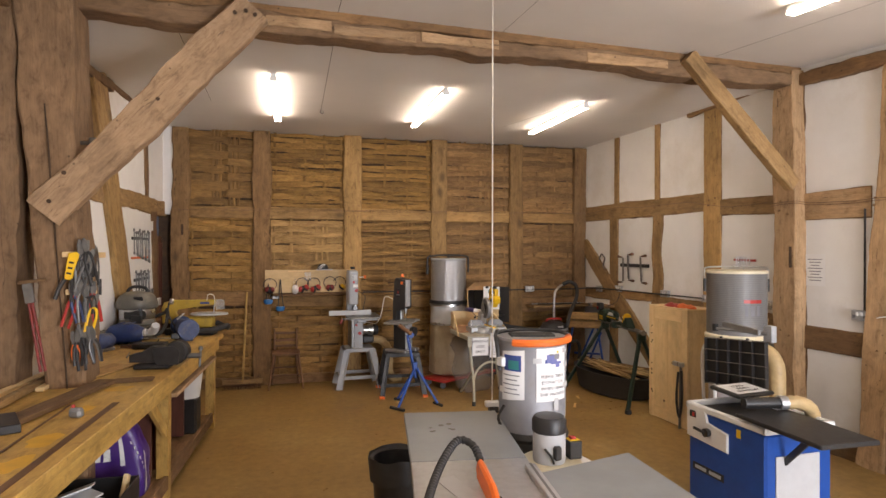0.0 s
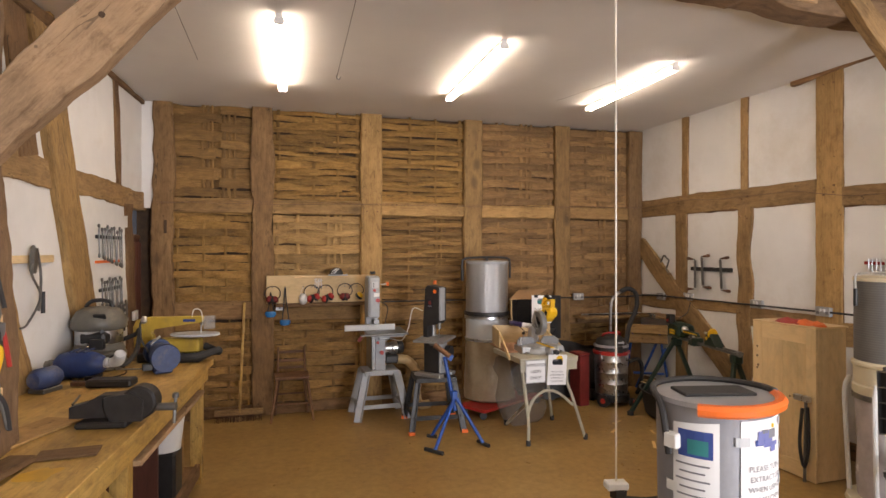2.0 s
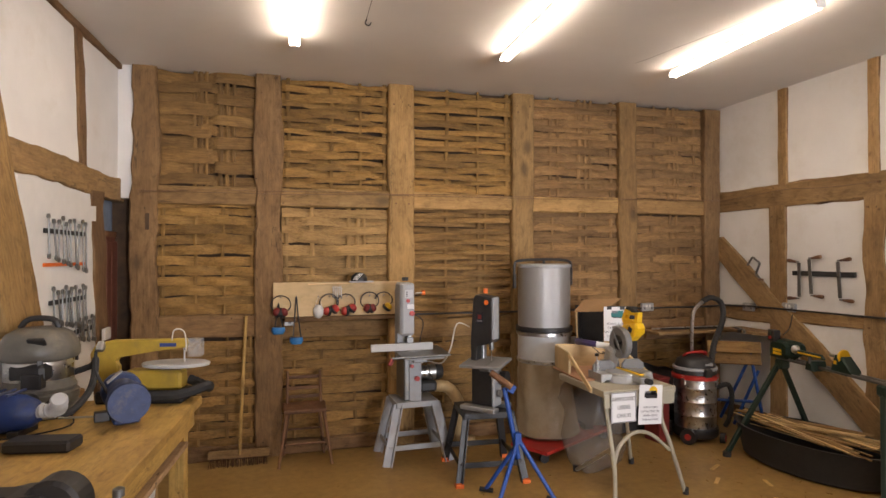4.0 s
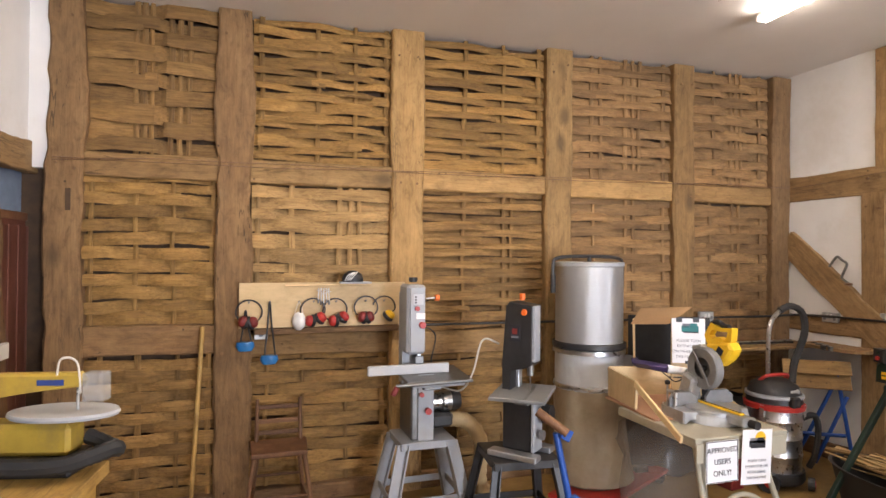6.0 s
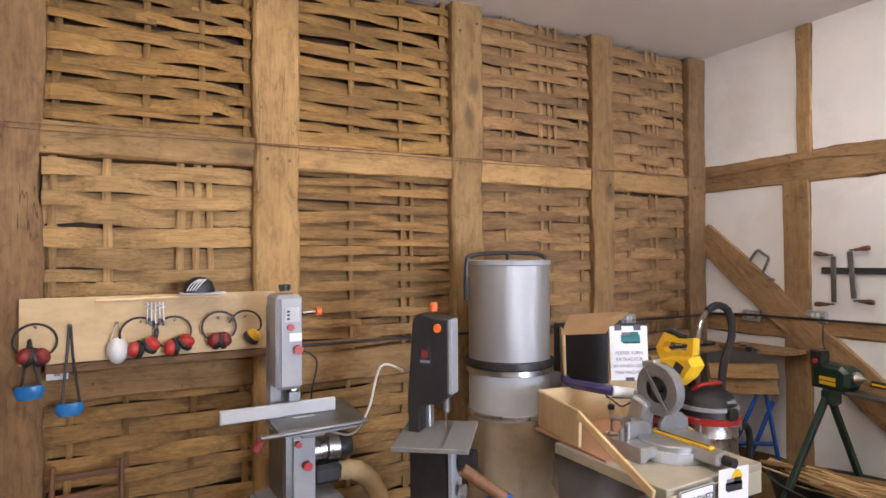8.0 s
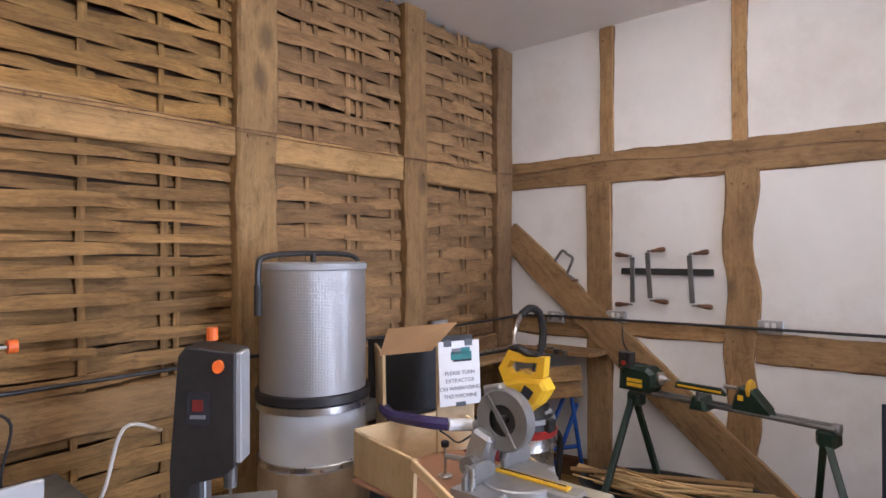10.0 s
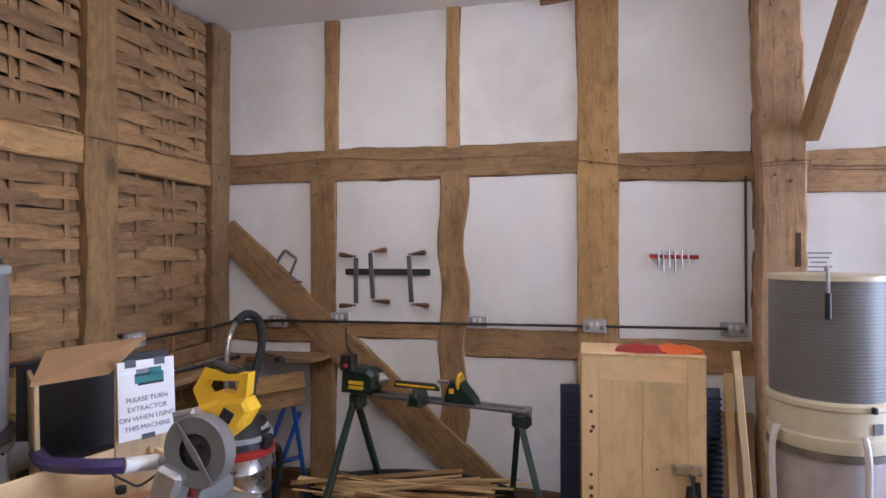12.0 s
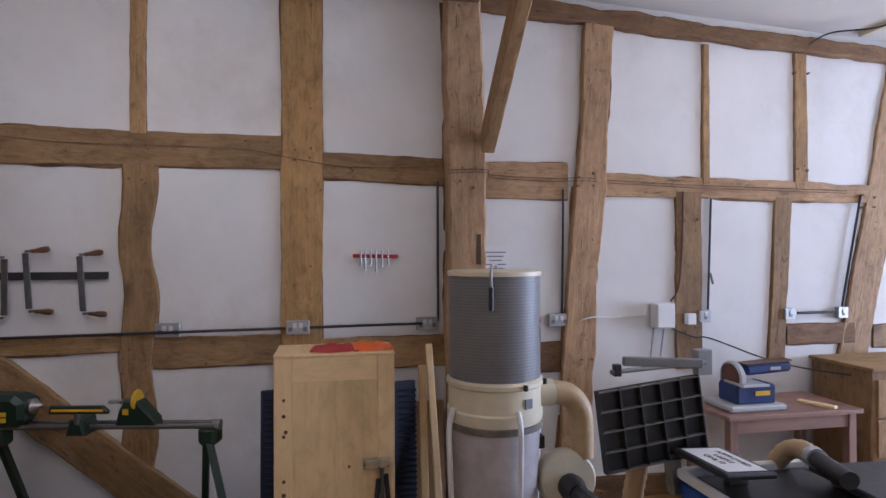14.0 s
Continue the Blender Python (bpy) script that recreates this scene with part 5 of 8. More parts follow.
def grey_bandsaw():
    t = thing("band_saw", pose(1.71, 8.36, 0, 0, 0, 1), "grey floor-standing band saw with white fence and red knobs", "band saw")
    splayed_stand(t, 0.38, 0.34, 0.53, 0.56, 0.42, GREYPAINT, 0.085)
    bx("lower_housing", (0.15, 0.3, 0.44), (-0.04, 0.02, 0.75), IRON, t, (0, 0, 0), 0.012)
    bx("lower_door", (0.11, 0.012, 0.44), (-0.015, -0.137, 0.75), GREYPAINT, t)
    bx("upper_housing", (0.13, 0.2, 0.46), (-0.085, -0.04, 1.335), GREYPAINT, t, (0, 0, 0), 0.016)
    bx("upper_door", (0.1, 0.012, 0.43), (-0.08, -0.146, 1.335), GREYPAINT, t, (0, 0, 0), 0.006)
    bx("spine", (0.1, 0.09, 0.62), (-0.1, 0.03, 1.2), GREYPAINT, t)
    bx("guide_post", (0.03, 0.03, 0.18), (-0.05, -0.07, 1.07), ALU, t)
    bx("blade_guide", (0.06, 0.06, 0.05), (-0.05, -0.07, 1.06), IRON, t)
    bx("table", (0.44, 0.4, 0.022), (0.04, -0.1, 0.955), IRON, t, (3, 0, 0))
    bx("table_rib", (0.36, 0.32, 0.03), (0.04, -0.1, 0.93), GREYPAINT, t, (3, 0, 0))
    bx("trunnion", (0.12, 0.2, 0.06), (0.02, -0.08, 0.9), IRON, t)
    bx("fence", (0.56, 0.025, 0.065), (-0.12, -0.09, 1.0), LIGHTGREY, t, (0, 0, 0), 0.005)
    bar("fence_rail", (-0.26, -0.3, 0.94), (0.22, -0.3, 0.945), 0.012, IRON, t)
    bx("rail_lever", (0.035, 0.025, 0.06), (-0.27, -0.31, 0.91), DEEPRED, t, (0, 30, 0), 0.008)
    knob("tension_knob", (-0.08, -0.03, 1.58), 0.026, BLACK, t, (0, 0, 1))
    bx("tension_cap", (0.06, 0.02, 0.025), (-0.08, -0.03, 1.6), BLACK, t)
    for x, z, r in ((-0.085, 1.41, 0.016), (-0.05, 1.3, 0.022), (-0.05, 0.84, 0.016), (-0.005, 0.73, 0.022)):
        knob("door_knob", (x, -0.152, z), r, RED, t)
    bar("guide_lever", (0.0, -0.08, 1.47), (0.06, -0.09, 1.475), 0.006, STEEL, t)
    knob("lever_ball", (0.06, -0.09, 1.475), 0.022, ORANGE, t, (1, 0, 0))
    bx("instruction_plate", (0.07, 0.003, 0.07), (-0.075, -0.153, 1.47), LIGHTGREY, t, (0, 0, 0), 0)
    for k in range(3):
        bx("plate_print", (0.012, 0.002, 0.01), (-0.095, -0.156, 1.45 + 0.018 * k), INK, t, (0, 0, 0), 0)
    bx("warning_label", (0.06, 0.003, 0.04), (-0.06, -0.153, 1.36), PAPER, t, (0, 0, 0), 0)
    turned("motor", [(0.0, 0), (0.055, 0), (0.06, 0.02), (0.06, 0.09), (0.07, 0.1), (0.07, 0.17), (0.0, 0.17)], STEEL, t, (0, 0, 0), pose(0.04, 0.0, 0.75, 0, 90, 0))
    turned("motor_cover", [(0.0, 0), (0.07, 0.0), (0.075, 0.03), (0.06, 0.07), (0.0, 0.075)], BLACK, t, (0, 0, 0), pose(0.2, 0.0, 0.75, 0, 90, 0))
    bx("motor_base", (0.16, 0.14, 0.1), (0.13, 0.0, 0.63), BLACK, t, (0, 0, 0), 0.02)
    cable("dust_hose", [(0.2, 0.0, 0.62), (0.32, -0.04, 0.6), (0.42, -0.05, 0.45), (0.43, 0.0, 0.2), (0.5, 0.08, 0.06), (0.62, 0.1, 0.055)], 0.052, KHAKI, t, "tan ribbed hose", 0.06, 6, 12)
    cable("power_lead", [(0.0, -0.05, 1.28), (0.1, 0.02, 1.2), (0.08, 0.05, 1.0), (0.14, 0.04, 0.84)], 0.005, RUBBER, t)
    return t


def black_bandsaw():
    t = thing("band_saw", pose(2.19, 7.84, 0, 0, 0, -6), "small black band saw with grey table on a black stand", "band saw")
    splayed_stand(t, 0.42, 0.4, 0.54, 0.54, 0.6, BLACK, 0.06, None, ORANGE)
    m = pose(0.0, -0.03, 0, 0, 0, -44) @ Matrix.Diagonal((0.8, 0.86, 1.0, 1.0))

    def b(name, size, at, mat, bev=0.006, label="", rot=(0, 0, 0)):
        return part(name, box(bmesh.new(), size, at, rot, bev), mat, t, label, m)

    for y in (-0.13, 0.13):
        b("mount_foot", (0.4, 0.1, 0.035), (0.02, y, 0.558), ALU)
    b("lower_housing", (0.24, 0.13, 0.33), (0.01, 0.0, 0.735), BLACK, 0.006)
    b("lower_edge", (0.03, 0.15, 0.33), (0.145, 0.0, 0.735), GREYPAINT)
    bm = slab(bmesh.new(), [(-0.11, 0.9), (-0.04, 0.9), (-0.04, 1.06), (0.1, 1.08), (0.14, 1.11), (0.14, 1.46), (-0.05, 1.48), (-0.08, 1.45), (-0.11, 1.1)], 0.16, pose(0, -0.08, 0), 0.005)
    part("upper_housing", bm, BLACK, t, "", m)
    b("upper_edge", (0.024, 0.095, 0.34), (0.152, -0.03, 1.29), GREYPAINT, 0.004)
    b("spine", (0.09, 0.06, 0.32), (-0.06, 0.05, 0.96), ALU)
    b("table", (0.42, 0.42, 0.022), (0.06, -0.06, 0.925), ALUDULL, 0.003, "", (3, 0, 12))
    b("table_slot", (0.02, 0.36, 0.003), (0.12, -0.06, 0.9365), IRON, 0, "", (3, 0, 12))
    b("trunnion", (0.12, 0.16, 0.06), (0.06, -0.02, 0.885), IRON)
    part("blade_guide", rod(bmesh.new(), (0.1, -0.02, 1.1), (0.1, -0.02, 1.03), 0.025), IRON, t, "", m)
    part("blade", box(bmesh.new(), (0.012, 0.002, 0.14), (0.1, -0.02, 1.0), (0, 0, 0), 0), STEEL, t, "", m)
    part("tension_knob", rod(bmesh.new(), (0.02, 0, 1.49), (0.02, 0, 1.53), 0.022), ORANGE, t, "orange knob", m)
    part("tracking_knob", rod(bmesh.new(), (0.08, -0.08, 1.42), (0.08, -0.1, 1.42), 0.02), ORANGE, t, "orange knob", m)
    b("badge", (0.09, 0.003, 0.1), (-0.0, -0.083, 1.29), INK, 0)
    b("badge_mark", (0.04, 0.003, 0.035), (-0.0, -0.086, 1.3), DEEPRED, 0)
    b("badge_line", (0.06, 0.003, 0.012), (-0.0, -0.086, 1.265), GREYINK, 0)
    part("motor", rod(bmesh.new(), (0.19, 0.02, 0.8), (0.26, 0.02, 0.8), 0.06), BLACK, t, "", m)
    part("drive_knob", rod(bmesh.new(), (0.19, -0.03, 0.68), (0.22, -0.03, 0.68), 0.03), ALU, t, "", m)
    cable("power_lead", [(-0.1, 0.08, 1.2), (-0.2, 0.12, 1.22), (-0.24, 0.2, 1.0), (-0.3, 0.3, 0.86), (-0.42, 0.42, 0.86), (-0.5, 0.5, 0.8)], 0.006, ROPE, t, "white power lead")
    return t


grey_bandsaw()
black_bandsaw()


def back_extractor():
    t = thing("dust_extractor", pose(2.965, 8.27, 0), "tall dust extractor with mesh filter drum, clear bag and red base", "dust extractor", "dust extractors")
    part("base_plate", box(bmesh.new(), (1.06, 0.4, 0.03), (0.16, -0.06, 0.1), (0, 0, 28)), RED, t, "scuffed red base plate")
    for x, y in ((-0.2, -0.4), (0.66, 0.04), (-0.32, -0.12), (0.5, 0.3)):
        part("castor", rod(bmesh.new(), (x, y - 0.015, 0.042), (x, y + 0.015, 0.042), 0.042), BLACK, t)
    bm = lathed(bmesh.new(), [(0.0, 0.12), (0.22, 0.122), (0.265, 0.15), (0.262, 0.22), (0.258, 0.32), (0.255, 0.42), (0.25, 0.52), (0.25, 0.62), (0.255, 0.7), (0.252, 0.76), (0.25, 0.82)], (0, 0, 0), 56)
    for q in bm.verts:
        if 0.121 < q.co.z < 0.8:
            a = math.atan2(q.co.y, q.co.x)
            low = 1 - (q.co.z - 0.12) / 0.7
            n = noise.noise((3 * math.cos(a), 3 * math.sin(a), q.co.z * 2.2)) * 0.05 + noise.noise((9 * math.cos(a), 9 * math.sin(a), q.co.z * 3)) * 0.022
            flare = 0.3 * low * low * max(0.0, math.cos(a + 0.5)) ** 3
            q.co.x *= 1 + n + flare
            q.co.y *= 1 + n + flare * 0.6
    part("collection_bag", bm, BAG, t, "dusty clear plastic bag", None, True)
    turned("collar", [(0.245, 0.8), (0.252, 0.81), (0.252, 0.83), (0.247, 0.84), (0.247, 1.06), (0.252, 1.075), (0.0, 1.075)], LIGHTGREY, t)
    turned("bag_strap", [(0.25, 0.815), (0.257, 0.82), (0.257, 0.84), (0.25, 0.845)], STEEL, t)
    bx("strap_latch", (0.012, 0.02, 0.06), (0.06, -0.255, 0.86), IRON, t)
    turned("filter_band", [(0.25, 1.06), (0.262, 1.065), (0.262, 1.095), (0.25, 1.1)], STEEL, t)
    turned("filter_seal", [(0.25, 1.1), (0.266, 1.105), (0.266, 1.14), (0.25, 1.145)], BLACK, t)
    turned("filter_drum", [(0.245, 1.14), (0.245, 1.69)], MESHFILTER, t, (0, 0, 0), None, "", 64)
    turned("top_rim", [(0.245, 1.69), (0.252, 1.695), (0.252, 1.72), (0.24, 1.725), (0.0, 1.725)], GREYPAINT, t)
    cable("crank_handle", [(-0.31, -0.02, 1.54), (-0.31, -0.02, 1.7), (-0.28, -0.02, 1.75), (-0.12, -0.01, 1.765), (0.12, 0.01, 1.765), (0.27, 0.02, 1.75), (0.3, 0.02, 1.7), (0.3, 0.02, 1.52)], 0.013, BLACK, t)
    bar("handle_grip", (-0.31, -0.02, 1.5), (-0.31, -0.02, 1.63), 0.018, RUBBER, t)
    bar("handle_hub", (0, 0, 1.72), (0, 0, 1.765), 0.014, BLACK, t)
    turned("inlet_pipe", [(0.0, 0), (0.06, 0), (0.06, 0.14), (0.0, 0.14)], LIGHTGREY, t, (0, 0, 0), pose(0.22, -0.04, 0.97, 0, 90, 0))
    turned("fan_case", [(0.0, -0.06), (0.17, -0.06), (0.19, -0.03), (0.19, 0.03), (0.17, 0.06), (0.0, 0.06)], BLACK, t, (0, 0, 0), pose(0.48, 0.05, 0.34, 90, 0, 0))
    bx("fan_foot", (0.1, 0.1, 0.12), (0.48, 0.05, 0.16), BLACK, t)
    return t


back_extractor()


# roller stand
t = thing("roller_stand", None, "blue folding roller stand with brown roller and splayed feet", "roller stand")
hub = Vector((2.22, 7.19, 0.46))
bar("column", (2.22, 7.19, 0.32), (2.13, 7.24, 0.83), 0.018, BLUE, t)
bar("front_leg", hub, (1.97, 7.01, 0.03), 0.016, BLUE, t)
bar("back_leg", hub, (2.46, 7.08, 0.03), 0.016, BLUE, t)
bar("third_leg", (2.2, 7.2, 0.4), (2.06, 7.43, 0.03), 0.016, BLUE, t)
bar("foot_bar", (1.9, 7.1, 0.02), (2.02, 6.93, 0.02), 0.018, BLACK, t)
bar("foot_bar", (2.44, 7.16, 0.02), (2.49, 7.0, 0.02), 0.018, BLACK, t)
bar("foot_bar", (2.02, 7.46, 0.02), (2.1, 7.4, 0.02), 0.018, BLACK, t)
bx("hub_clamp", (0.05, 0.05, 0.08), (2.21, 7.19, 0.47), BLUE, t)
bar("roller", (2.04, 7.28, 0.94), (2.17, 7.19, 0.84), 0.025, CHAIRWOOD, t, "worn brown roller")
bx("roller_bracket", (0.06, 0.04, 0.06), (2.17, 7.21, 0.83), BLUE, t, (0, 30, 0))


# mitre saw station
def picture(t, at, w, h, col, m):
    """A printed picture of a machine as plain blocks of ink."""
    x, z = at
    for dx, dz, sx, sz, mat in ((0, 0, 1, 0.55, col), (-0.2, 0.3, 0.5, 0.4, GREYINK), (0.2, 0.28, 0.45, 0.5, col), (0.05, -0.32, 0.9, 0.14, INK)):
        part("print", box(bmesh.new(), (w * sx, 0.0006, h * sz), (x + dx * w, -0.001, z + dz * h), (0, 0, 0), 0), mat, t, "", m)


def sheet_of_paper(name, w, h, m, t=None, label=""):
    ob = thing(name, m, label, "sign", "paper notices")
    part("sheet", box(bmesh.new(), (w, 0.0016, h), (0, 0.001, 0), (0, 0, 0), 0), PAPER, ob)
    return ob


def write(ob, lines, size, z0, step, mat=INK):
    for k, s in enumerate(lines):
        lettering(s, size, pose(0, -0.0012, z0 - k * step, 90, 0, 0), mat, ob)


def mitre_station():
    t = thing("saw_stand", None, "folding saw stand with pale top, tubular legs and plywood tray", "saw stand")
    X0, X1, Y0, Y1, Z = 2.8, 3.42, 6.98, 7.66, 0.815
    bx("top", (X1 - X0, Y1 - Y0, 0.05), ((X0 + X1) / 2, (Y0 + Y1) / 2, Z - 0.025), STANDPAINT, t)
    cable("leg", [(2.83, 7.02, 0.78), (2.85, 6.98, 0.5), (2.87, 6.955, 0.25), (2.87, 6.95, 0.0)], 0.016, STANDPAINT, t)
    cable("leg", [(3.36, 7.04, 0.78), (3.3, 7.0, 0.6), (3.36, 6.98, 0.4), (3.49, 6.965, 0.0)], 0.016, STANDPAINT, t)
    cable("leg", [(2.87, 6.98, 0.4), (2.9, 7.3, 0.2), (2.93, 7.6, 0.02)], 0.016, STANDPAINT, t)
    cable("leg", [(3.36, 7.62, 0.78), (3.42, 7.62, 0.4), (3.48, 7.64, 0.0)], 0.016, STANDPAINT, t)
    cable("leg_arch", [(2.87, 6.955, 0.3), (2.92, 6.96, 0.42), (3.05, 6.97, 0.5), (3.2, 6.98, 0.47), (3.36, 6.98, 0.34)], 0.014, STANDPAINT, t)
    for p in ((2.87, 6.95), (3.49, 6.965), (2.93, 7.62), (3.48, 7.64)):
        bar("rubber_foot", (*p, 0.0), (*p, 0.05), 0.022, RUBBER, t)
    # plywood tray: floor, side, back and black-lined hood
    plank("tray_floor", (3.1, 7.3, Z + 0.012), (3.14, 7.86, Z + 0.012), 0.58, 0.012, LIDRED, t, (0, 0, 1), "reddish hardboard tray floor")
    A, F = Vector((2.885, 7.9, 0)), Vector((2.665, 6.95, 0))
    su = (F - A).normalized()
    ang = math.degrees(math.atan2(su.y, su.x))
    part("tray_side", slab(bmesh.new(), [(0, 0.0), (0.44, 0.02), (0.45, 0.19), (0.0, 0.19)], 0.018, pose(A.x, A.y, Z + 0.012, 0, 0, ang)), PLY, t, "pale plywood tray side")
    plank("side_strip", Vector((2.785, 7.48, 1.0)), Vector((2.66, 6.93, 0.84)), 0.04, 0.016, PINE, t, (-1, 0.25, 0))
    plank("tray_back", (2.9, 7.9, Z + 0.105), (3.46, 7.78, Z + 0.105), 0.2, 0.016, PLY, t, (0.2, -1, 0))
    plank("side_strip", (3.42, 7.72, 0.98), (3.42, 7.3, 0.83), 0.04, 0.016, PINE, t, (-1, 0, 0))
    plank("hood_side", (3.25, 8.12, 0.84), (3.23, 8.11, 1.3), 0.3, 0.016, PLY, t, (-0.81, 0.59, 0))
    plank("hood_lining", (3.264, 8.11, 0.84), (3.246, 8.1, 1.29), 0.29, 0.006, BLACK, t, (0.81, -0.59, 0), "matt black hood lining")
    plank("hood_back", (3.5, 8.06, 0.84), (3.5, 8.06, 1.33), 0.56, 0.01, BLACK, t, (-0.59, -0.81, 0), "matt black hood lining")
    plank("hood_base", (3.24, 8.06, 0.95), (3.6, 7.82, 0.95), 0.34, 0.01, BLACK, t)
    bm = bmesh.new()
    quad_prism(bm, [(3.125, 7.985, 1.29), (3.33, 7.845, 1.3), (3.53, 7.85, 1.412), (3.285, 8.095, 1.383)],
               [(3.13, 7.99, 1.296), (3.335, 7.85, 1.306), (3.535, 7.855, 1.418), (3.29, 8.1, 1.389)])
    part("hood_flap", bm, CARD, t, "brown cardboard flap")
    return t


mitre_station()
SIGN_TURN = -26
s = sheet_of_paper("notice", 0.215, 0.3, pose(3.4, 7.73, 1.2, -4, 0, SIGN_TURN), None, "white paper notice taped up behind the mitre saw")
picture(s, (0.01, 0.08), 0.11, 0.07, TEAL, pose(0, 0, 0))
write(s, ("PLEASE TURN", "EXTRACTOR", "ON WHEN USING", "THIS MACHINE"), 0.026, 0.0, 0.036, GREYINK)
for x in (-0.06, 0.05):
    part("tape", box(bmesh.new(), (0.04, 0.002, 0.03), (x, -0.001, 0.14), (0, 0, 0), 0), BLACK, s)
part("tape", box(bmesh.new(), (0.05, 0.002, 0.02), (0.0, -0.001, -0.145), (0, 0, 0), 0), BLACK, s)
t = thing("notice_board", pose(3.41, 7.765, 0, 0, 0, SIGN_TURN), "plywood upright behind the paper notice on the saw tray", "board")
bx("upright", (0.2, 0.014, 0.52), (0.0, 0, 1.08), PLY, t)
s = sheet_of_paper("notice", 0.21, 0.22, pose(2.95, 6.955, 0.695, 0, 0, 0), None, "white paper notice with bold black words on the saw stand")
write(s, ("APPROVED", "USERS", "ONLY!"), 0.04, 0.06, 0.06, INK)
for x, z, sx, sz in ((0, 0.106, 0.2, 0.004), (0, -0.106, 0.2, 0.004), (-0.1, 0, 0.004, 0.21), (0.1, 0, 0.004, 0.21)):
    part("border", box(bmesh.new(), (sx, 0.0006, sz), (x, -0.0005, z), (0, 0, 0), 0), INK, s)
s = sheet_of_paper("notice", 0.2, 0.29, pose(3.175, 6.952, 0.7, 0, 3, 0), None, "white paper notice with a saw picture on the stand")
picture(s, (0, 0.07), 0.11, 0.06, INK, pose(0, 0, 0))
part("print", rod(bmesh.new(), (0.02, -0.0008, 0.1), (0.02, 0.0, 0.1), 0.035, None, 20), YELLOW, s)
write(s, ("PLEASE TURN", "EXTRACTOR ON", "WHEN USING", "THIS MACHINE"), 0.02, -0.02, 0.03, GREYINK)
t = thing("notice_rail", None, "grey steel valance of the saw stand holding notices", "rail")
bx("plate", (0.6, 0.008, 0.1), (3.1, 6.974, 0.74), STANDPAINT, t)


def mitre_saw():
    t = thing("mitre_saw", pose(3.13, 7.28, 0.8155), "yellow and grey mitre saw with round guard and fence", "mitre saw")
    for sx in (-1, 1):
        part("base_wing", slab(bmesh.new(), [(0, 0), (0.03, 0), (0.04, 0.03), (0.18, 0.03), (0.19, 0), (0.22, 0), (0.2, 0.062), (0.0, 0.07)], 0.2, pose(0.06 if sx > 0 else -0.2, -0.06, 0), 0.008), ALU, t)
    turned("turntable", [(0.0, 0.03), (0.15, 0.03), (0.152, 0.072), (0.145, 0.078), (0.0, 0.078)], ALU, t, (0.04, -0.02, 0))
    part("turntable_lip", lathed(bmesh.new(), [(0.13, 0.0), (0.16, 0.0), (0.16, 0.05), (0.13, 0.05)], (0.04, -0.02, 0), 30), LIGHTGREY, t)
    bx("mitre_arm", (0.09, 0.24, 0.055), (0.042, -0.17, 0.05), ALU, t, (0, 0, 0), 0.01)
    for sx in (-1, 1):
        part("fence", slab(bmesh.new(), [(0, 0), (0.2, 0), (0.2, 0.05), (0.15, 0.085), (0.03, 0.085), (0.0, 0.05)], 0.02, pose(0.075 if sx > 0 else -0.19, 0.07, 0.062)), ALUDULL, t)
    part("kerf_plate", box(bmesh.new(), (0.036, 0.32, 0.012), (0.042, -0.075, 0.083)), YELLOW, t, "yellow kerf plate")
    part("kerf_slot", box(bmesh.new(), (0.007, 0.29, 0.004), (0.042, -0.075, 0.0895), (0, 0, 0), 0), INK, t)
    bar("arm_knob", (0.042, -0.29, 0.05), (0.042, -0.34, 0.05), 0.022, BLACK, t)
    m = pose(0.042, 0.045, 0.288)
    part("blade_guard", lathed(bmesh.new(), [(0.062, -0.024), (0.118, -0.028), (0.125, -0.02), (0.125, 0.02), (0.118, 0.028), (0.062, 0.024)], (0, 0, 0), 36, pose(0, 0, 0, 0, 90, 0)), ALUDULL, t, "dull grey cast guard", m, True)
    part("blade", rod(bmesh.new(), (-0.002, 0, 0), (0.002, 0, 0), 0.11, None, 36), BLADE, t, "", m)
    part("blade_washer", rod(bmesh.new(), (-0.03, 0, 0), (0.0, 0, 0), 0.018), BLACK, t, "", m)
    part("guard_arm", slab(bmesh.new(), [(-0.007, -0.118), (0.007, -0.118), (0.012, 0.0), (0.007, 0.118), (-0.007, 0.118), (-0.012, 0.0)], 0.006, pose(-0.03, 0.0, 0.0, 0, 0, 90) @ pose(0, 0, 0, 0, 35, 0)), ALUDULL, t, "", m)
    part("upper_guard", slab(bmesh.new(), [(-0.02, 0.1), (0.09, 0.06), (0.1, 0.12), (0.02, 0.14)], 0.05, pose(0.03, 0, 0, 0, 0, 90), 0.01), ALU, t, "", m)
    # handle: a broad ring with its motor case below, in the plane of the blade
    W = Vector((3.13, 7.28, 0.815))

    def yz(pts):
        return [(y - W.y, z - W.z) for y, z in pts]

    outer = yz([(7.345, 1.37), (7.262, 1.348), (7.178, 1.356), (7.185, 1.28), (7.215, 1.245), (7.29, 1.25), (7.365, 1.225), (7.395, 1.29)])
    inner = yz([(7.335, 1.328), (7.27, 1.326), (7.212, 1.33), (7.218, 1.3), (7.235, 1.28), (7.285, 1.292), (7.335, 1.275), (7.355, 1.295)])
    bm = bmesh.new()
    rows = [[bm.verts.new((x, y, z)) for y, z in ring] for x, ring in ((0.1, inner), (0.085, outer), (0.085, outer), (0.1, inner))]
    for k, x in enumerate((0.098, 0.098, 0.142, 0.142)):
        for q in rows[k]:
            q.co.x = x
    for k in range(4):
        R0, R1 = rows[k], rows[(k + 1) % 4]
        for i in range(8):
            bm.faces.new((R0[i], R0[(i + 1) % 8], R1[(i + 1) % 8], R1[i]))
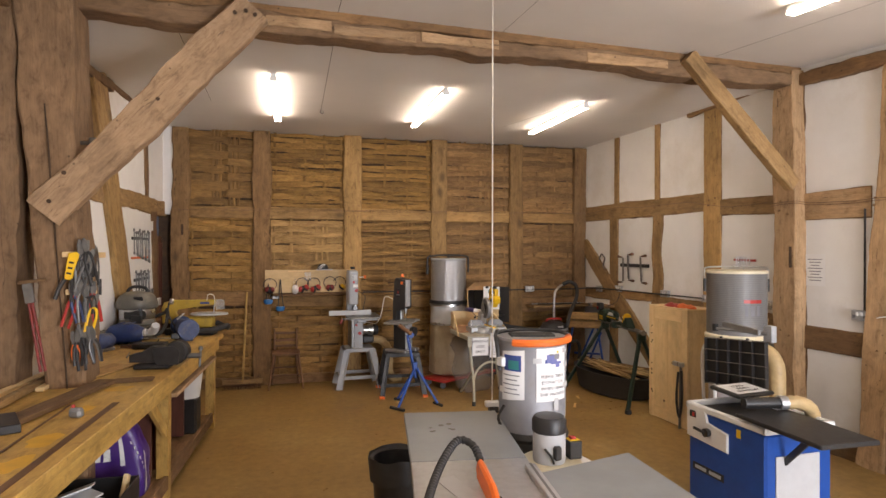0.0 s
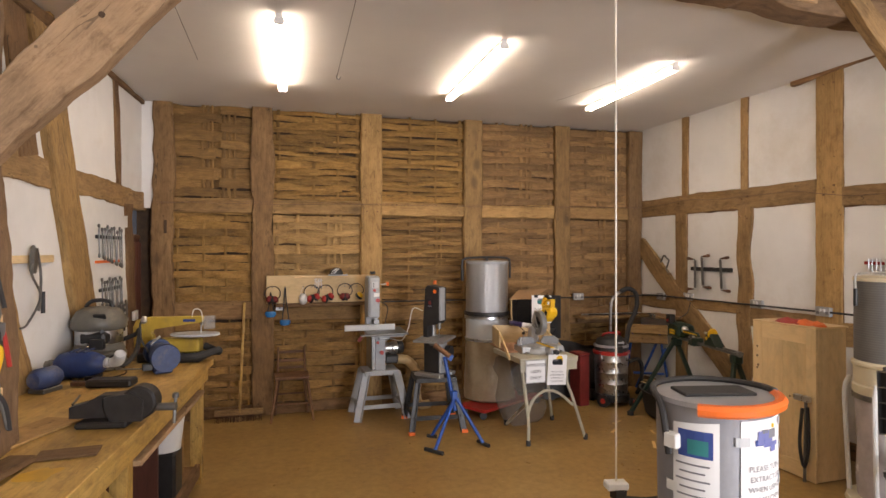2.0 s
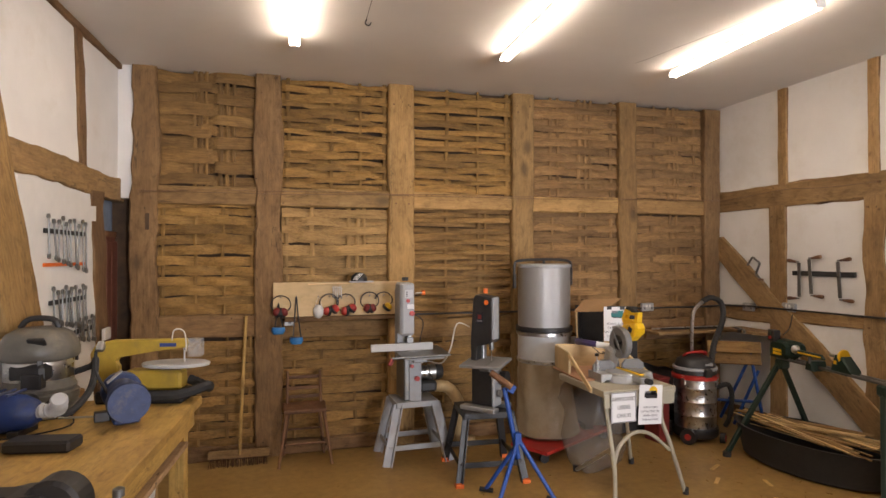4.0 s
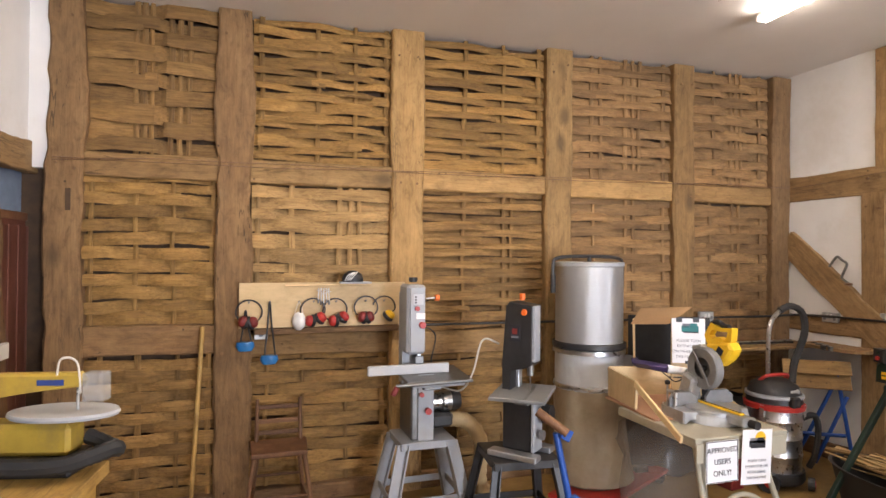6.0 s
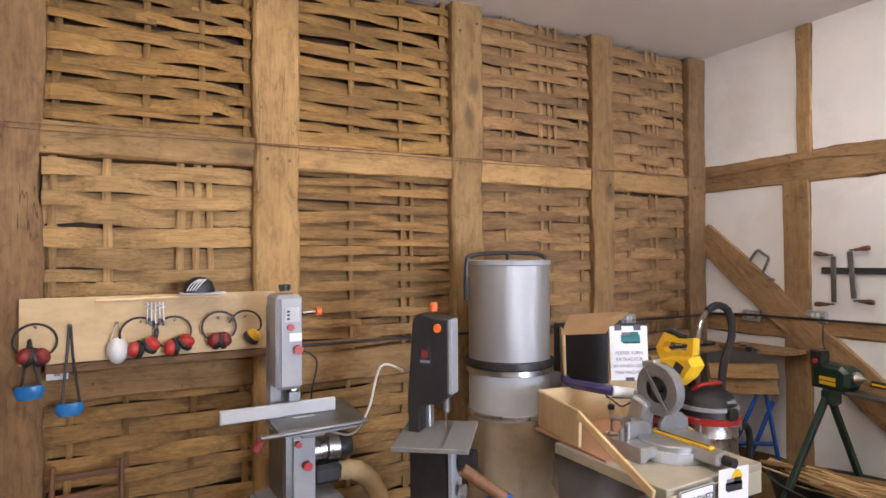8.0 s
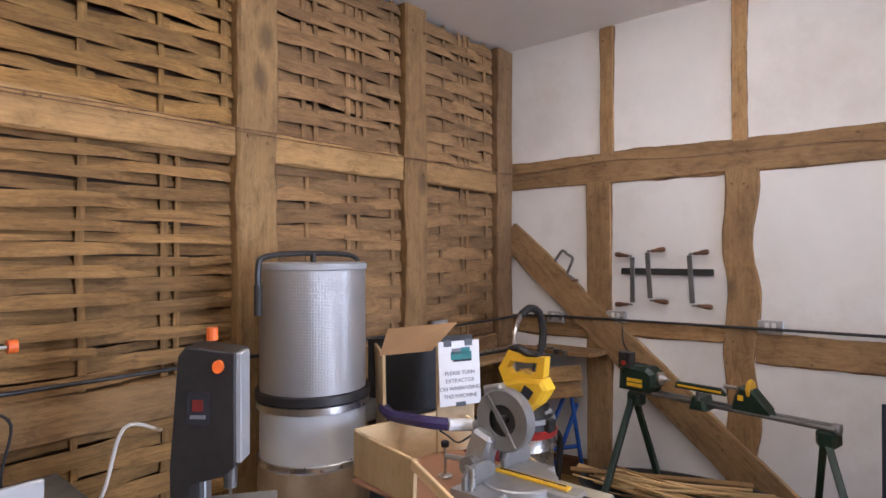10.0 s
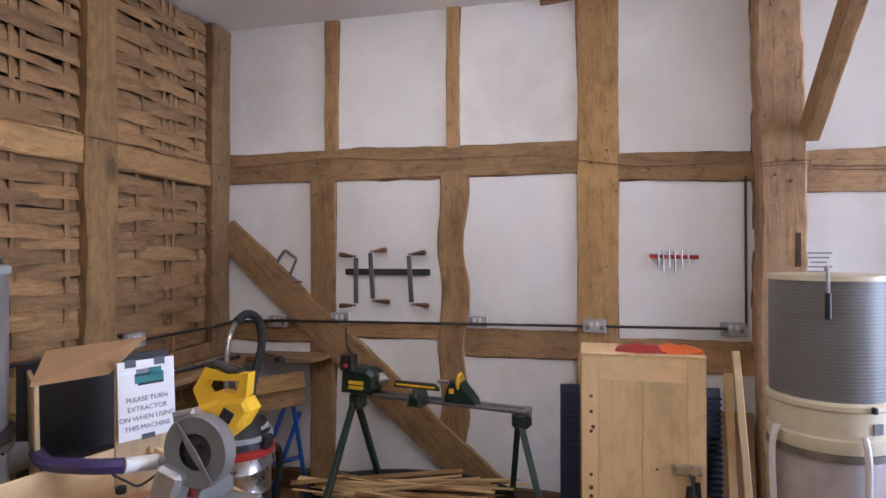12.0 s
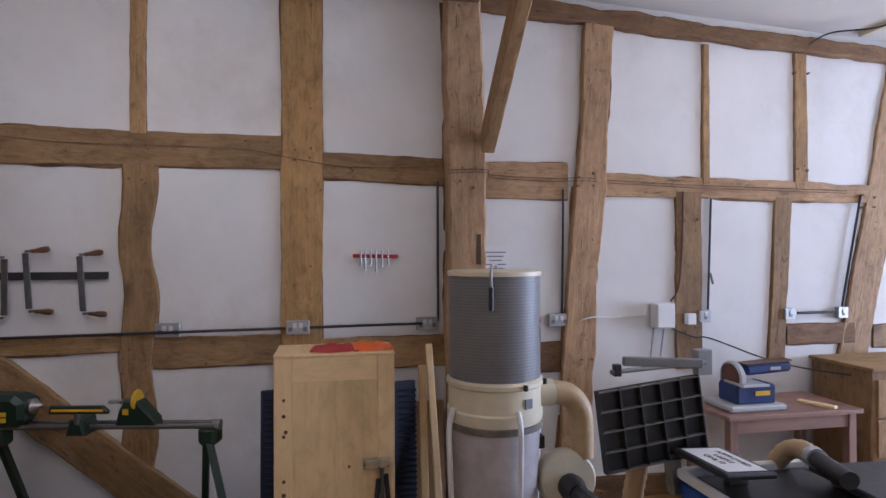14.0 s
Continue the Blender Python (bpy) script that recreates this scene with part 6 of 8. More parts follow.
    part("handle", bm, YELLOW, t, "yellow closed handle")
    body = yz([(7.37, 1.235), (7.29, 1.262), (7.185, 1.27), (7.16, 1.232), (7.2, 1.17), (7.262, 1.122), (7.31, 1.15), (7.365, 1.19)])
    part("motor_case", slab(bmesh.new(), body, 0.09, pose(0.165, 0, 0, 0, 0, 90), 0.014), YELLOW, t, "yellow motor case")
    bar("motor_end", (0.15, -0.03, 0.4), (0.18, -0.03, 0.4), 0.05, YELLOW, t)
    cable("handle_grip", [(0.12, 0.07, 0.55), (0.12, 0.03, 0.562), (0.12, -0.02, 0.543), (0.12, -0.06, 0.54)], 0.017, BLACK, t, "black rubber grip")
    bx("rating_plate", (0.003, 0.045, 0.04), (0.073, -0.035, 0.4), INK, t, (30, 0, 0), 0)
    bx("pivot", (0.09, 0.1, 0.2), (0.02, 0.15, 0.14), ALU, t, (20, 0, 0), 0.015)
    bar("pivot_pin", (-0.06, 0.16, 0.1), (0.08, 0.16, 0.1), 0.04, ALUDULL, t)
    bar("lock_knob", (-0.08, 0.14, 0.07), (-0.06, 0.14, 0.07), 0.022, BLACK, t)
    bar("clamp_post", (-0.16, 0.06, 0.06), (-0.16, 0.06, 0.15), 0.012, STEEL, t)
    bar("clamp_arm", (-0.16, 0.06, 0.1), (-0.015, 0.2, 0.1), 0.012, ALU, t)
    bar("clamp_screw", (-0.013, 0.31, 0.03), (-0.013, 0.31, 0.14), 0.006, STEEL, t)
    turned("clamp_knob", [(0.0, 0), (0.016, 0.005), (0.018, 0.025), (0.0, 0.034)], BLACK, t, (-0.013, 0.31, 0.135))
    turned("clamp_pad", [(0.0, 0), (0.03, 0), (0.03, 0.006), (0.0, 0.016)], STEEL, t, (-0.013, 0.31, 0.014))
    bar("clamp_cross", (-0.013, 0.31, 0.1), (0.02, 0.17, 0.1), 0.011, ALU, t)
    bar("hose_cuff", (0.05, 0.22, 0.232), (-0.045, 0.27, 0.246), 0.026, WHITE, t, "white hose cuff")
    bar("hose_port", (0.06, 0.13, 0.25), (0.05, 0.22, 0.232), 0.02, ALU, t)
    cable("dust_hose", [(-0.04, 0.268, 0.246), (-0.07, 0.34, 0.247), (-0.075, 0.43, 0.243), (-0.03, 0.6, 0.222), (0.07, 0.76, 0.21)], 0.026, PURPLE, t, "purple vacuum hose", 0.02)
    cable("lead", [(0.03, 0.2, 0.2), (-0.01, 0.24, 0.17), (-0.05, 0.26, 0.2), (-0.06, 0.3, 0.22)], 0.004, RUBBER, t)


mitre_saw()


# wet and dry vacuum in the corner
def corner_vacuum():
    t = thing("wet_dry_vacuum", pose(4.49, 8.05, 0), "chrome and black wet-dry vacuum with red trim and wheels", "vacuum cleaner")
    turned("chassis", [(0.0, 0.05), (0.2, 0.05), (0.215, 0.08), (0.21, 0.14), (0.0, 0.14)], BLACK, t)
    for x, y in ((-0.17, -0.12), (0.14, -0.18), (-0.14, 0.16), (0.16, 0.14)):
        d = Vector((x, y, 0)).normalized()
        w = part("wheel", rod(bmesh.new(), Vector((x, y, 0.075)) + d * 0.0, Vector((x, y, 0.075)) + d * 0.045, 0.075 if x < 0 else 0.05), BLACK, t)
        if x > 0:
            w.location.z = -0.025
        part("hub_cap", rod(bmesh.new(), Vector((x, y, 0.075)) + d * 0.04, Vector((x, y, 0.075)) + d * 0.052, 0.03), RED, w, "red hub cap")
    turned("drum", [(0.19, 0.13), (0.192, 0.25), (0.197, 0.26), (0.192, 0.27), (0.193, 0.38), (0.198, 0.39), (0.193, 0.4), (0.194, 0.51), (0.199, 0.52), (0.194, 0.53), (0.195, 0.61)], STEEL, t, (0, 0, 0), None, "polished steel drum", 40)
    turned("red_ring", [(0.195, 0.6), (0.215, 0.605), (0.218, 0.64), (0.2, 0.65), (0.0, 0.65)], RED, t, (0, 0, 0), None, "red rim")
    turned("head", [(0.2, 0.64), (0.195, 0.7), (0.165, 0.78), (0.1, 0.82), (0.0, 0.825)], BLACK, t)
    turned("head_ring", [(0.2, 0.69), (0.207, 0.695), (0.204, 0.715), (0.19, 0.72)], GREYPAINT, t)
    bx("switch_plate", (0.1, 0.05, 0.05), (0.02, -0.15, 0.745), GREYPAINT, t, (30, 0, 0), 0.01)
    bx("hose_port", (0.08, 0.06, 0.08), (-0.02, -0.2, 0.68), BLACK, t, (0, 0, 0), 0.012)
    for k in range(5):
        bx("cooling_slot", (0.012, 0.06, 0.01), (0.1 + 0.014 * k, 0.02, 0.79 - 0.012 * k), RUBBER, t, (0, 30, 0), 0.001)
    cable("carry_handle", [(-0.1, 0.05, 0.79), (-0.09, -0.02, 0.85), (0.09, -0.04, 0.85), (0.11, 0.03, 0.79)], 0.014, RED, t, "red carry handle")
    for a in (200, 300, 60):
        c = Vector((math.cos(radians(a)), math.sin(radians(a)), 0)) * 0.205
        bx("clip", (0.04, 0.02, 0.09), (c.x, c.y, 0.6), STEEL, t, (0, 0, a + 90))
    cable("chrome_tube", [(0.07, 0.12, 0.72), (0.07, 0.12, 1.05), (0.09, 0.12, 1.22), (0.16, 0.14, 1.29), (0.24, 0.16, 1.33)], 0.017, STEEL, t, "chrome wand")
    cable("hose", [(0.23, 0.158, 1.33), (0.33, 0.14, 1.37), (0.43, 0.12, 1.31), (0.43, 0.1, 1.14), (0.32, 0.1, 0.9), (0.24, 0.05, 0.68)], 0.028, RUBBER, t, "", 0.05)
    cable("hose", [(0.22, -0.05, 0.5), (0.34, -0.06, 0.52), (0.4, -0.05, 0.4), (0.38, -0.04, 0.2), (0.36, 0.0, 0.09)], 0.024, RUBBER, t, "", 0.05)
    bx("front_badge", (0.05, 0.006, 0.04), (0.1, -0.18, 0.56), BLACK, t, (0, 0, 28))


corner_vacuum()

# corner shelf, folding bench and odds and ends
t = thing("corner_shelf", None, "worn L-shaped oak shelf in the corner with rounded end", "shelf")
plank("board", (4.35, 8.56, 1.0), (5.405, 8.56, 1.0), 0.3, 0.03, OAK, t)
part("board", slab(bmesh.new(), [(0, 0), (0.27, 0), (0.27, 0.42), (0.24, 0.5), (0.16, 0.54), (0.0, 0.54)], 0.03, pose(5.405, 8.41, 1.0, 90, 0, 180) @ Matrix.Diagonal((1, 1, -1, 1))), OAK, t, "rounded shelf end")
plank("bearer", (4.4, 8.69, 0.93), (5.38, 8.69, 0.93), 0.06, 0.03, OAK_DARK, t, (0, -1, 0))
t = thing("black_sheet", None, "black plastic sheeting heaped under the corner shelf", "sheet")
bm = bmesh.new()
bmesh.ops.create_grid(bm, x_segments=22, y_segments=14, size=0.5)
for q in bm.verts:
    u, w = q.co.x, q.co.y
    q.co = Vector((4.1 + u * 1.1, 8.5 + 0.1 * noise.noise((u * 5, w * 4, 1)) - 0.16 * (0.5 - w), 0.03 + 0.8 * (w + 0.5) * (0.85 - 0.3 * u) + 0.04 * noise.noise((u * 6, w * 6, 0))))
part("sheeting", bm, BLACK, t, "", None, True)
t = thing("folding_workbench", None, "blue folding workbench with pale drilled plank jaw folded by the wall", "folding workbench")
for k in (0, 1):
    plank("jaw_plank", (4.86, 8.3, 0.86 - 0.12 * k), (5.28, 8.02, 0.86 - 0.12 * k), 0.118, 0.025, OAK_PALE, t, (-0.5, -0.75, 0.35))
for a, b in (((4.95, 8.28, 0.8), (4.86, 8.36, 0.0)), ((5.22, 8.1, 0.8), (5.32, 8.02, 0.0)), ((5.2, 8.12, 0.7), (5.02, 8.3, 0.1)), ((5.28, 8.06, 0.62), (5.1, 8.2, 0.05)), ((4.95, 8.26, 0.3), (5.26, 8.06, 0.3))):
    bar("leg", a, b, 0.016, BLUE, t)
t = thing("hand_drill", pose(5.2, 8.2, 1.003, 0, 0, 60), "small black hand tools lying on the corner shelf", "tool")
bar("shaft", (-0.14, 0, 0.02), (0.12, 0.02, 0.02), 0.012, BLACK, t)
for k in range(6):
    bx("fitting", (0.05, 0.03, 0.035), (-0.12 + 0.05 * k, 0.03 * (k % 2), 0.0175), (IRON, BLACK)[k % 2], t, (0, 0, 23 * k))
t = thing("iron_bar", None, "long thin steel bars lying on the corner shelf", "bar")
bar("bar", (4.42, 8.62, 1.012), (5.3, 8.6, 1.012), 0.01, STEEL, t)
bar("bar", (4.5, 8.58, 1.012), (5.2, 8.5, 1.012), 0.01, BLACK, t)


def trough():
    t = thing("trough", pose(4.88, 7.12, 0, 0, 0, 6), "black oval rubber trough full of split oak offcuts", "trough")
    lathe_pts = [(0.0, 0.0), (0.36, 0.0), (0.4, 0.02), (0.445, 0.27), (0.46, 0.285), (0.44, 0.285), (0.39, 0.04), (0.0, 0.03)]
    turned("tub", lathe_pts, RUBBER, t, (0, 0, 0), None, "", 44, 0.86, 1.5)
    rnd = random.Random(3)
    for k in range(34):
        a = rnd.uniform(-16, 16) + (180 if k % 2 else 0)
        L = rnd.uniform(0.6, 1.15)
        c = Vector((rnd.uniform(-0.22, 0.24), rnd.uniform(-0.26, 0.24), 0.24 + 0.003 * k))
        d = Vector((math.sin(radians(a)), math.cos(radians(a)), rnd.uniform(-0.05, 0.1)))
        plank("offcut", c - d * L / 2, c + d * L / 2, rnd.uniform(0.012, 0.045), rnd.uniform(0.006, 0.014), (LATHE_OFF, LATHE_OFF, OAK_PALE)[k % 3], t, (rnd.uniform(-0.4, 0.4), 0, 1))


trough()


def wood_lathe():
    t = thing("wood_lathe", None, "dark green wood lathe with steel twin bed on splayed legs", "lathe")
    a, b = Vector((4.983, 7.49, 0.865)), Vector((4.78, 6.37, 0.865))
    u = (b - a).normalized()
    n = Vector((u.y, -u.x, 0))   # towards the room
    if n.x > 0:
        n = -n

    def at(s, o, z):
        p = a + u * s + n * o
        return Vector((p.x, p.y, z))

    for o in (-0.035, 0.035):
        bar("bed_bar", at(-0.02, o, 0.865), at(1.135, o, 0.865), 0.014, IRON, t, "worn steel bed bar")
    bar("bed_end", at(1.115, 0, 0.862), at(1.15, 0, 0.862), 0.03, ALUDULL, t)
    fm = Matrix.Translation(a) @ Matrix((u, -n, Vector((0, 0, 1)))).transposed().to_4x4()

    def b2(name, outline, depth, mat, off, bev=0.012):
        return part(name, slab(bmesh.new(), outline, depth, pose(0, off, 0), bev), mat, t, "", fm)

    b2("headstock", [(-0.1, 0.0), (0.13, 0.0), (0.16, 0.04), (0.16, 0.13), (0.11, 0.165), (-0.04, 0.17), (-0.09, 0.13)], 0.14, GREEN, -0.07, 0.024)
    turned("motor", [(0.0, -0.08), (0.05, -0.08), (0.07, -0.05), (0.07, 0.06), (0.05, 0.09), (0.0, 0.09)], GREEN, t, (0, 0, 0), fm @ pose(0.02, 0.1, 0.08, 0, 90, 0))
    turned("spindle", [(0.0, 0), (0.035, 0), (0.04, 0.03), (0.02, 0.05), (0.0, 0.09)], STEEL, t, (0, 0, 0), fm @ pose(0.15, 0, 0.1, 0, 90, 0))
    b2("switch_box", [(-0.08, 0.15), (0.01, 0.15), (0.01, 0.25), (-0.08, 0.25)], 0.07, BLACK, -0.09, 0.006)
    part("start_button", rod(bmesh.new(), fm @ Vector((-0.035, -0.09, 0.222)), fm @ Vector((-0.035, -0.098, 0.222)), 0.012), GREEN, t, "green button")
    part("stop_button", rod(bmesh.new(), fm @ Vector((-0.035, -0.09, 0.182)), fm @ Vector((-0.035, -0.102, 0.182)), 0.015), RED, t, "red button")
    for k in range(2):
        part("label", box(bmesh.new(), (0.11, 0.003, 0.022), fm @ Vector((0.03, -0.073, 0.045 + 0.03 * k)), (0, 0, math.degrees(math.atan2(u.y, u.x))), 0), YELLOW, t)
    b2("tool_rest_base", [(0.40, -0.03), (0.50, -0.03), (0.48, 0.05), (0.42, 0.05)], 0.14, GREEN, -0.1, 0.01)
    b2("tool_rest", [(0.32, 0.085), (0.62, 0.085), (0.62, 0.1), (0.59, 0.125), (0.33, 0.125)], 0.03, GREEN, -0.11, 0.006)
    bar("rest_post", fm @ Vector((0.46, -0.095, 0.03)), fm @ Vector((0.46, -0.095, 0.09)), 0.014, IRON, t)
    part("rest_stripe", box(bmesh.new(), (0.26, 0.003, 0.012), fm @ Vector((0.47, -0.113, 0.105)), (0, 0, math.degrees(math.atan2(u.y, u.x))), 0), YELLOW, t)
    b2("tailstock", [(0.62, 0.0), (0.84, 0.0), (0.82, 0.03), (0.74, 0.13), (0.67, 0.14), (0.64, 0.08)], 0.1, GREEN, -0.05)
    turned("handwheel", [(0.0, 0), (0.05, 0), (0.056, 0.01), (0.05, 0.02), (0.0, 0.02)], YELLOW, t, (0, 0, 0), fm @ pose(0.71, -0.01, 0.13, 0, 90, 0), "yellow handwheel")
    bar("centre", fm @ Vector((0.64, 0, 0.12)), fm @ Vector((0.57, 0, 0.12)), 0.012, STEEL, t)
    part("label", box(bmesh.new(), (0.03, 0.003, 0.03), fm @ Vector((0.68, -0.053, 0.08)), (0, 0, math.degrees(math.atan2(u.y, u.x))), 0), YELLOW, t)
    for s, f1, f2 in ((0.0, (4.41, 7.55), (5.28, 7.37)), (1.095, (4.42, 6.14), (5.25, 6.52))):
        p = at(s, 0, 0.84)
        part("leg_cap", box(bmesh.new(), (0.1, 0.1, 0.1), p - Vector((0, 0, 0.03)), (0, 0, -16), 0.02), GREEN, t)
        for f in (f1, f2):
            f = Vector((*f, 0.0))
            plank("leg", f, p, 0.042, 0.035, GREEN, t, (0, -1, 0))
            bar("foot", f + Vector((0, 0, 0)), f + Vector((0, 0, 0.04)), 0.036, RUBBER, t)
    cable("lead", [fm @ Vector((-0.05, 0.05, 0.2)), (5.3, 7.7, 1.1), (5.39, 7.75, 1.22)], 0.005, RUBBER, t)


wood_lathe()

# pine cupboard with cloths on top
t = thing("pine_cupboard", None, "knotty pine cupboard with framed door standing by the wall", "cupboard")
CY0, CY1, CX0, CX1, CH = 5.46, 6.08, 4.66, 4.98, 1.22
plank("carcass", ((CX0 + CX1) / 2 + 0.012, (CY0 + CY1) / 2 + 0.3, 0.0), ((CX0 + CX1) / 2 + 0.012, (CY0 + CY1) / 2 + 0.3, CH), CX1 - CX0 - 0.025, 0.6, PINE, t, (0, 1, 0))
for y in (CY0 + 0.045, CY1 - 0.045):
    plank("stile", (CX0 - 0.012, y, 0.0), (CX0 - 0.012, y, CH), 0.09, 0.022, PINE, t, (-1, 0, 0))
for z in (0.07, CH - 0.065):
    plank("rail", (CX0 - 0.011, CY0 + 0.09, z), (CX0 - 0.011, CY1 - 0.09, z), 0.13, 0.02, PINE, t, (-1, 0, 0))
for y in (5.66, 5.88):
    plank("panel", (CX0 - 0.009, y, 0.12), (CX0 - 0.009, y, CH - 0.12), 0.219, 0.012, PINE, t, (-1, 0, 0))
plank("top", (CX0 - 0.014, (CY0 + CY1) / 2, CH + 0.015), (CX1 + 0.01, (CY0 + CY1) / 2, CH + 0.015), CY1 - CY0 + 0.004, 0.015, PINE, t)
rnd = random.Random(8)
for k in range(11):
    y, z = rnd.choice((CY1 - 0.05, CY1 - 0.06, rnd.uniform(5.5, 5.9))), rnd.uniform(0.15, 1.1)
    part("knot", rod(bmesh.new(), (CX0 - 0.014, y, z), (CX0 - 0.0105, y, z), rnd.uniform(0.006, 0.013), None, 10), DARKWOOD, t)
for mat, lab, y, x, sx in ((ORANGE, "orange folded work glove", 5.6, 4.74, 0.16), (RED, "crumpled red cloth", 5.76, 4.73, 0.2)):
    c = thing("cloth", pose(x, y, CH + 0.0155), lab + " lying on the pine cupboard", "cloth")
    bm = lathed(bmesh.new(), [(0.0, 0.0), (0.11, 0.0), (0.105, 0.014), (0.085, 0.024), (0.06, 0.034), (0.03, 0.038), (0.0, 0.04)], (0, 0, 0), 32, None, 0.55, 1.35)
    for q in bm.verts:
        q.co += Vector(noise.noise_vector(q.co * 18 + Vector((y, 0, 0)))) * 0.018 + Vector(noise.noise_vector(q.co * 45)) * 0.008
        q.co.z = max(q.co.z, 0.0)
    part("fold", bm, mat, c, "", None, True)
t = thing("bar_cramp", None, "black steel sash cramp leaning on the pine cupboard", "cramp")
bar("bar", (4.61, 5.53, 0.0), (4.625, 5.53, 0.66), 0.012, IRON, t)
bx("jaw", (0.04, 0.14, 0.045), (4.62, 5.56, 0.66), STEEL, t)
cable("strap", [(4.615, 5.51, 0.6), (4.605, 5.49, 0.3), (4.605, 5.53, 0.12), (4.605, 5.57, 0.3), (4.61, 5.55, 0.58)], 0.013, BLACK, t)
for i, (y0, x, zt, w) in enumerate(((6.15, 5.2, 0.92, 0.12), (5.33, 5.24, 0.93, 0.16))):
    t = thing("ribbed_mat", None, "navy ribbed rubber panel standing on edge against the wall", "mat", "ribbed panels")
    plank("panel", (x, y0, 0), (x + 0.06, y0, zt), w, 0.03, RIBNAVY, t, (-1, -0.3, 0))
    for k in range(24):
        z = 0.03 + k * (zt - 0.05) / 24
        bx("rib", (0.012, w * 0.96, 0.014), (x - 0.008 + 0.06 * z / zt, y0, z), RIBNAVY, t, (0, 0, 0), 0)
t = thing("leaning_lath", None, "rough pine battens leaning on the wall post", "batten")
plank("batten", (5.12, 5.12, 0), (5.34, 5.16, 1.16), 0.045, 0.025, PINE, t, (-1, 0, 0))
plank("batten", (5.1, 5.22, 0), (5.36, 5.2, 1.02), 0.05, 0.025, LATHE_OFF, t, (-1, 0, 0))
t = thing("cardboard_sheet", None, "brown hardboard sheet leaning against the wall", "board")
plank("sheet", (5.26, 5.2, 0), (5.36, 5.2, 0.78), 0.28, 0.008, CARD, t, (-1, 0, 0))

t = thing("red_box", pose(4.1, 8.12, 0, 0, 0, 8), "dull red metal box standing behind the saw stand", "box")
bx("body", (0.14, 0.2, 0.6), (0, 0, 0.3), DEEPRED, t, (0, 0, 0), 0.01)
bx("lid", (0.15, 0.21, 0.025), (0, 0, 0.6125), DEEPRED, t, (0, 0, 0), 0.006)

t = thing("plastic_sack", pose(3.12, 7.66, 0), "smoky grey plastic waste sack slumped under the saw stand", "sack")
bm = lathed(bmesh.new(), [(0.0, 0.0), (0.17, 0.0), (0.21, 0.06), (0.235, 0.16), (0.24, 0.28), (0.25, 0.4), (0.245, 0.5), (0.25, 0.6), (0.24, 0.7), (0.2, 0.74), (0.0, 0.75)], (0, 0, 0), 34, None, 1.15, 0.7)
for q in bm.verts:
    q.co += Vector(noise.noise_vector(q.co * 6)) * 0.06 + Vector(noise.noise_vector(q.co * 17)) * 0.02
    q.co.z = min(max(q.co.z, 0.0), 0.76)
part("bag", bm, SACK, t, "", None, True)


# ---- board of ear defenders, chair, broom ----
t = thing("safety_board", None, "plywood board with hooks on the wall above a dark oak ledge", "board")
plank("board", (0.5, 8.655, 1.41), (1.655, 8.655, 1.41), 0.31, 0.014, PLY, t, (0, -1, 0))
plank("ledge", (0.6, 8.64, 1.232), (1.66, 8.64, 1.232), 0.04, 0.05, OAK_DARK, t, (0, -1, 0))
plank("top_strip", (0.8, 8.64, 1.545), (1.4, 8.64, 1.55), 0.012, 0.04, PINE, t, (0, -1, 0))
bx("small_shelf", (0.22, 0.09, 0.012), (1.28, 8.61, 1.566), LIGHTGREY, t)
for x in (0.565, 0.7, 0.895, 0.995, 1.15, 1.36, 1.495):
    bar("hook", (x, 8.655, 1.43), (x, 8.605, 1.44), 0.005, IRON, t)


def ear_defenders(x, z, mat, word, turn=0, gap=0.03, one=False):
    t = thing("ear_defenders", pose(x, 8.618, z, 0, turn, 0), "%s ear defenders hung on a hook" % word, "ear defenders", "ear defenders on the board")
    ring = [(0.084 * math.sin(a), 0, 0.025 + 0.08 * math.cos(a)) for a in [math.radians(-128 + 25.6 * k) for k in range(11)]]
    cable("headband", ring[3:] if one else ring, 0.0055, BLACK, t)
    for sx in ((1,) if one else (-1, 1)):
        m = pose(sx * gap, -0.012, -0.042, 24, sx * 66, 0)
        part("cup", lathed(bmesh.new(), [(0.0, 0.036), (0.024, 0.034), (0.034, 0.026), (0.039, 0.01), (0.038, 0.0)], (0, 0, 0), 20, m, 1.0, 0.8), mat, t, "", None, True)
        part("cushion", lathed(bmesh.new(), [(0.038, 0.002), (0.046, -0.006), (0.046, -0.02), (0.036, -0.028), (0.0, -0.026)], (0, 0, 0), 20, m, 1.0, 0.8), BLACK, t, "", None, True)
        bar("yoke", (sx * gap * 1.1, -0.03, -0.03), (sx * 0.066, 0, -0.024), 0.004, BLACK, t)


ear_defenders(0.565, 1.345, DEEPRED, "dull red", 4, 0.026)
ear_defenders(0.995, 1.352, RED, "red", -16, 0.034)
ear_defenders(1.15, 1.35, RED, "bright red", -22, 0.034)
ear_defenders(1.36, 1.362, DEEPRED, "deep red and black", 0, 0.02)
ear_defenders(1.5, 1.362, YELLOW, "single-cupped yellow", -24, 0.01, True)
t = thing("dust_mask", pose(0.895, 8.61, 1.3), "white moulded dust mask hanging from a hook", "mask")
turned("cup", [(0.0, 0.06), (0.03, 0.052), (0.05, 0.03), (0.056, 0.0)], WHITE, t, (0, 0, 0), pose(0, 0.02, 0, 90, 0, 0), "", 20, 0.85, 1.15)
cable("strap", [(-0.03, 0.01, 0.05), (0, 0.02, 0.13), (0.03, 0.01, 0.05)], 0.002, ROPE, t)
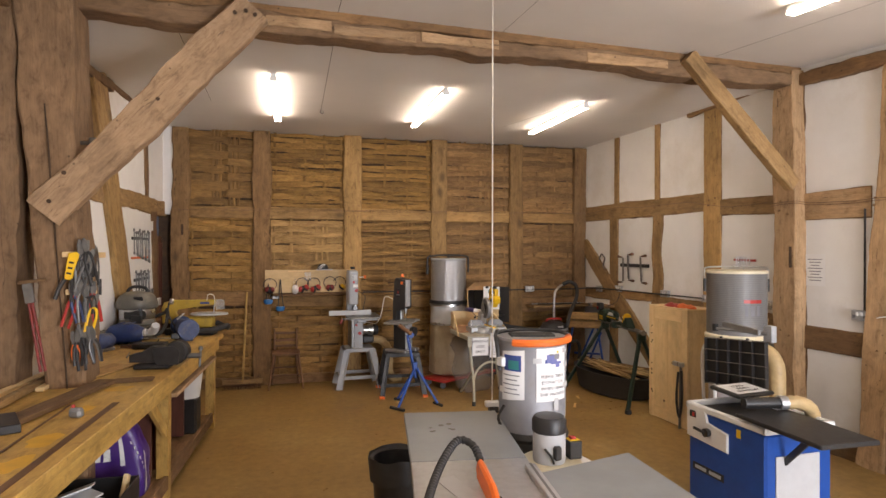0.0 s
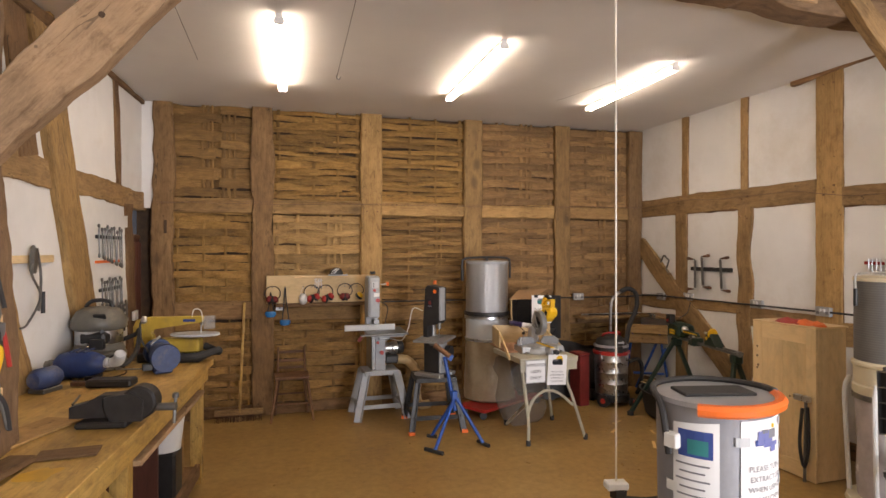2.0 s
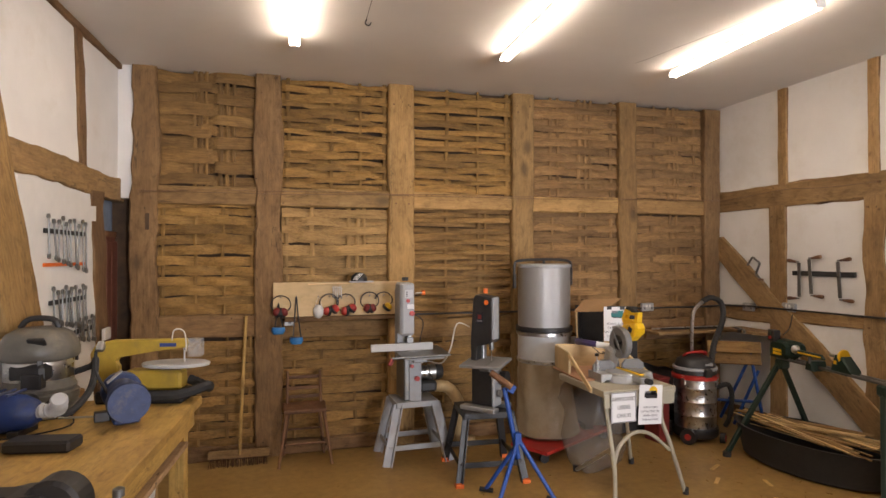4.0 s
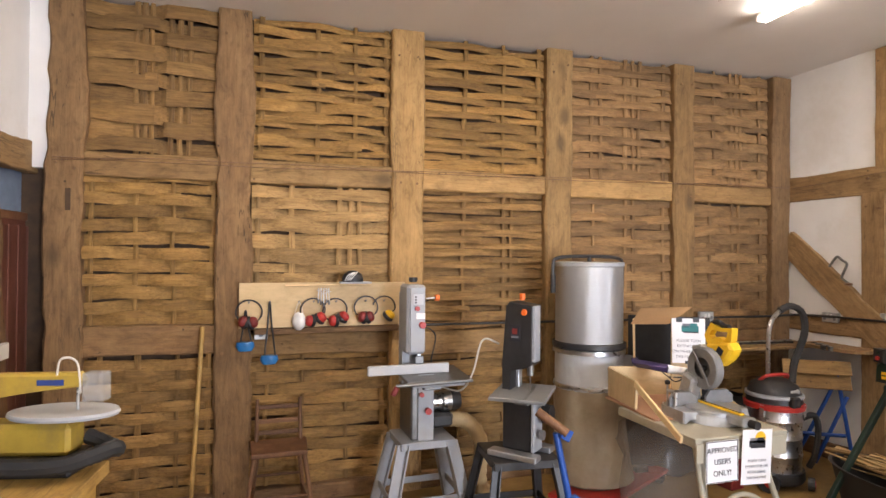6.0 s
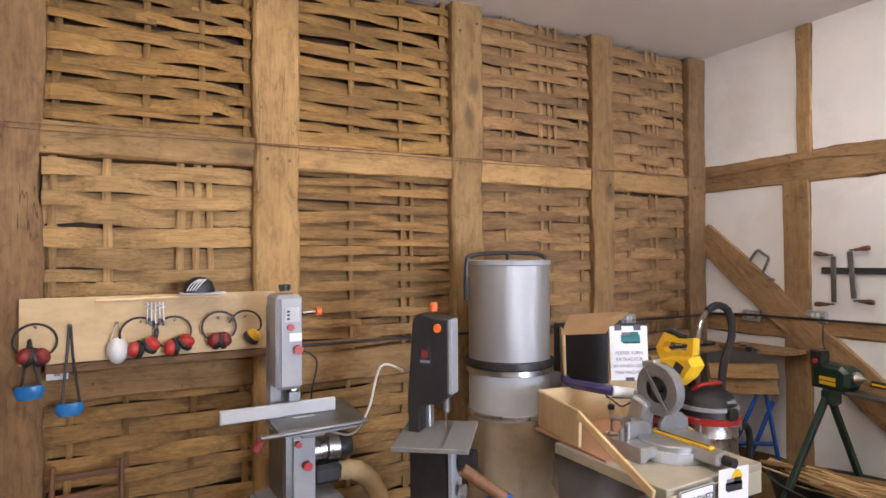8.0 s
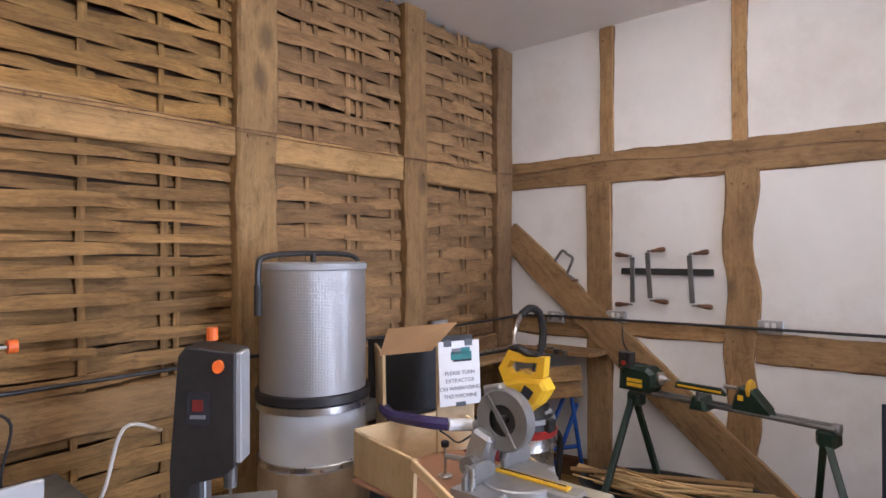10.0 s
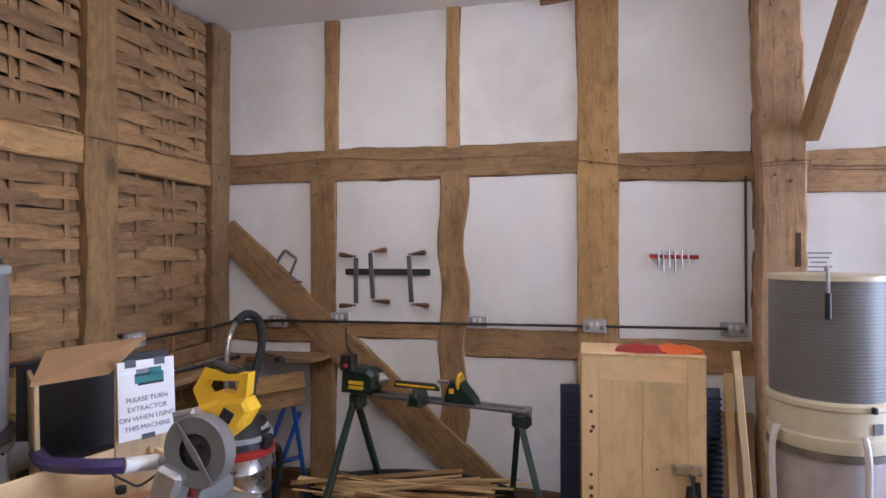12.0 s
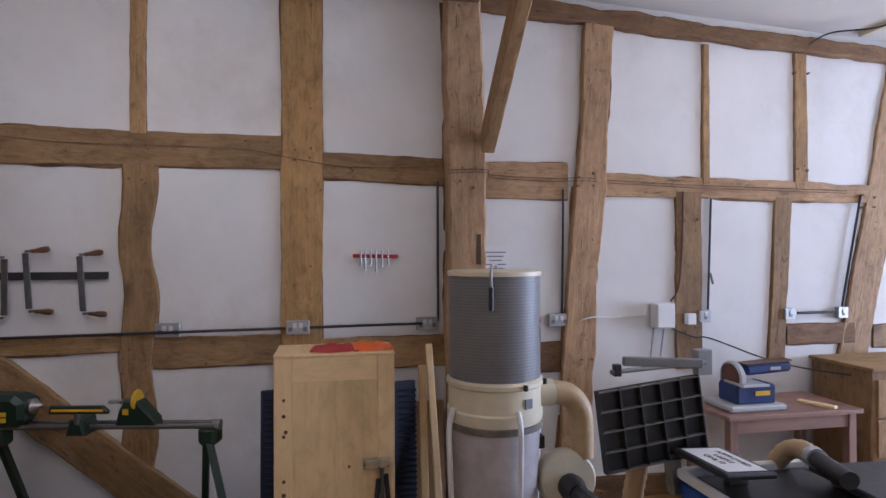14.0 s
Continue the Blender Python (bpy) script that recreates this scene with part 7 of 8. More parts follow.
for x, z0, z1, lab in ((0.545, 1.38, 1.14, "blue goggles on a black strap hung from the board"), (0.7, 1.44, 1.045, "blue scoop goggles hanging on a long black strap")):
    t = thing("goggles", pose(x, 8.612, z1), lab, "goggles", "goggles on the board")
    cable("strap", [(-0.03, 0, 0.03), (-0.012, 0.01, (z1 - z0) * -0.6), (0.0, 0.02, z0 - z1), (0.014, 0.01, (z1 - z0) * -0.6), (0.04, 0, 0.03)], 0.006, BLACK, t)
    bm = lathed(bmesh.new(), [(0.0, -0.035), (0.035, -0.03), (0.05, 0.0), (0.045, 0.03), (0.0, 0.034)], (0, 0, 0), 18, None, 1.2, 0.5)
    part("frame", bm, paint("blue_goggle_plastic", (0.02, 0.16, 0.42), 0.3), t, "", None, True)
t = thing("cap", pose(1.26, 8.6, 1.5725), "dark patterned welding cap resting on the small shelf", "cap")
turned("crown", [(0.075, 0.0), (0.076, 0.02), (0.062, 0.055), (0.03, 0.075), (0.0, 0.08)], BLACK, t, (0, 0, 0), None, "", 20, 1.0, 0.62)
for k in range(4):
    cable("stripe", [(-0.06 + 0.012 * k, -0.045, 0.01), (-0.04 + 0.015 * k, -0.045, 0.045), (0.0 + 0.01 * k, -0.038, 0.068)], 0.003, WHITE, t)
t = thing("chuck_keys", pose(1.06, 8.61, 1.5), "bunch of chrome chuck keys hanging below the top strip", "keys")
for k in range(5):
    x, dz = -0.034 + 0.017 * k, -0.012 * (k % 3)
    bar("key", (x, 0, 0.03), (x * 1.1, -0.01, -0.05 + dz), 0.004, STEEL, t)
    bar("tommy_bar", (x - 0.014, -0.006, 0.012 + dz), (x + 0.014, -0.006, 0.016 + dz), 0.003, STEEL, t)
    bar("tip", (x * 1.1, -0.01, -0.05 + dz), (x * 1.1, -0.01, -0.075 + dz), 0.007, IRON, t)


def old_chair():
    t = thing("wooden_chair", pose(0.77, 8.54, 0) @ Matrix.Scale(0.95, 4), "small worn dark wooden chair with slatted back by the wall", "chair")
    for sx in (-1, 1):
        bar("front_leg", (sx * 0.235, -0.17, 0), (sx * 0.165, -0.12, 0.47), 0.013, CHAIRWOOD, t, "", 0.018)
        bar("back_leg", (sx * 0.19, 0.16, 0), (sx * 0.14, 0.12, 0.47), 0.013, CHAIRWOOD, t, "", 0.018)
        bar("back_post", (sx * 0.155, 0.12, 0.47), (sx * 0.15, 0.17, 0.8), 0.015, CHAIRWOOD, t, "", 0.012)
    part("seat", slab(bmesh.new(), [(-0.2, -0.17), (0.2, -0.17), (0.185, 0.15), (-0.185, 0.15)], 0.035, pose(0, 0, 0.505, -90, 0, 0) @ Matrix.Diagonal((1, 1, -1, 1)), 0.008), CHAIRWOOD, t)
    for z in (0.56, 0.64, 0.74):
        plank("back_slat", (-0.15, 0.13 + (z - 0.45) * 0.12, z), (0.15, 0.13 + (z - 0.45) * 0.12, z), 0.05 if z > 0.8 else 0.03, 0.016, CHAIRWOOD, t, (0, -1, 0))
    for y, z in ((-0.15, 0.2), (0.155, 0.25)):
        bar("stretcher", (-0.18, y, z), (0.18, y, z), 0.01, CHAIRWOOD, t)
    for sx in (-1, 1):
        bar("stretcher", (sx * 0.185, -0.15, 0.16), (sx * 0.165, 0.16, 0.16), 0.01, CHAIRWOOD, t)


old_chair()
t = thing("broom", None, "wide wooden yard broom leaning against the wattle wall", "broom")
plank("head", (-0.03, 8.56, 0.1), (0.47, 8.54, 0.1), 0.06, 0.05, OAK, t, (0, -1, 0))
bm = bmesh.new()
rnd = random.Random(2)
for k in range(90):
    x = -0.02 + 0.48 * (k + rnd.random()) / 90
    rod(bm, (x, 8.57 + rnd.uniform(-0.02, 0.02), 0.08), (x + rnd.uniform(-0.01, 0.01), 8.565 + rnd.uniform(-0.035, 0.035), 0.0), 0.003, 0.002, 4, False)
tagged(part("bristle", bm, DARKWOOD, t))
bar("handle", (0.225, 8.55, 0.1), (0.27, 8.7, 1.27), 0.014, BENCH, t, "pale yellow handle")


# ---- wall wiring ----
def socket(at, face, double=True, name="double"):
    t = thing("socket_outlet", aim(Vector(at), Vector(at) + Vector((0, 0, 1)), face), "metal-clad %s socket outlet on the wall" % name, "socket", "wall sockets")
    w = 0.146 if double else 0.09
    bx("back_box", (w, 0.035, 0.086), (0, 0.018, 0), GREYPAINT, t, (0, 0, 0), 0.006)
    bx("plate", (w * 0.98, 0.006, 0.084), (0, -0.003, 0), ALU, t, (0, 0, 0), 0.003)
    for s in ((-1, 1) if double else (0,)):
        x = s * w * 0.24
        bx("switch", (0.022, 0.008, 0.03), (x * 0.55, -0.008, 0.014), WHITE, t, (0, 0, 0), 0.002)
        bx("outlet", (0.026, 0.002, 0.026), (x * 1.3, -0.0066, -0.01), GREYINK, t, (0, 0, 0), 0)
    return t


for y, d in ((7.8, True), (6.78, True), (6.0, True), (5.16, True), (4.23, True), (3.09, False), (2.37, False), (1.9, False)):
    socket((XF - 0.04 if y in (6.0,) else XR - 0.036, y, 1.285), FR, d, "double" if d else "single")
socket((0.645, YB - 0.022, 1.215), FB, False, "single")
socket((4.42, YB - 0.03, 1.24), FB, True)
socket((5.39, 8.3, 1.25), FR, True)


def conduit(pts, r, label="black steel conduit clipped along the wall", mat=BLACK):
    t = thing("conduit", None, label, "conduit", "wall conduits")
    for a, b in zip(pts, pts[1:]):
        bar("pipe", a, b, r, mat, t)
    return t


conduit([(XR - 0.055, 8.25, 1.262), (XR - 0.055, 5.2, 1.29)], 0.009)
conduit([(XR - 0.02, 5.085, 1.3), (XR - 0.02, 5.085, 2.24)], 0.008)
conduit([(XR - 0.02, 4.2, 1.33), (XR - 0.03, 4.19, 2.2)], 0.008)
conduit([(XR - 0.012, 3.05, 1.33), (XR - 0.012, 3.02, 2.15)], 0.008)
conduit([(XR - 0.03, 2.3, 1.29), (XR - 0.03, 1.97, 1.29)], 0.01)
conduit([(XR - 0.03, 1.9, 1.33), (XR - 0.03, 1.72, 2.2)], 0.01)
conduit([(1.83, YB - 0.012, 1.24), (5.2, YB - 0.012, 1.225)], 0.0095, "grey-black conduit running along the wattle wall")
conduit([(5.2, YB - 0.012, 1.225), (XR - 0.02, 8.66, 1.24), (XR - 0.055, 8.25, 1.262)], 0.011)


def wire(pts, r=0.0026, mat=DARKWOOD, label="thin dark cable tacked along the timbers"):
    t = thing("cable", None, label, "cable", "wall cables")
    cable("strand", pts, r, mat, t, "", 0, 5, 6)


rnd = random.Random(21)
xs = [-0.62, -0.4, 0.0, 0.36, 0.75, 1.2, 1.55, 1.9, 2.4, 2.87, 3.3, 3.8, 4.1, 4.6, 5.1, 5.4]
for dz, off in ((0.0, 0.0), (0.018, 0.004)):
    wire([(x, YB - 0.008 - off, 2.36 + 0.012 * x + dz * (1 if x < 3 else 0.4) + rnd.uniform(-0.008, 0.008)) for x in xs])
wire([(XF - 0.006, y, z) for y, z in ((8.7, 2.42), (8.3, 2.435), (7.83, 2.46), (7.4, 2.43), (6.97, 2.425), (6.35, 2.42), (6.04, 2.37), (5.67, 2.32), (5.2, 2.33))])
for dz in (0, -0.02):
    wire([(x, y, z + dz) for x, y, z in ((XF - 0.12, 5.04, 2.3), (XF - 0.116, 4.78, 2.31), (XF - 0.01, 4.7, 2.29), (XF - 0.01, 4.3, 2.275), (XF - 0.04, 4.05, 2.28), (XF - 0.008, 3.8, 2.27), (XF - 0.006, 3.2, 2.25), (XF - 0.006, 2.6, 2.24), (XF - 0.006, 1.85, 2.23))])
wire([(XR - 0.02, 4.15, 1.25), (XR - 0.06, 4.0, 1.3), (XR - 0.012, 3.8, 1.29), (XR - 0.012, 3.56, 1.3)], 0.005, WHITE, "white cable looping to the junction box")
wire([(XR - 0.03, 3.4, 1.22), (XR - 0.05, 3.2, 1.14), (XR - 0.05, 3.05, 1.12), (5.2, 2.6, 0.95), (5.0, 2.0, 0.86)], 0.005, RUBBER, "black lead from the junction box to the sander")
wire([(XR - 0.02, 3.36, 1.4), (XR - 0.03, 3.3, 1.5), (XR - 0.03, 3.27, 1.8), (XR - 0.03, 3.26, 2.2)], 0.007)
t = thing("junction_box", None, "white fuse box and isolator on the wall", "fuse box")
bx("box", (0.09, 0.15, 0.18), (XR - 0.045, 3.44, 1.3), WHITE, t, (0, 0, 0), 0.008)
bx("cover", (0.006, 0.13, 0.16), (XR - 0.0925, 3.44, 1.3), WHITE, t, (0, 0, 0), 0.004)
bx("isolator", (0.05, 0.07, 0.08), (XF - 0.025, 3.22, 1.27), WHITE, t)
for y in (3.42, 3.5):
    bar("tail", (XR - 0.03, y, 1.21), (XR - 0.015, y + 0.02, 1.0), 0.006, GREYPAINT, t)

# ceiling joints and hanging cords
for a, b, z in (((1.02, 5.0), (1.12, 7.3), None), ((-0.1, 5.0), (-0.05, 7.2), None), ((3.52, 7.6), (3.8, 6.3), None), ((2.34, 4.82), (2.2, 1.2), None), ((1.03, 4.84), (0.95, 1.2), None), ((4.4, 4.8), (4.6, 1.2), None)):
    t = thing("ceiling_joint", None, "thin dark gap between two ceiling boards", "joint", "ceiling joints")
    p = [(a[0], a[1], ceil_z(*a) + 0.001), (b[0], b[1], ceil_z(*b) + 0.001)]
    bar("gap", p[0], p[1], 0.0022, DARKGAP, t, "", None, 6)
t = thing("pull_cord", None, "white cord hanging from the ceiling with a trailing socket", "cord")
bar("cord", (2.015, 4.235, 0.8), (2.015, 4.235, ceil_z(2.015, 4.235)), 0.0042, ROPE, t, "white cord")
bx("socket", (0.1, 0.06, 0.035), (2.015, 4.235, 0.785), WHITE, t, (0, 0, -12), 0.006)
bx("plug", (0.06, 0.05, 0.045), (2.02, 4.225, 0.75), BLACK, t)
cable("lead", [(2.04, 4.2, 0.74), (2.12, 4.14, 0.75), (2.16, 4.05, 0.8), (2.1, 3.93, 0.9), (2.08, 3.84, 0.8)], 0.007, RUBBER, t)
t = thing("ceiling_hook", None, "small twisted wire hook hanging from the ceiling", "hook")
cable("wire", [(1.12, 7.28, 3.454), (1.11, 7.27, 3.42), (1.13, 7.25, 3.4), (1.15, 7.27, 3.43)], 0.004, RUBBER, t)

# ---- tools on the side wall ----
t = thing("tool_rack", None, "dark wooden rack bar with three drawknives on the wall", "tool rack")
plank("bar", (XR - 0.03, 7.76, 1.628), (XR - 0.03, 7.12, 1.628), 0.045, 0.025, RUBBER, t, FR)


def drawknife(y, dz, dy, side):
    t = thing("drawknife", None, "steel drawknife with two turned wooden handles", "drawknife", "drawknives")
    x = XR - 0.045
    plank("blade", (x, y, 1.4 + dz), (x, y - dy, 1.73 + dz), 0.035, 0.008, IRON, t, FR)
    for z, top in ((1.74 + dz, True), (1.385 + dz, False)):
        yy, d = y - (dy if top else 0), side
        bar("tang", (x, yy, z), (x, yy + d * 0.035, z + 0.002), 0.007, IRON, t)
        hm = aim((x, yy + d * 0.03, z), (x, yy + d * 0.13, z + (0.014 if top else -0.006)), FR)
        part("handle", lathed(bmesh.new(), [(0.0, 0.0), (0.009, 0.0), (0.012, 0.006), (0.011, 0.02), (0.016, 0.05), (0.019, 0.075), (0.016, 0.096), (0.0, 0.104)], (0, 0, 0), 14, hm), DARKWOOD, t, "turned wooden handle", None, True)


drawknife(7.67, 0.0, 0.0, 1)
drawknife(7.54, 0.035, -0.02, -1)
drawknife(7.25, 0.015, -0.02, -1)
t = thing("bit_brace", None, "old steel bit brace hanging on the wall", "brace drill")
cable("crank", [(XR - 0.03, y, z) for y, z in ((8.404, 1.753), (8.365, 1.72), (8.325, 1.684), (8.285, 1.735), (8.241, 1.782), (8.197, 1.752), (8.153, 1.721), (8.177, 1.66), (8.2, 1.599), (8.17, 1.575), (8.141, 1.554))], 0.011, IRON, t, "", 0, 3)
turned("head", [(0.0, 0), (0.03, 0.005), (0.032, 0.02), (0.0, 0.03)], DARKWOOD, t, (0, 0, 0), pose(XR - 0.03, 8.14, 1.535, 0, 0, 0))
t = thing("magnet_strip", None, "red magnetic strip holding small chrome tools", "tool rack")
plank("strip", (XR - 0.02, 5.65, 1.74), (XR - 0.02, 5.355, 1.735), 0.025, 0.018, RED, t, FR)
for k, (y, L) in enumerate(((5.6, 0.1), (5.57, 0.13), (5.535, 0.1), (5.5, 0.14), (5.46, 0.11), (5.42, 0.09))):
    bar("tool", (XR - 0.03, y, 1.775), (XR - 0.03, y, 1.775 - L), 0.006, STEEL, t)
s = sheet_of_paper("notice", 0.205, 0.297, aim((XR - 0.004, 4.68, 1.66), (XR - 0.004, 4.68, 2.0), FR), None, "typed white notice pinned on the plaster")
for k in range(8):
    part("text_line", box(bmesh.new(), (0.15 - 0.03 * (k % 3), 0.0006, 0.008), (0, -0.0006, 0.1 - 0.028 * k), (0, 0, 0), 0), GREYINK, s)
t = thing("wall_hook", None, "black iron hook on the plaster", "hook")
bar("hook", (XR, 3.02, 1.6), (XR - 0.03, 3.02, 1.52), 0.008, IRON, t)
t = thing("timber_mortise", None, "empty dark mortise slots cut in old posts", "mortise")
bx("slot", (0.004, 0.03, 0.2), (XF - 0.112, 4.83, 1.78), DARKGAP, t, (0, 0, 0), 0)
bx("slot", (0.03, 0.004, 0.14), (-0.53, YB - 0.016, 2.1), DARKGAP, t, (0, 0, 0), 0)


# ---- cream dust extractor ----
def cream_extractor():
    t = thing("dust_extractor", pose(4.72, 4.89, 0), "cream dust extractor with grey ribbed filter and tan elbow", "dust extractor", "dust extractors")
    R = 0.255
    turned("filter_drum", [(R, 1.07), (R, 1.63)], RIBFILTER, t, (0, 0, 0), None, "grey ribbed filter", 56)
    turned("top_rim", [(R, 1.63), (R + 0.008, 1.632), (R + 0.008, 1.655), (R - 0.01, 1.66), (0, 1.66)], CREAM, t)
    turned("collar", [(0.0, 0.84), (R + 0.008, 0.84), (R + 0.012, 0.86), (R + 0.012, 0.9), (R + 0.004, 0.91), (R + 0.004, 1.03), (R + 0.016, 1.04), (R + 0.016, 1.06), (R, 1.075), (0, 1.075)], CREAM, t, (0, 0, 0), None, "", 44)
    turned("strap", [(R + 0.002, 0.8), (R + 0.014, 0.805), (R + 0.014, 0.835), (R + 0.002, 0.84)], DUSTYGREY, t, (0, 0, 0), None, "", 44)
    bm = lathed(bmesh.new(), [(0.0, 0.1), (R - 0.02, 0.11), (R - 0.01, 0.25), (R - 0.02, 0.5), (R, 0.83)], (0, 0, 0), 36)
    part("collection_bag", bm, paint("misty_plastic_bag", (0.5, 0.46, 0.46), 0.25), t, "misty plastic bag", None, True)
    turned("wheel_base", [(0.0, 0.05), (0.3, 0.05), (0.31, 0.07), (0.3, 0.1), (0.0, 0.1)], CREAM, t)
    for x, y in ((-0.2, -0.2), (-0.2, 0.2), (0.22, 0.18), (0.22, -0.18)):
        bar("castor", (x, y - 0.015, 0.026), (x, y + 0.015, 0.026), 0.026, BLACK, t)
    for x, y in ((-0.27, -0.05), (-0.12, 0.26), (0.1, -0.27)):
        d = Vector((x, y, 0)).normalized()
        cable("frame_tube", [Vector((x, y, 0.09)), Vector((x, y, 0.5)) + d * 0.02, Vector((x, y, 0.82)) + d * 0.03, Vector((x, y, 0.93)) - d * 0.0], 0.016, WHITE, t)
    cable("crank_rod", [(0.275, -0.094, 1.58), (0.275, -0.094, 1.66), (0.24, -0.082, 1.685), (0.0, 0.0, 1.692), (-0.24, 0.082, 1.685), (-0.275, 0.094, 1.66), (-0.275, 0.094, 1.58)], 0.008, STEEL, t)
    for x, y in ((0.275, -0.094), (-0.275, 0.094)):
        bar("crank_grip", (x, y, 1.58), (x, y, 1.46), 0.014, BLACK, t)
    bx("data_plate", (0.004, 0.05, 0.05), (-0.236, -0.12, 0.96), GREYINK, t, (0, 0, 27), 0)
    for a, dz, mat, w, h in ((246, 1.385, RED, 0.056, 0.03), (258, 1.385, RED, 0.056, 0.03), (270, 1.385, RED, 0.056, 0.03), (245, 1.3, GREYINK, 0.026, 0.09), (257, 1.3, GREYINK, 0.034, 0.09), (269, 1.3, GREYINK, 0.03, 0.09)):
        bx("badge", (w, 0.004, h), ((R + 0.001) * math.cos(radians(a)), (R + 0.001) * math.sin(radians(a)), dz), mat, t, (0, 0, a + 90), 0)
    for a in (200, 245, 290):
        bx("latch", (0.03, 0.02, 0.03), ((R + 0.02) * math.cos(radians(a)), (R + 0.02) * math.sin(radians(a)), 1.05), BLACK, t, (0, 0, a))
    turned("outlet", [(0.0, 0), (0.075, 0), (0.075, 0.1), (0.07, 0.1), (0.0, 0.1)], CREAM, t, (0, 0, 0), pose(-0.05, -0.22, 0.97, 90, 0, 0))
    cable("elbow", [(-0.05, -0.32, 0.97), (-0.05, -0.42, 0.95), (-0.05, -0.49, 0.86), (-0.05, -0.5, 0.7), (-0.05, -0.5, 0.6)], 0.066, KHAKI, t, "tan flexible elbow", 0.0, 6, 16)
    turned("fan_case", [(0.0, -0.06), (0.15, -0.06), (0.165, -0.04), (0.165, 0.04), (0.15, 0.06), (0.0, 0.06)], CREAM, t, (0, 0, 0), pose(-0.05, -0.4, 0.48, 0, 90, 0))
    turned("fan_inlet", [(0.0, 0), (0.07, 0), (0.075, 0.06), (0.05, 0.12), (0.0, 0.12)], BLACK, t, (0, 0, 0), pose(-0.1, -0.4, 0.46, 0, -90, 0))
    turned("motor", [(0.0, 0), (0.08, 0), (0.085, 0.15), (0.07, 0.2), (0.0, 0.2)], CREAM, t, (0, 0, 0), pose(0.0, -0.4, 0.48, 0, 90, 0))
    bx("fan_stand", (0.14, 0.2, 0.34), (-0.05, -0.42, 0.17), CREAM, t)
    cable("inlet_hose", [(-0.22, -0.4, 0.46), (-0.36, -0.45, 0.42), (-0.5, -0.6, 0.3), (-0.52, -0.75, 0.12)], 0.055, RUBBER, t, "", 0.05)
    bx("switch_box", (0.08, 0.06, 0.07), (0.02, -0.26, 0.68), BLACK, t)


cream_extractor()


# ---- blue planer-thicknesser ----
LOWER = Matrix.Diagonal((1, 1, 0.955, 1))
PLATE = pose(3.945, 4.03, 0.83, -4, 0, 184)


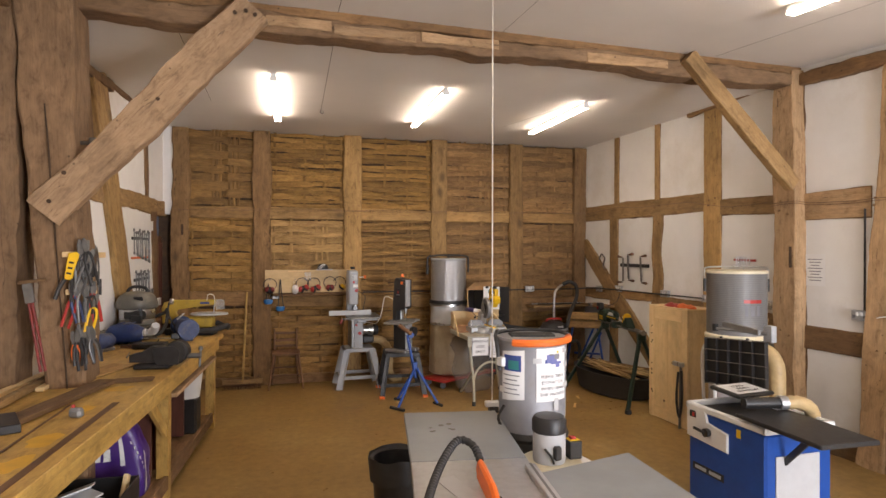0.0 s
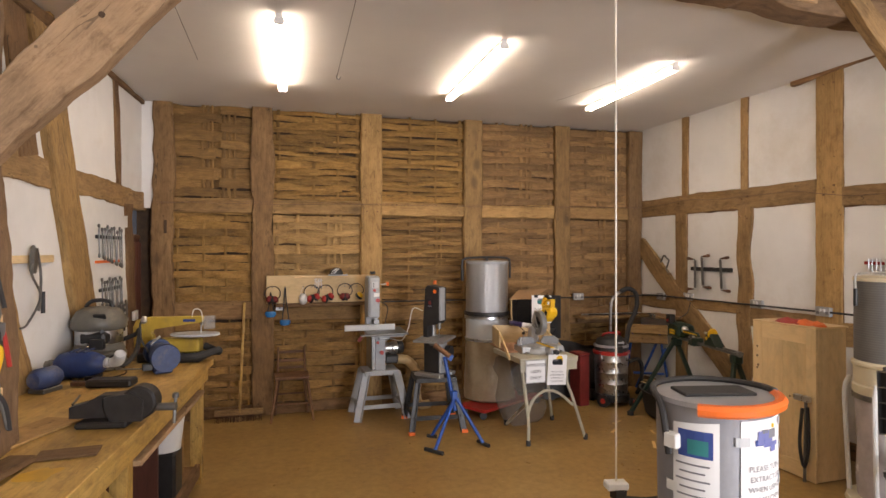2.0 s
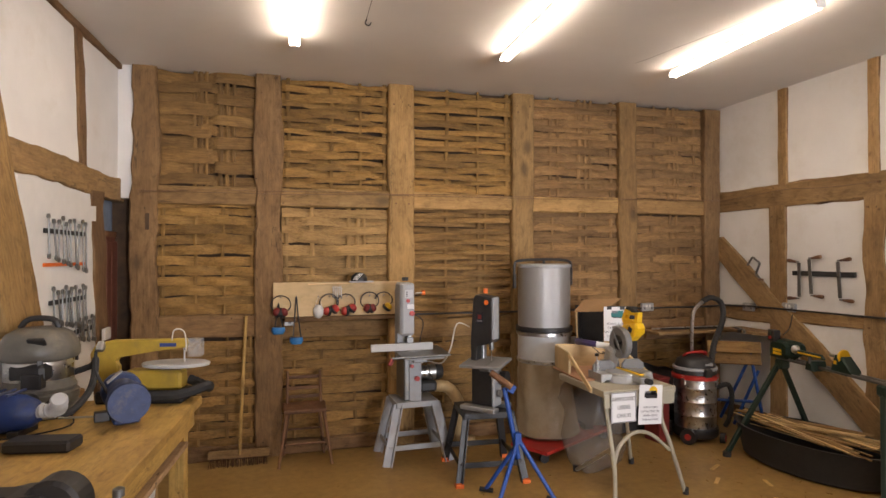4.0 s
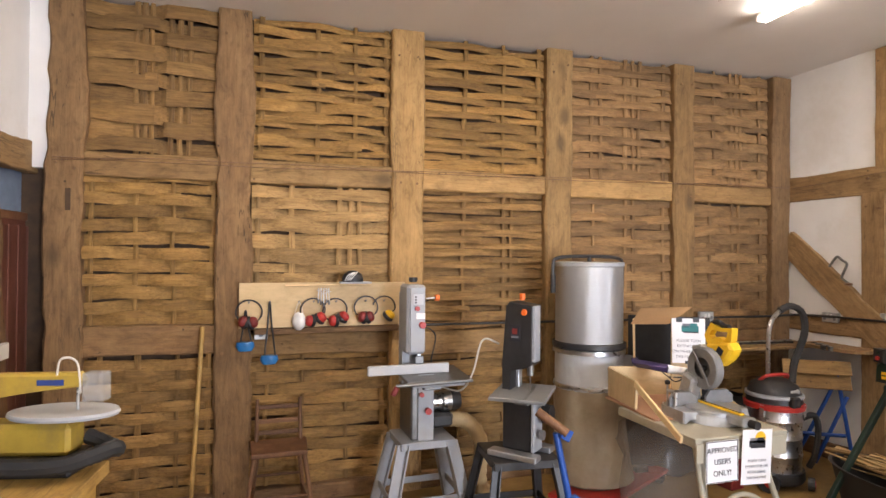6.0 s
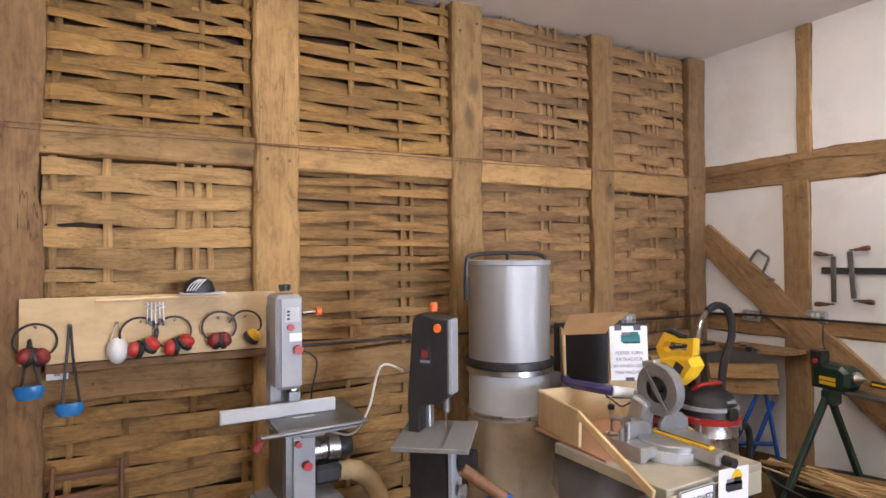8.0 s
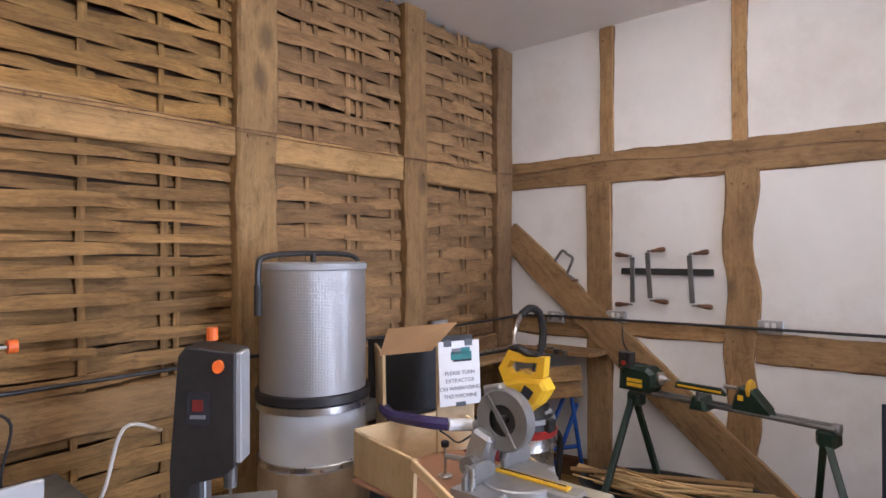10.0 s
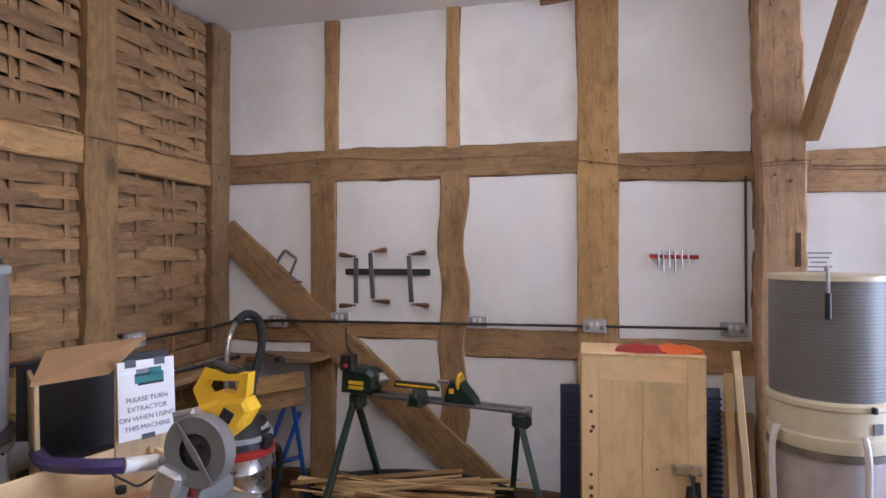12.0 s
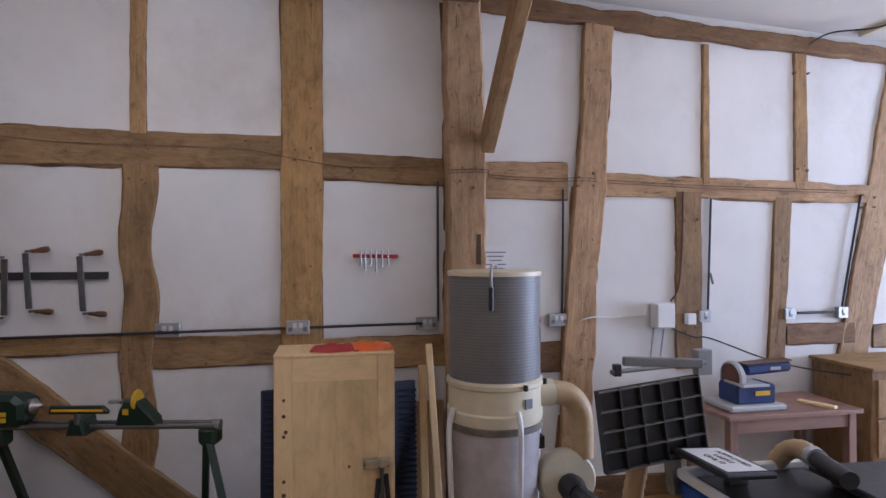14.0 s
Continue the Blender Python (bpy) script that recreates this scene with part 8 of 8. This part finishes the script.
def planer():
    t = thing("planer_thicknesser", LOWER, "blue and white planer thicknesser with black tables, one raised", "planer")
    x0, x1, y0, y1, h = 3.56, 4.11, 3.44, 4.14, 0.725
    bx("body", (x1 - x0, y1 - y0, h - 0.03), ((x0 + x1) / 2, (y0 + y1) / 2, (h - 0.03) / 2 + 0.0), BLUE, t, (0, 0, 0), 0.015)
    for a, b in (((x0, y0), (x1, y0)), ((x0, y1), (x1, y1)), ((x0, y0), (x0, y1)), ((x1, y0), (x1, y1))):
        dx, dy = abs(b[0] - a[0]) + 0.035, abs(b[1] - a[1]) + 0.035
        bx("top_rim", (dx, dy, 0.05), ((a[0] + b[0]) / 2, (a[1] + b[1]) / 2, h), WHITE, t, (0, 0, 0), 0.012)
    bx("bed", (0.46, 0.58, 0.02), ((x0 + x1) / 2, (y0 + y1) / 2, h - 0.015), BLACK, t)
    part("control_panel", slab(bmesh.new(), [(0.0, 0.49), (0.4, 0.47), (0.4, 0.61), (0.2, 0.63), (0.18, 0.74), (0.0, 0.74)], 0.02, pose(x0 - 0.02, y1 + 0.0, 0, 0, 0, -90), 0.008), WHITE, t, "white control panel")
    bx("switch", (0.012, 0.06, 0.05), (x0 - 0.022, 4.07, 0.67), BLACK, t)
    bx("start_button", (0.008, 0.02, 0.03), (x0 - 0.03, 4.083, 0.67), GREEN, t)
    bx("stop_button", (0.008, 0.02, 0.03), (x0 - 0.03, 4.057, 0.67), RED, t)
    bar("crank_boss", (x0 - 0.02, 3.92, 0.57), (x0 - 0.05, 3.92, 0.57), 0.032, BLACK, t)
    bar("crank", (x0 - 0.05, 3.92, 0.57), (x0 - 0.055, 4.02, 0.58), 0.011, BLACK, t)
    bx("yellow_label", (0.004, 0.035, 0.06), (x0 - 0.002, 3.66, 0.64), YELLOW, t, (0, 0, 0), 0)
    bx("name_plate", (0.004, 0.3, 0.055), (x0 - 0.002, 3.94, 0.27), BLACK, t, (0, 0, 0), 0)
    for k in range(2):
        bx("name_bar", (0.003, 0.11, 0.025), (x0 - 0.005, 4.01 - 0.14 * k, 0.27), LIGHTGREY, t, (0, 0, 0), 0)
    bx("end_door", (0.36, 0.012, 0.5), ((x0 + x1) / 2 - 0.02, y0 - 0.006, 0.3), LIGHTGREY, t)
    part("infeed_table", box(bmesh.new(), (0.41, 0.66, 0.03), (3.69, 3.29, 0.785), (0, 0, -4), 0.006), BLACK, t, "black ribbed table")
    bx("table_bracket", (0.2, 0.1, 0.05), (3.75, 3.5, 0.75), IRON, t)
    plank("table_strut", (3.7, 3.44, 0.5), (3.66, 3.2, 0.76), 0.04, 0.02, BLACK, t, (-1, 0, 0))
    # raised outfeed table showing its ribbed underside
    gm = aim((4.1, 4.26, 0.79), (4.13, 4.26, 1.2), (-1, -0.1, 0)) @ pose(0, 0, 0, 0, -5, 0)
    part("raised_table", box(bmesh.new(), (0.57, 0.012, 0.4), (0, 0.02, 0.195)), BLACK, t, "raised black table", gm)
    for k in range(6):
        part("rib", box(bmesh.new(), (0.008, 0.03, 0.4), (-0.281 + 0.1124 * k, 0.0, 0.195), (0, 0, 0), 0.001), BLACK, t, "", gm)
    for k in range(5):
        part("rib", box(bmesh.new(), (0.57, 0.03, 0.006), (0, -0.001, 0.0 + 0.097 * k), (0, 0, 0), 0.001), DUSTYGREY, t, "", gm)
    part("hinge_arm", box(bmesh.new(), (0.06, 0.06, 0.2), (0.1, 0.03, -0.08)), IRON, t, "", gm)
    bar("fence_bar", (4.1, 4.5, 1.25), (4.14, 3.98, 1.27), 0.012, ALUDULL, t)
    part("fence", box(bmesh.new(), (0.03, 0.4, 0.045), (4.12, 4.22, 1.285), (3, 0, -4)), ALUDULL, t)
    bx("fence_clamp", (0.035, 0.035, 0.06), (4.1, 4.47, 1.26), BLACK, t)
    bx("fence_bracket", (0.05, 0.08, 0.13), (4.16, 3.98, 1.27), GREYPAINT, t)
    # chip chute and hose over the cutter
    part("guard_plate", box(bmesh.new(), (0.36, 0.27, 0.03), (0, 0, 0), (0, 0, 0), 0.01), BLACK, t, "black guard plate", PLATE)
    bx("guard_arm", (0.05, 0.1, 0.1), (3.96, 3.95, 0.77), IRON, t)
    bar("chip_chute", (3.62, 3.68, 0.845), (3.87, 3.61, 0.85), 0.04, BLACK, t)
    bar("hose_clip", (3.85, 3.615, 0.85), (3.9, 3.6, 0.85), 0.05, ALU, t)
    cable("chip_hose", [(3.89, 3.605, 0.85), (4.0, 3.58, 0.845), (4.1, 3.58, 0.78), (4.17, 3.62, 0.6), (4.18, 3.66, 0.3), (4.22, 3.75, 0.06), (4.3, 3.95, 0.06)], 0.047, KHAKI, t, "tan ribbed hose", 0.05, 6, 14)
    cable("chip_hose", [(4.22, 4.28, 0.8), (4.27, 4.3, 0.55), (4.25, 4.34, 0.3), (4.28, 4.3, 0.07), (4.3, 3.9, 0.06)], 0.05, KHAKI, t, "tan ribbed hose", 0.05, 6, 14)
    return t


planer()
s = sheet_of_paper("notice", 0.3, 0.21, LOWER @ PLATE @ pose(0, 0, 0.0175, -90, 0, 0), None, "white paper notice with bold words on the planer guard")
write(s, ("APPROVED", "USERS", "ONLY!"), 0.042, 0.055, 0.052, INK)


# ---- table saw in the foreground ----
def table_saw():
    t = thing("table_saw", None, "table saw with grey steel tables and orange blade guard", "table saw")

    def deck(name, pts, z, th, mat, label=""):
        bm = bmesh.new()
        quad_prism(bm, [(x, y, z - th) for x, y in pts], [(x, y, z) for x, y in pts])
        bmesh.ops.bevel(bm, geom=list(bm.edges), offset=0.004, segments=1, affect="EDGES")
        return part(name, bm, mat, t, label)

    deck("outfeed_table", [(1.33, 3.965), (1.885, 3.86), (1.725, 3.06), (1.178, 3.16)], 0.85, 0.03, GREYTOP, "dull grey steel outfeed table")
    deck("saw_table", [(1.176, 3.155), (1.722, 3.055), (1.55, 2.2), (1.0, 2.3)], 0.852, 0.035, ALU)
    deck("side_table", [(1.69, 2.87), (2.235, 2.985), (2.17, 2.2), (1.575, 2.22)], 0.85, 0.03, GREYTOP)
    plank("fence_rail", (1.675, 2.92, 0.878), (1.55, 2.22, 0.878), 0.05, 0.045, ALU, t)
    plank("fence_slot", (1.675, 2.92, 0.8795), (1.55, 2.22, 0.8795), 0.012, 0.002, IRON, t)
    bx("cabinet", (0.46, 0.5, 0.7), (1.4, 2.6, 0.467), BLUEDARK, t, (0, 0, 10), 0.01)
    bx("plinth", (0.5, 0.54, 0.117), (1.4, 2.6, 0.0585), BLACK, t, (0, 0, 10))
    for p in ((1.38, 3.9), (1.83, 3.8), (2.12, 2.9), (2.1, 2.3)):
        bar("leg", (*p, 0), (*p, 0.83), 0.018, GREYPAINT, t)
    bx("insert_plate", (0.09, 0.34, 0.004), (1.3, 2.76, 0.855), LIGHTGREY, t, (0, 0, 10), 0.001)
    part("blade_guard", slab(bmesh.new(), [(-0.3, 0.0), (0.16, 0.0), (0.18, 0.05), (0.15, 0.09), (-0.1, 0.09), (-0.24, 0.05)], 0.03, pose(1.39, 2.68, 0.865, 0, 0, 80), 0.01), ORANGE, t, "orange blade guard")
    part("riving_knife", slab(bmesh.new(), [(-0.26, -0.02), (-0.1, -0.02), (-0.1, 0.06), (-0.2, 0.06)], 0.006, pose(1.385, 2.62, 0.87, 0, 0, 80), 0.001), BLACK, t)
    cable("guard_hose", [(1.405, 2.84, 0.945), (1.4, 2.92, 0.985), (1.345, 2.96, 1.0), (1.25, 2.86, 0.965), (1.15, 2.7, 0.915), (1.07, 2.52, 0.88), (0.99, 2.36, 0.78)], 0.0165, BLACK, t, "black ribbed hose", 0.12, 6, 12)
    # soot marks on the outfeed table
    rnd = random.Random(4)
    for k in range(9):
        x, y = 1.42 + rnd.uniform(-0.05, 0.12), 3.62 + rnd.uniform(-0.06, 0.08)
        part("stain", rod(bmesh.new(), (x, y, 0.8502), (x, y, 0.8508), rnd.uniform(0.006, 0.018), None, 9), DUSTYGREY, t)


table_saw()


# drum extractor behind the table saw
OVAL = 0.92   # the drum is very slightly oval, flatter from front to back


def drum_extractor():
    t = thing("drum_extractor", pose(2.04, 3.66, 0), "tin drum dust extractor with taped notices and orange rim", "drum extractor")
    turned("stand_drum", [(0.0, 0.0), (0.2, 0.0), (0.21, 0.02), (0.21, 0.7), (0.0, 0.7)], LIGHTGREY, t, (0, 0, 0), None, "", 40, 1.0, OVAL)
    turned("lower_ring", [(0.197, 0.69), (0.214, 0.7), (0.218, 0.73), (0.21, 0.75), (0.218, 0.77), (0.21, 0.79), (0.197, 0.8)], BLACK, t, (0, 0, 0), None, "", 40, 1.0, OVAL)
    turned("drum", [(0.197, 0.78), (0.199, 0.95), (0.202, 1.15), (0.204, 1.31), (0.209, 1.32), (0.204, 1.335), (0.0, 1.335)], TIN, t, (0, 0, 0), None, "pale tin drum", 48, 1.0, OVAL)
    a0, a1 = radians(-175), radians(-20)
    ring = [(0.215 * math.cos(a0 + (a1 - a0) * k / 10), 0.215 * OVAL * math.sin(a0 + (a1 - a0) * k / 10), 1.315 + 0.012 * k / 10) for k in range(11)]
    cable("orange_rim", ring[2:], 0.022, ORANGE, t, "orange plastic edging", 0, 3)
    cable("rim_hose", [(0.215 * math.cos(a), 0.215 * OVAL * math.sin(a), 1.343) for a in [radians(d) for d in (-20, 5, 40, 75, 110, 135)]] + [(-0.21, 0.06, 1.34), (-0.225, 0.0, 1.3), (-0.22, -0.03, 1.15)], 0.012, BLACK, t, "black rim tube", 0, 5)
    bx("lid", (0.26, 0.12, 0.012), (0.0, 0.01, 1.34), RUBBER, t, (0, 0, -14), 0.006)
    bx("side_box", (0.03, 0.05, 0.05), (-0.215, -0.04, 1.2), WHITE, t, (0, 0, 15))
    cable("lead", [(-0.2, -0.05, 0.95), (-0.24, -0.06, 0.88), (-0.21, -0.1, 0.8), (-0.2, -0.14, 0.76)], 0.008, RUBBER, t)
    bx("lower_box", (0.42, 0.3, 0.74), (-0.08, -0.4, 0.37), WHITE, t, (0, 0, 8), 0.02)
    turned("motor_plate", [(0.0, 0.0), (0.15, 0.0), (0.155, 0.012), (0.15, 0.024), (0.0, 0.024)], CREAM, t, (-0.1, -0.44, 0.74))
    turned("motor", [(0.0, 0.0), (0.08, 0.0), (0.083, 0.01), (0.083, 0.16), (0.0, 0.16)], LIGHTGREY, t, (-0.12, -0.45, 0.764))
    turned("motor_cap", [(0.084, 0.0), (0.088, 0.005), (0.088, 0.06), (0.075, 0.08), (0.0, 0.085)], BLACK, t, (-0.12, -0.45, 0.915))
    cable("motor_lead", [(-0.18, -0.52, 0.85), (-0.16, -0.55, 0.82), (-0.14, -0.54, 0.78)], 0.006, RUBBER, t)
    bx("motor_switch", (0.04, 0.03, 0.07), (-0.12, -0.54, 0.83), BLACK, t, (0, 0, 0), 0.008)
    bx("switch_gear", (0.07, 0.08, 0.09), (0.02, -0.44, 0.81), BLACK, t)
    bx("warning_label", (0.06, 0.05, 0.004), (0.02, -0.44, 0.857), YELLOW, t, (0, 0, 0), 0.001)
    bx("stop_button", (0.03, 0.03, 0.015), (0.02, -0.44, 0.866), RED, t)
    return t


drum_extractor()


def on_oval(x, z, turn, lift=0.0):
    """A place on the drum: x metres along its face from the direction turn."""
    r = 0.2065 + lift
    a = x / r + radians(turn)
    return Vector((r * math.sin(a), -r * OVAL * math.cos(a) - lift, z))


def curved_notice(turn, z, w, h, label, tilt=0.0):
    """A sheet of paper wrapped on the drum; turn is the direction it faces."""
    ob = thing("notice", pose(2.04, 3.66, z), label, "sign", "paper notices")
    bm = bmesh.new()
    n = 10
    rows = [[bm.verts.new(on_oval((k / n - 0.5) * w, zz + tilt * (k / n - 0.5) * w, turn)) for k in range(n + 1)] for zz in (-h / 2, h / 2)]
    for k in range(n):
        bm.faces.new((rows[0][k], rows[0][k + 1], rows[1][k + 1], rows[1][k]))
    part("sheet", bm, PAPER, ob)
    return ob


def curved_part(ob, turn, name, x, z, w, h, mat, lift=0.001):
    bm = bmesh.new()
    n = 4
    rows = [[bm.verts.new(on_oval(x + (k / n - 0.5) * w, z + zz, turn, lift)) for k in range(n + 1)] for zz in (-h / 2, h / 2)]
    for k in range(n):
        bm.faces.new((rows[0][k], rows[0][k + 1], rows[1][k + 1], rows[1][k]))
    part(name, bm, mat, ob)


def curved_text(ob, turn, txt, size, z, mat):
    lt = lettering(txt, size, pose(0, 0, 0), mat, ob, "lettering", 0.0)
    for q in lt.data.vertices:
        q.co = on_oval(q.co.x, q.co.y + z, turn, 0.0017)


LILAC = paint("lilac_blue_print", (0.16, 0.18, 0.42), 0.6)
n1 = curved_notice(12, 1.14, 0.21, 0.3, "white paper notice taped round the tin drum", 0.02)
for dx, dz, w, h, mat in ((-0.01, 0.09, 0.07, 0.045, LILAC), (0.025, 0.1, 0.04, 0.03, GREYINK), (-0.03, 0.075, 0.05, 0.02, NAVYPRINT), (0.02, 0.065, 0.08, 0.014, LILAC), (0.03, 0.05, 0.03, 0.02, LILAC), (-0.015, 0.11, 0.03, 0.012, GREYINK), (0.03, 0.125, 0.015, 0.012, YELLOW)):
    curved_part(n1, 12, "print", dx, dz, w, h, mat, 0.001 + 0.0002 * (dx + 0.03) * 100 * 0.2)
for k, txt in enumerate(("PLEASE TURN", "EXTRACTOR", "WHEN USING", "THIS MACHINE")):
    curved_text(n1, 12, txt, 0.026, -0.01 - 0.034 * k, GREYINK)
for x, z, w, h in ((0.115, 0.05, 0.05, 0.03), (0.115, -0.07, 0.06, 0.03), (-0.1, 0.08, 0.05, 0.03), (0.02, -0.17, 0.035, 0.07), (0.1, 0.13, 0.05, 0.025)):
    curved_part(n1, 12, "tape", x, z, w, h, LIGHTGREY, 0.0015)
n2 = curved_notice(-58, 1.13, 0.16, 0.28, "white paper notice with a photograph taped on the drum", 0.1)
curved_part(n2, -58, "print", 0.0, 0.07, 0.12, 0.09, NAVYPRINT)
curved_part(n2, -58, "print", 0.01, 0.06, 0.07, 0.05, TEAL, 0.0015)
for k in range(5):
    curved_part(n2, -58, "text_line", -0.01, 0.0 - 0.026 * k, 0.12 - 0.03 * (k % 2), 0.006, GREYINK)
for x, z in ((-0.09, 0.08), (-0.09, -0.09)):
    curved_part(n2, -58, "tape", x, z, 0.05, 0.035, WHITE, 0.0015)

t = thing("waste_bin", pose(1.25, 3.8, 0) @ Matrix.Diagonal((0.86, 0.86, 1.06, 1.0)), "black plastic waste bin beside the table saw", "bin")
turned("bin", [(0.0, 0), (0.12, 0), (0.165, 0.58), (0.175, 0.6), (0.175, 0.62), (0.155, 0.61), (0.115, 0.03), (0.0, 0.03)], BLACK, t)
bm = lathed(bmesh.new(), [(0.15, 0.5), (0.172, 0.6), (0.185, 0.63), (0.186, 0.6), (0.18, 0.5)], (0, 0, 0), 26)
for q in bm.verts:
    q.co += Vector(noise.noise_vector(q.co * 14)) * 0.014
part("liner", bm, BLACK, t, "crumpled black bin liner", None, True)

# ---- small table with disc sander, and a cabinet ----
t = thing("side_table", None, "low pinkish wooden table against the wall", "table")
plank("top", (5.12, 3.3, 0.7), (5.12, 2.28, 0.7), 0.52, 0.03, REDTABLE, t)
for x in (4.92, 5.34):
    for y in (2.34, 3.24):
        plank("leg", (x, y + 0.03, 0), (x, y + 0.03, 0.67), 0.06, 0.06, REDTABLE, t, (0, 1, 0))
plank("apron", (4.9, 3.24, 0.62), (4.9, 2.34, 0.62), 0.09, 0.02, REDTABLE, t, FR)
t = thing("disc_sander", pose(5.08, 3.02, 0.7015), "blue disc and belt sander with reddish abrasive disc", "sander")
bx("base", (0.3, 0.42, 0.04), (0, 0, 0.02), LIGHTGREY, t, (0, 0, 0), 0.01)
bx("housing", (0.2, 0.3, 0.13), (0, -0.02, 0.1), DEEPBLUE, t, (0, 0, 0), 0.015)
turned("disc", [(0.0, 0), (0.095, 0), (0.1, 0.01), (0.095, 0.02), (0.0, 0.02)], REDWOOD, t, (0, 0, 0), pose(0, 0.1, 0.2, 90, 0, 0))
turned("disc_guard", [(0.1, -0.01), (0.112, 0.0), (0.112, 0.03), (0.1, 0.04)], LIGHTGREY, t, (0, 0, 0), pose(0, 0.1, 0.2, 90, 0, 0))
bx("belt_arm", (0.11, 0.36, 0.07), (0, -0.16, 0.26), DEEPBLUE, t, (-3, 0, 0), 0.02)
bx("belt", (0.1, 0.36, 0.01), (0, -0.16, 0.3), DARKWOOD, t, (-3, 0, 0), 0.003)
bx("work_table", (0.2, 0.2, 0.015), (-0.05, 0.02, 0.17), LIGHTGREY, t)
bx("label", (0.004, 0.11, 0.03), (-0.103, -0.06, 0.11), YELLOW, t, (0, 0, 0), 0)
bx("badge", (0.004, 0.08, 0.02), (-0.057, -0.2, 0.262), LIGHTGREY, t, (0, 0, 0), 0)
t = thing("offcut", pose(5.0, 2.52, 0.7015, 0, 0, 24), "small pale pine offcut on the side table", "offcut")
plank("block", (-0.12, 0, 0.02), (0.12, 0, 0.02), 0.05, 0.02, PINE, t)
t = thing("wooden_cabinet", None, "plain brown wooden drawer cabinet by the wall post", "cabinet")
bx("body", (0.5, 0.8, 0.94), (5.15, 1.78, 0.47), OAK, t, (0, 0, 0), 0.008)
plank("top", (5.14, 2.2, 0.965), (5.14, 1.36, 0.965), 0.54, 0.025, OAK_PALE, t)
for z in (0.2, 0.5, 0.77):
    bx("drawer_front", (0.02, 0.72, 0.26), (4.895, 1.78, z - 0.02), OAK, t)
    bar("knob", (4.885, 1.78, z), (4.86, 1.78, z), 0.018, DARKWOOD, t)

# unlit strip of trunking on the front bay ceiling
t = thing("trunking", None, "cream plastic trunking and black flex on the ceiling", "trunking")
zc = ceil_z(5.0, 1.75)
bx("cover", (0.5, 0.05, 0.03), (5.1, 1.76, zc - 0.015), CREAM, t)
cable("flex", [(4.9, 1.75, zc - 0.03), (5.1, 1.9, zc - 0.06), (5.3, 2.1, zc - 0.04), (5.39, 2.25, 3.3)], 0.006, RUBBER, t)

# floor litter
rnd = random.Random(17)
bm = bmesh.new()
for k in range(110):
    x, y = rnd.uniform(-0.1, 5.0), rnd.uniform(3.0, 8.6)
    if rnd.random() < 0.45:
        x, y = rnd.uniform(3.4, 4.6), rnd.uniform(6.0, 7.9)
    L, a, w = rnd.uniform(0.008, 0.045), rnd.uniform(0, 3.14), rnd.uniform(0.003, 0.01)
    d, n = Vector((math.cos(a), math.sin(a), 0)) * L / 2, Vector((-math.sin(a), math.cos(a), 0)) * w / 2
    c = Vector((x, y, 0.0))
    quad_prism(bm, [c - d - n, c + d - n, c + d + n, c - d + n], [c - d - n + Vector((0, 0, 0.003)), c + d - n + Vector((0, 0, 0.005)), c + d + n + Vector((0, 0, 0.005)), c - d + n + Vector((0, 0, 0.003))])
tagged(part("wood_shavings", bm, OAK_PALE), "small wood chips and shavings scattered over the floor", "shavings", "", "stuff")
for x, y, a, L in ((4.02, 6.62, 58, 0.2), (3.9, 7.1, 40, 0.14), (4.25, 6.95, 70, 0.12), (4.1, 7.35, 30, 0.16)):
    t = thing("wood_offcut", pose(x, y, 0, 0, 0, a), "pale split oak offcut lying on the floor", "offcut", "floor offcuts")
    plank("stick", (-L / 2, 0, 0.008), (L / 2, 0, 0.008), 0.03, 0.008, LATHE_OFF, t)
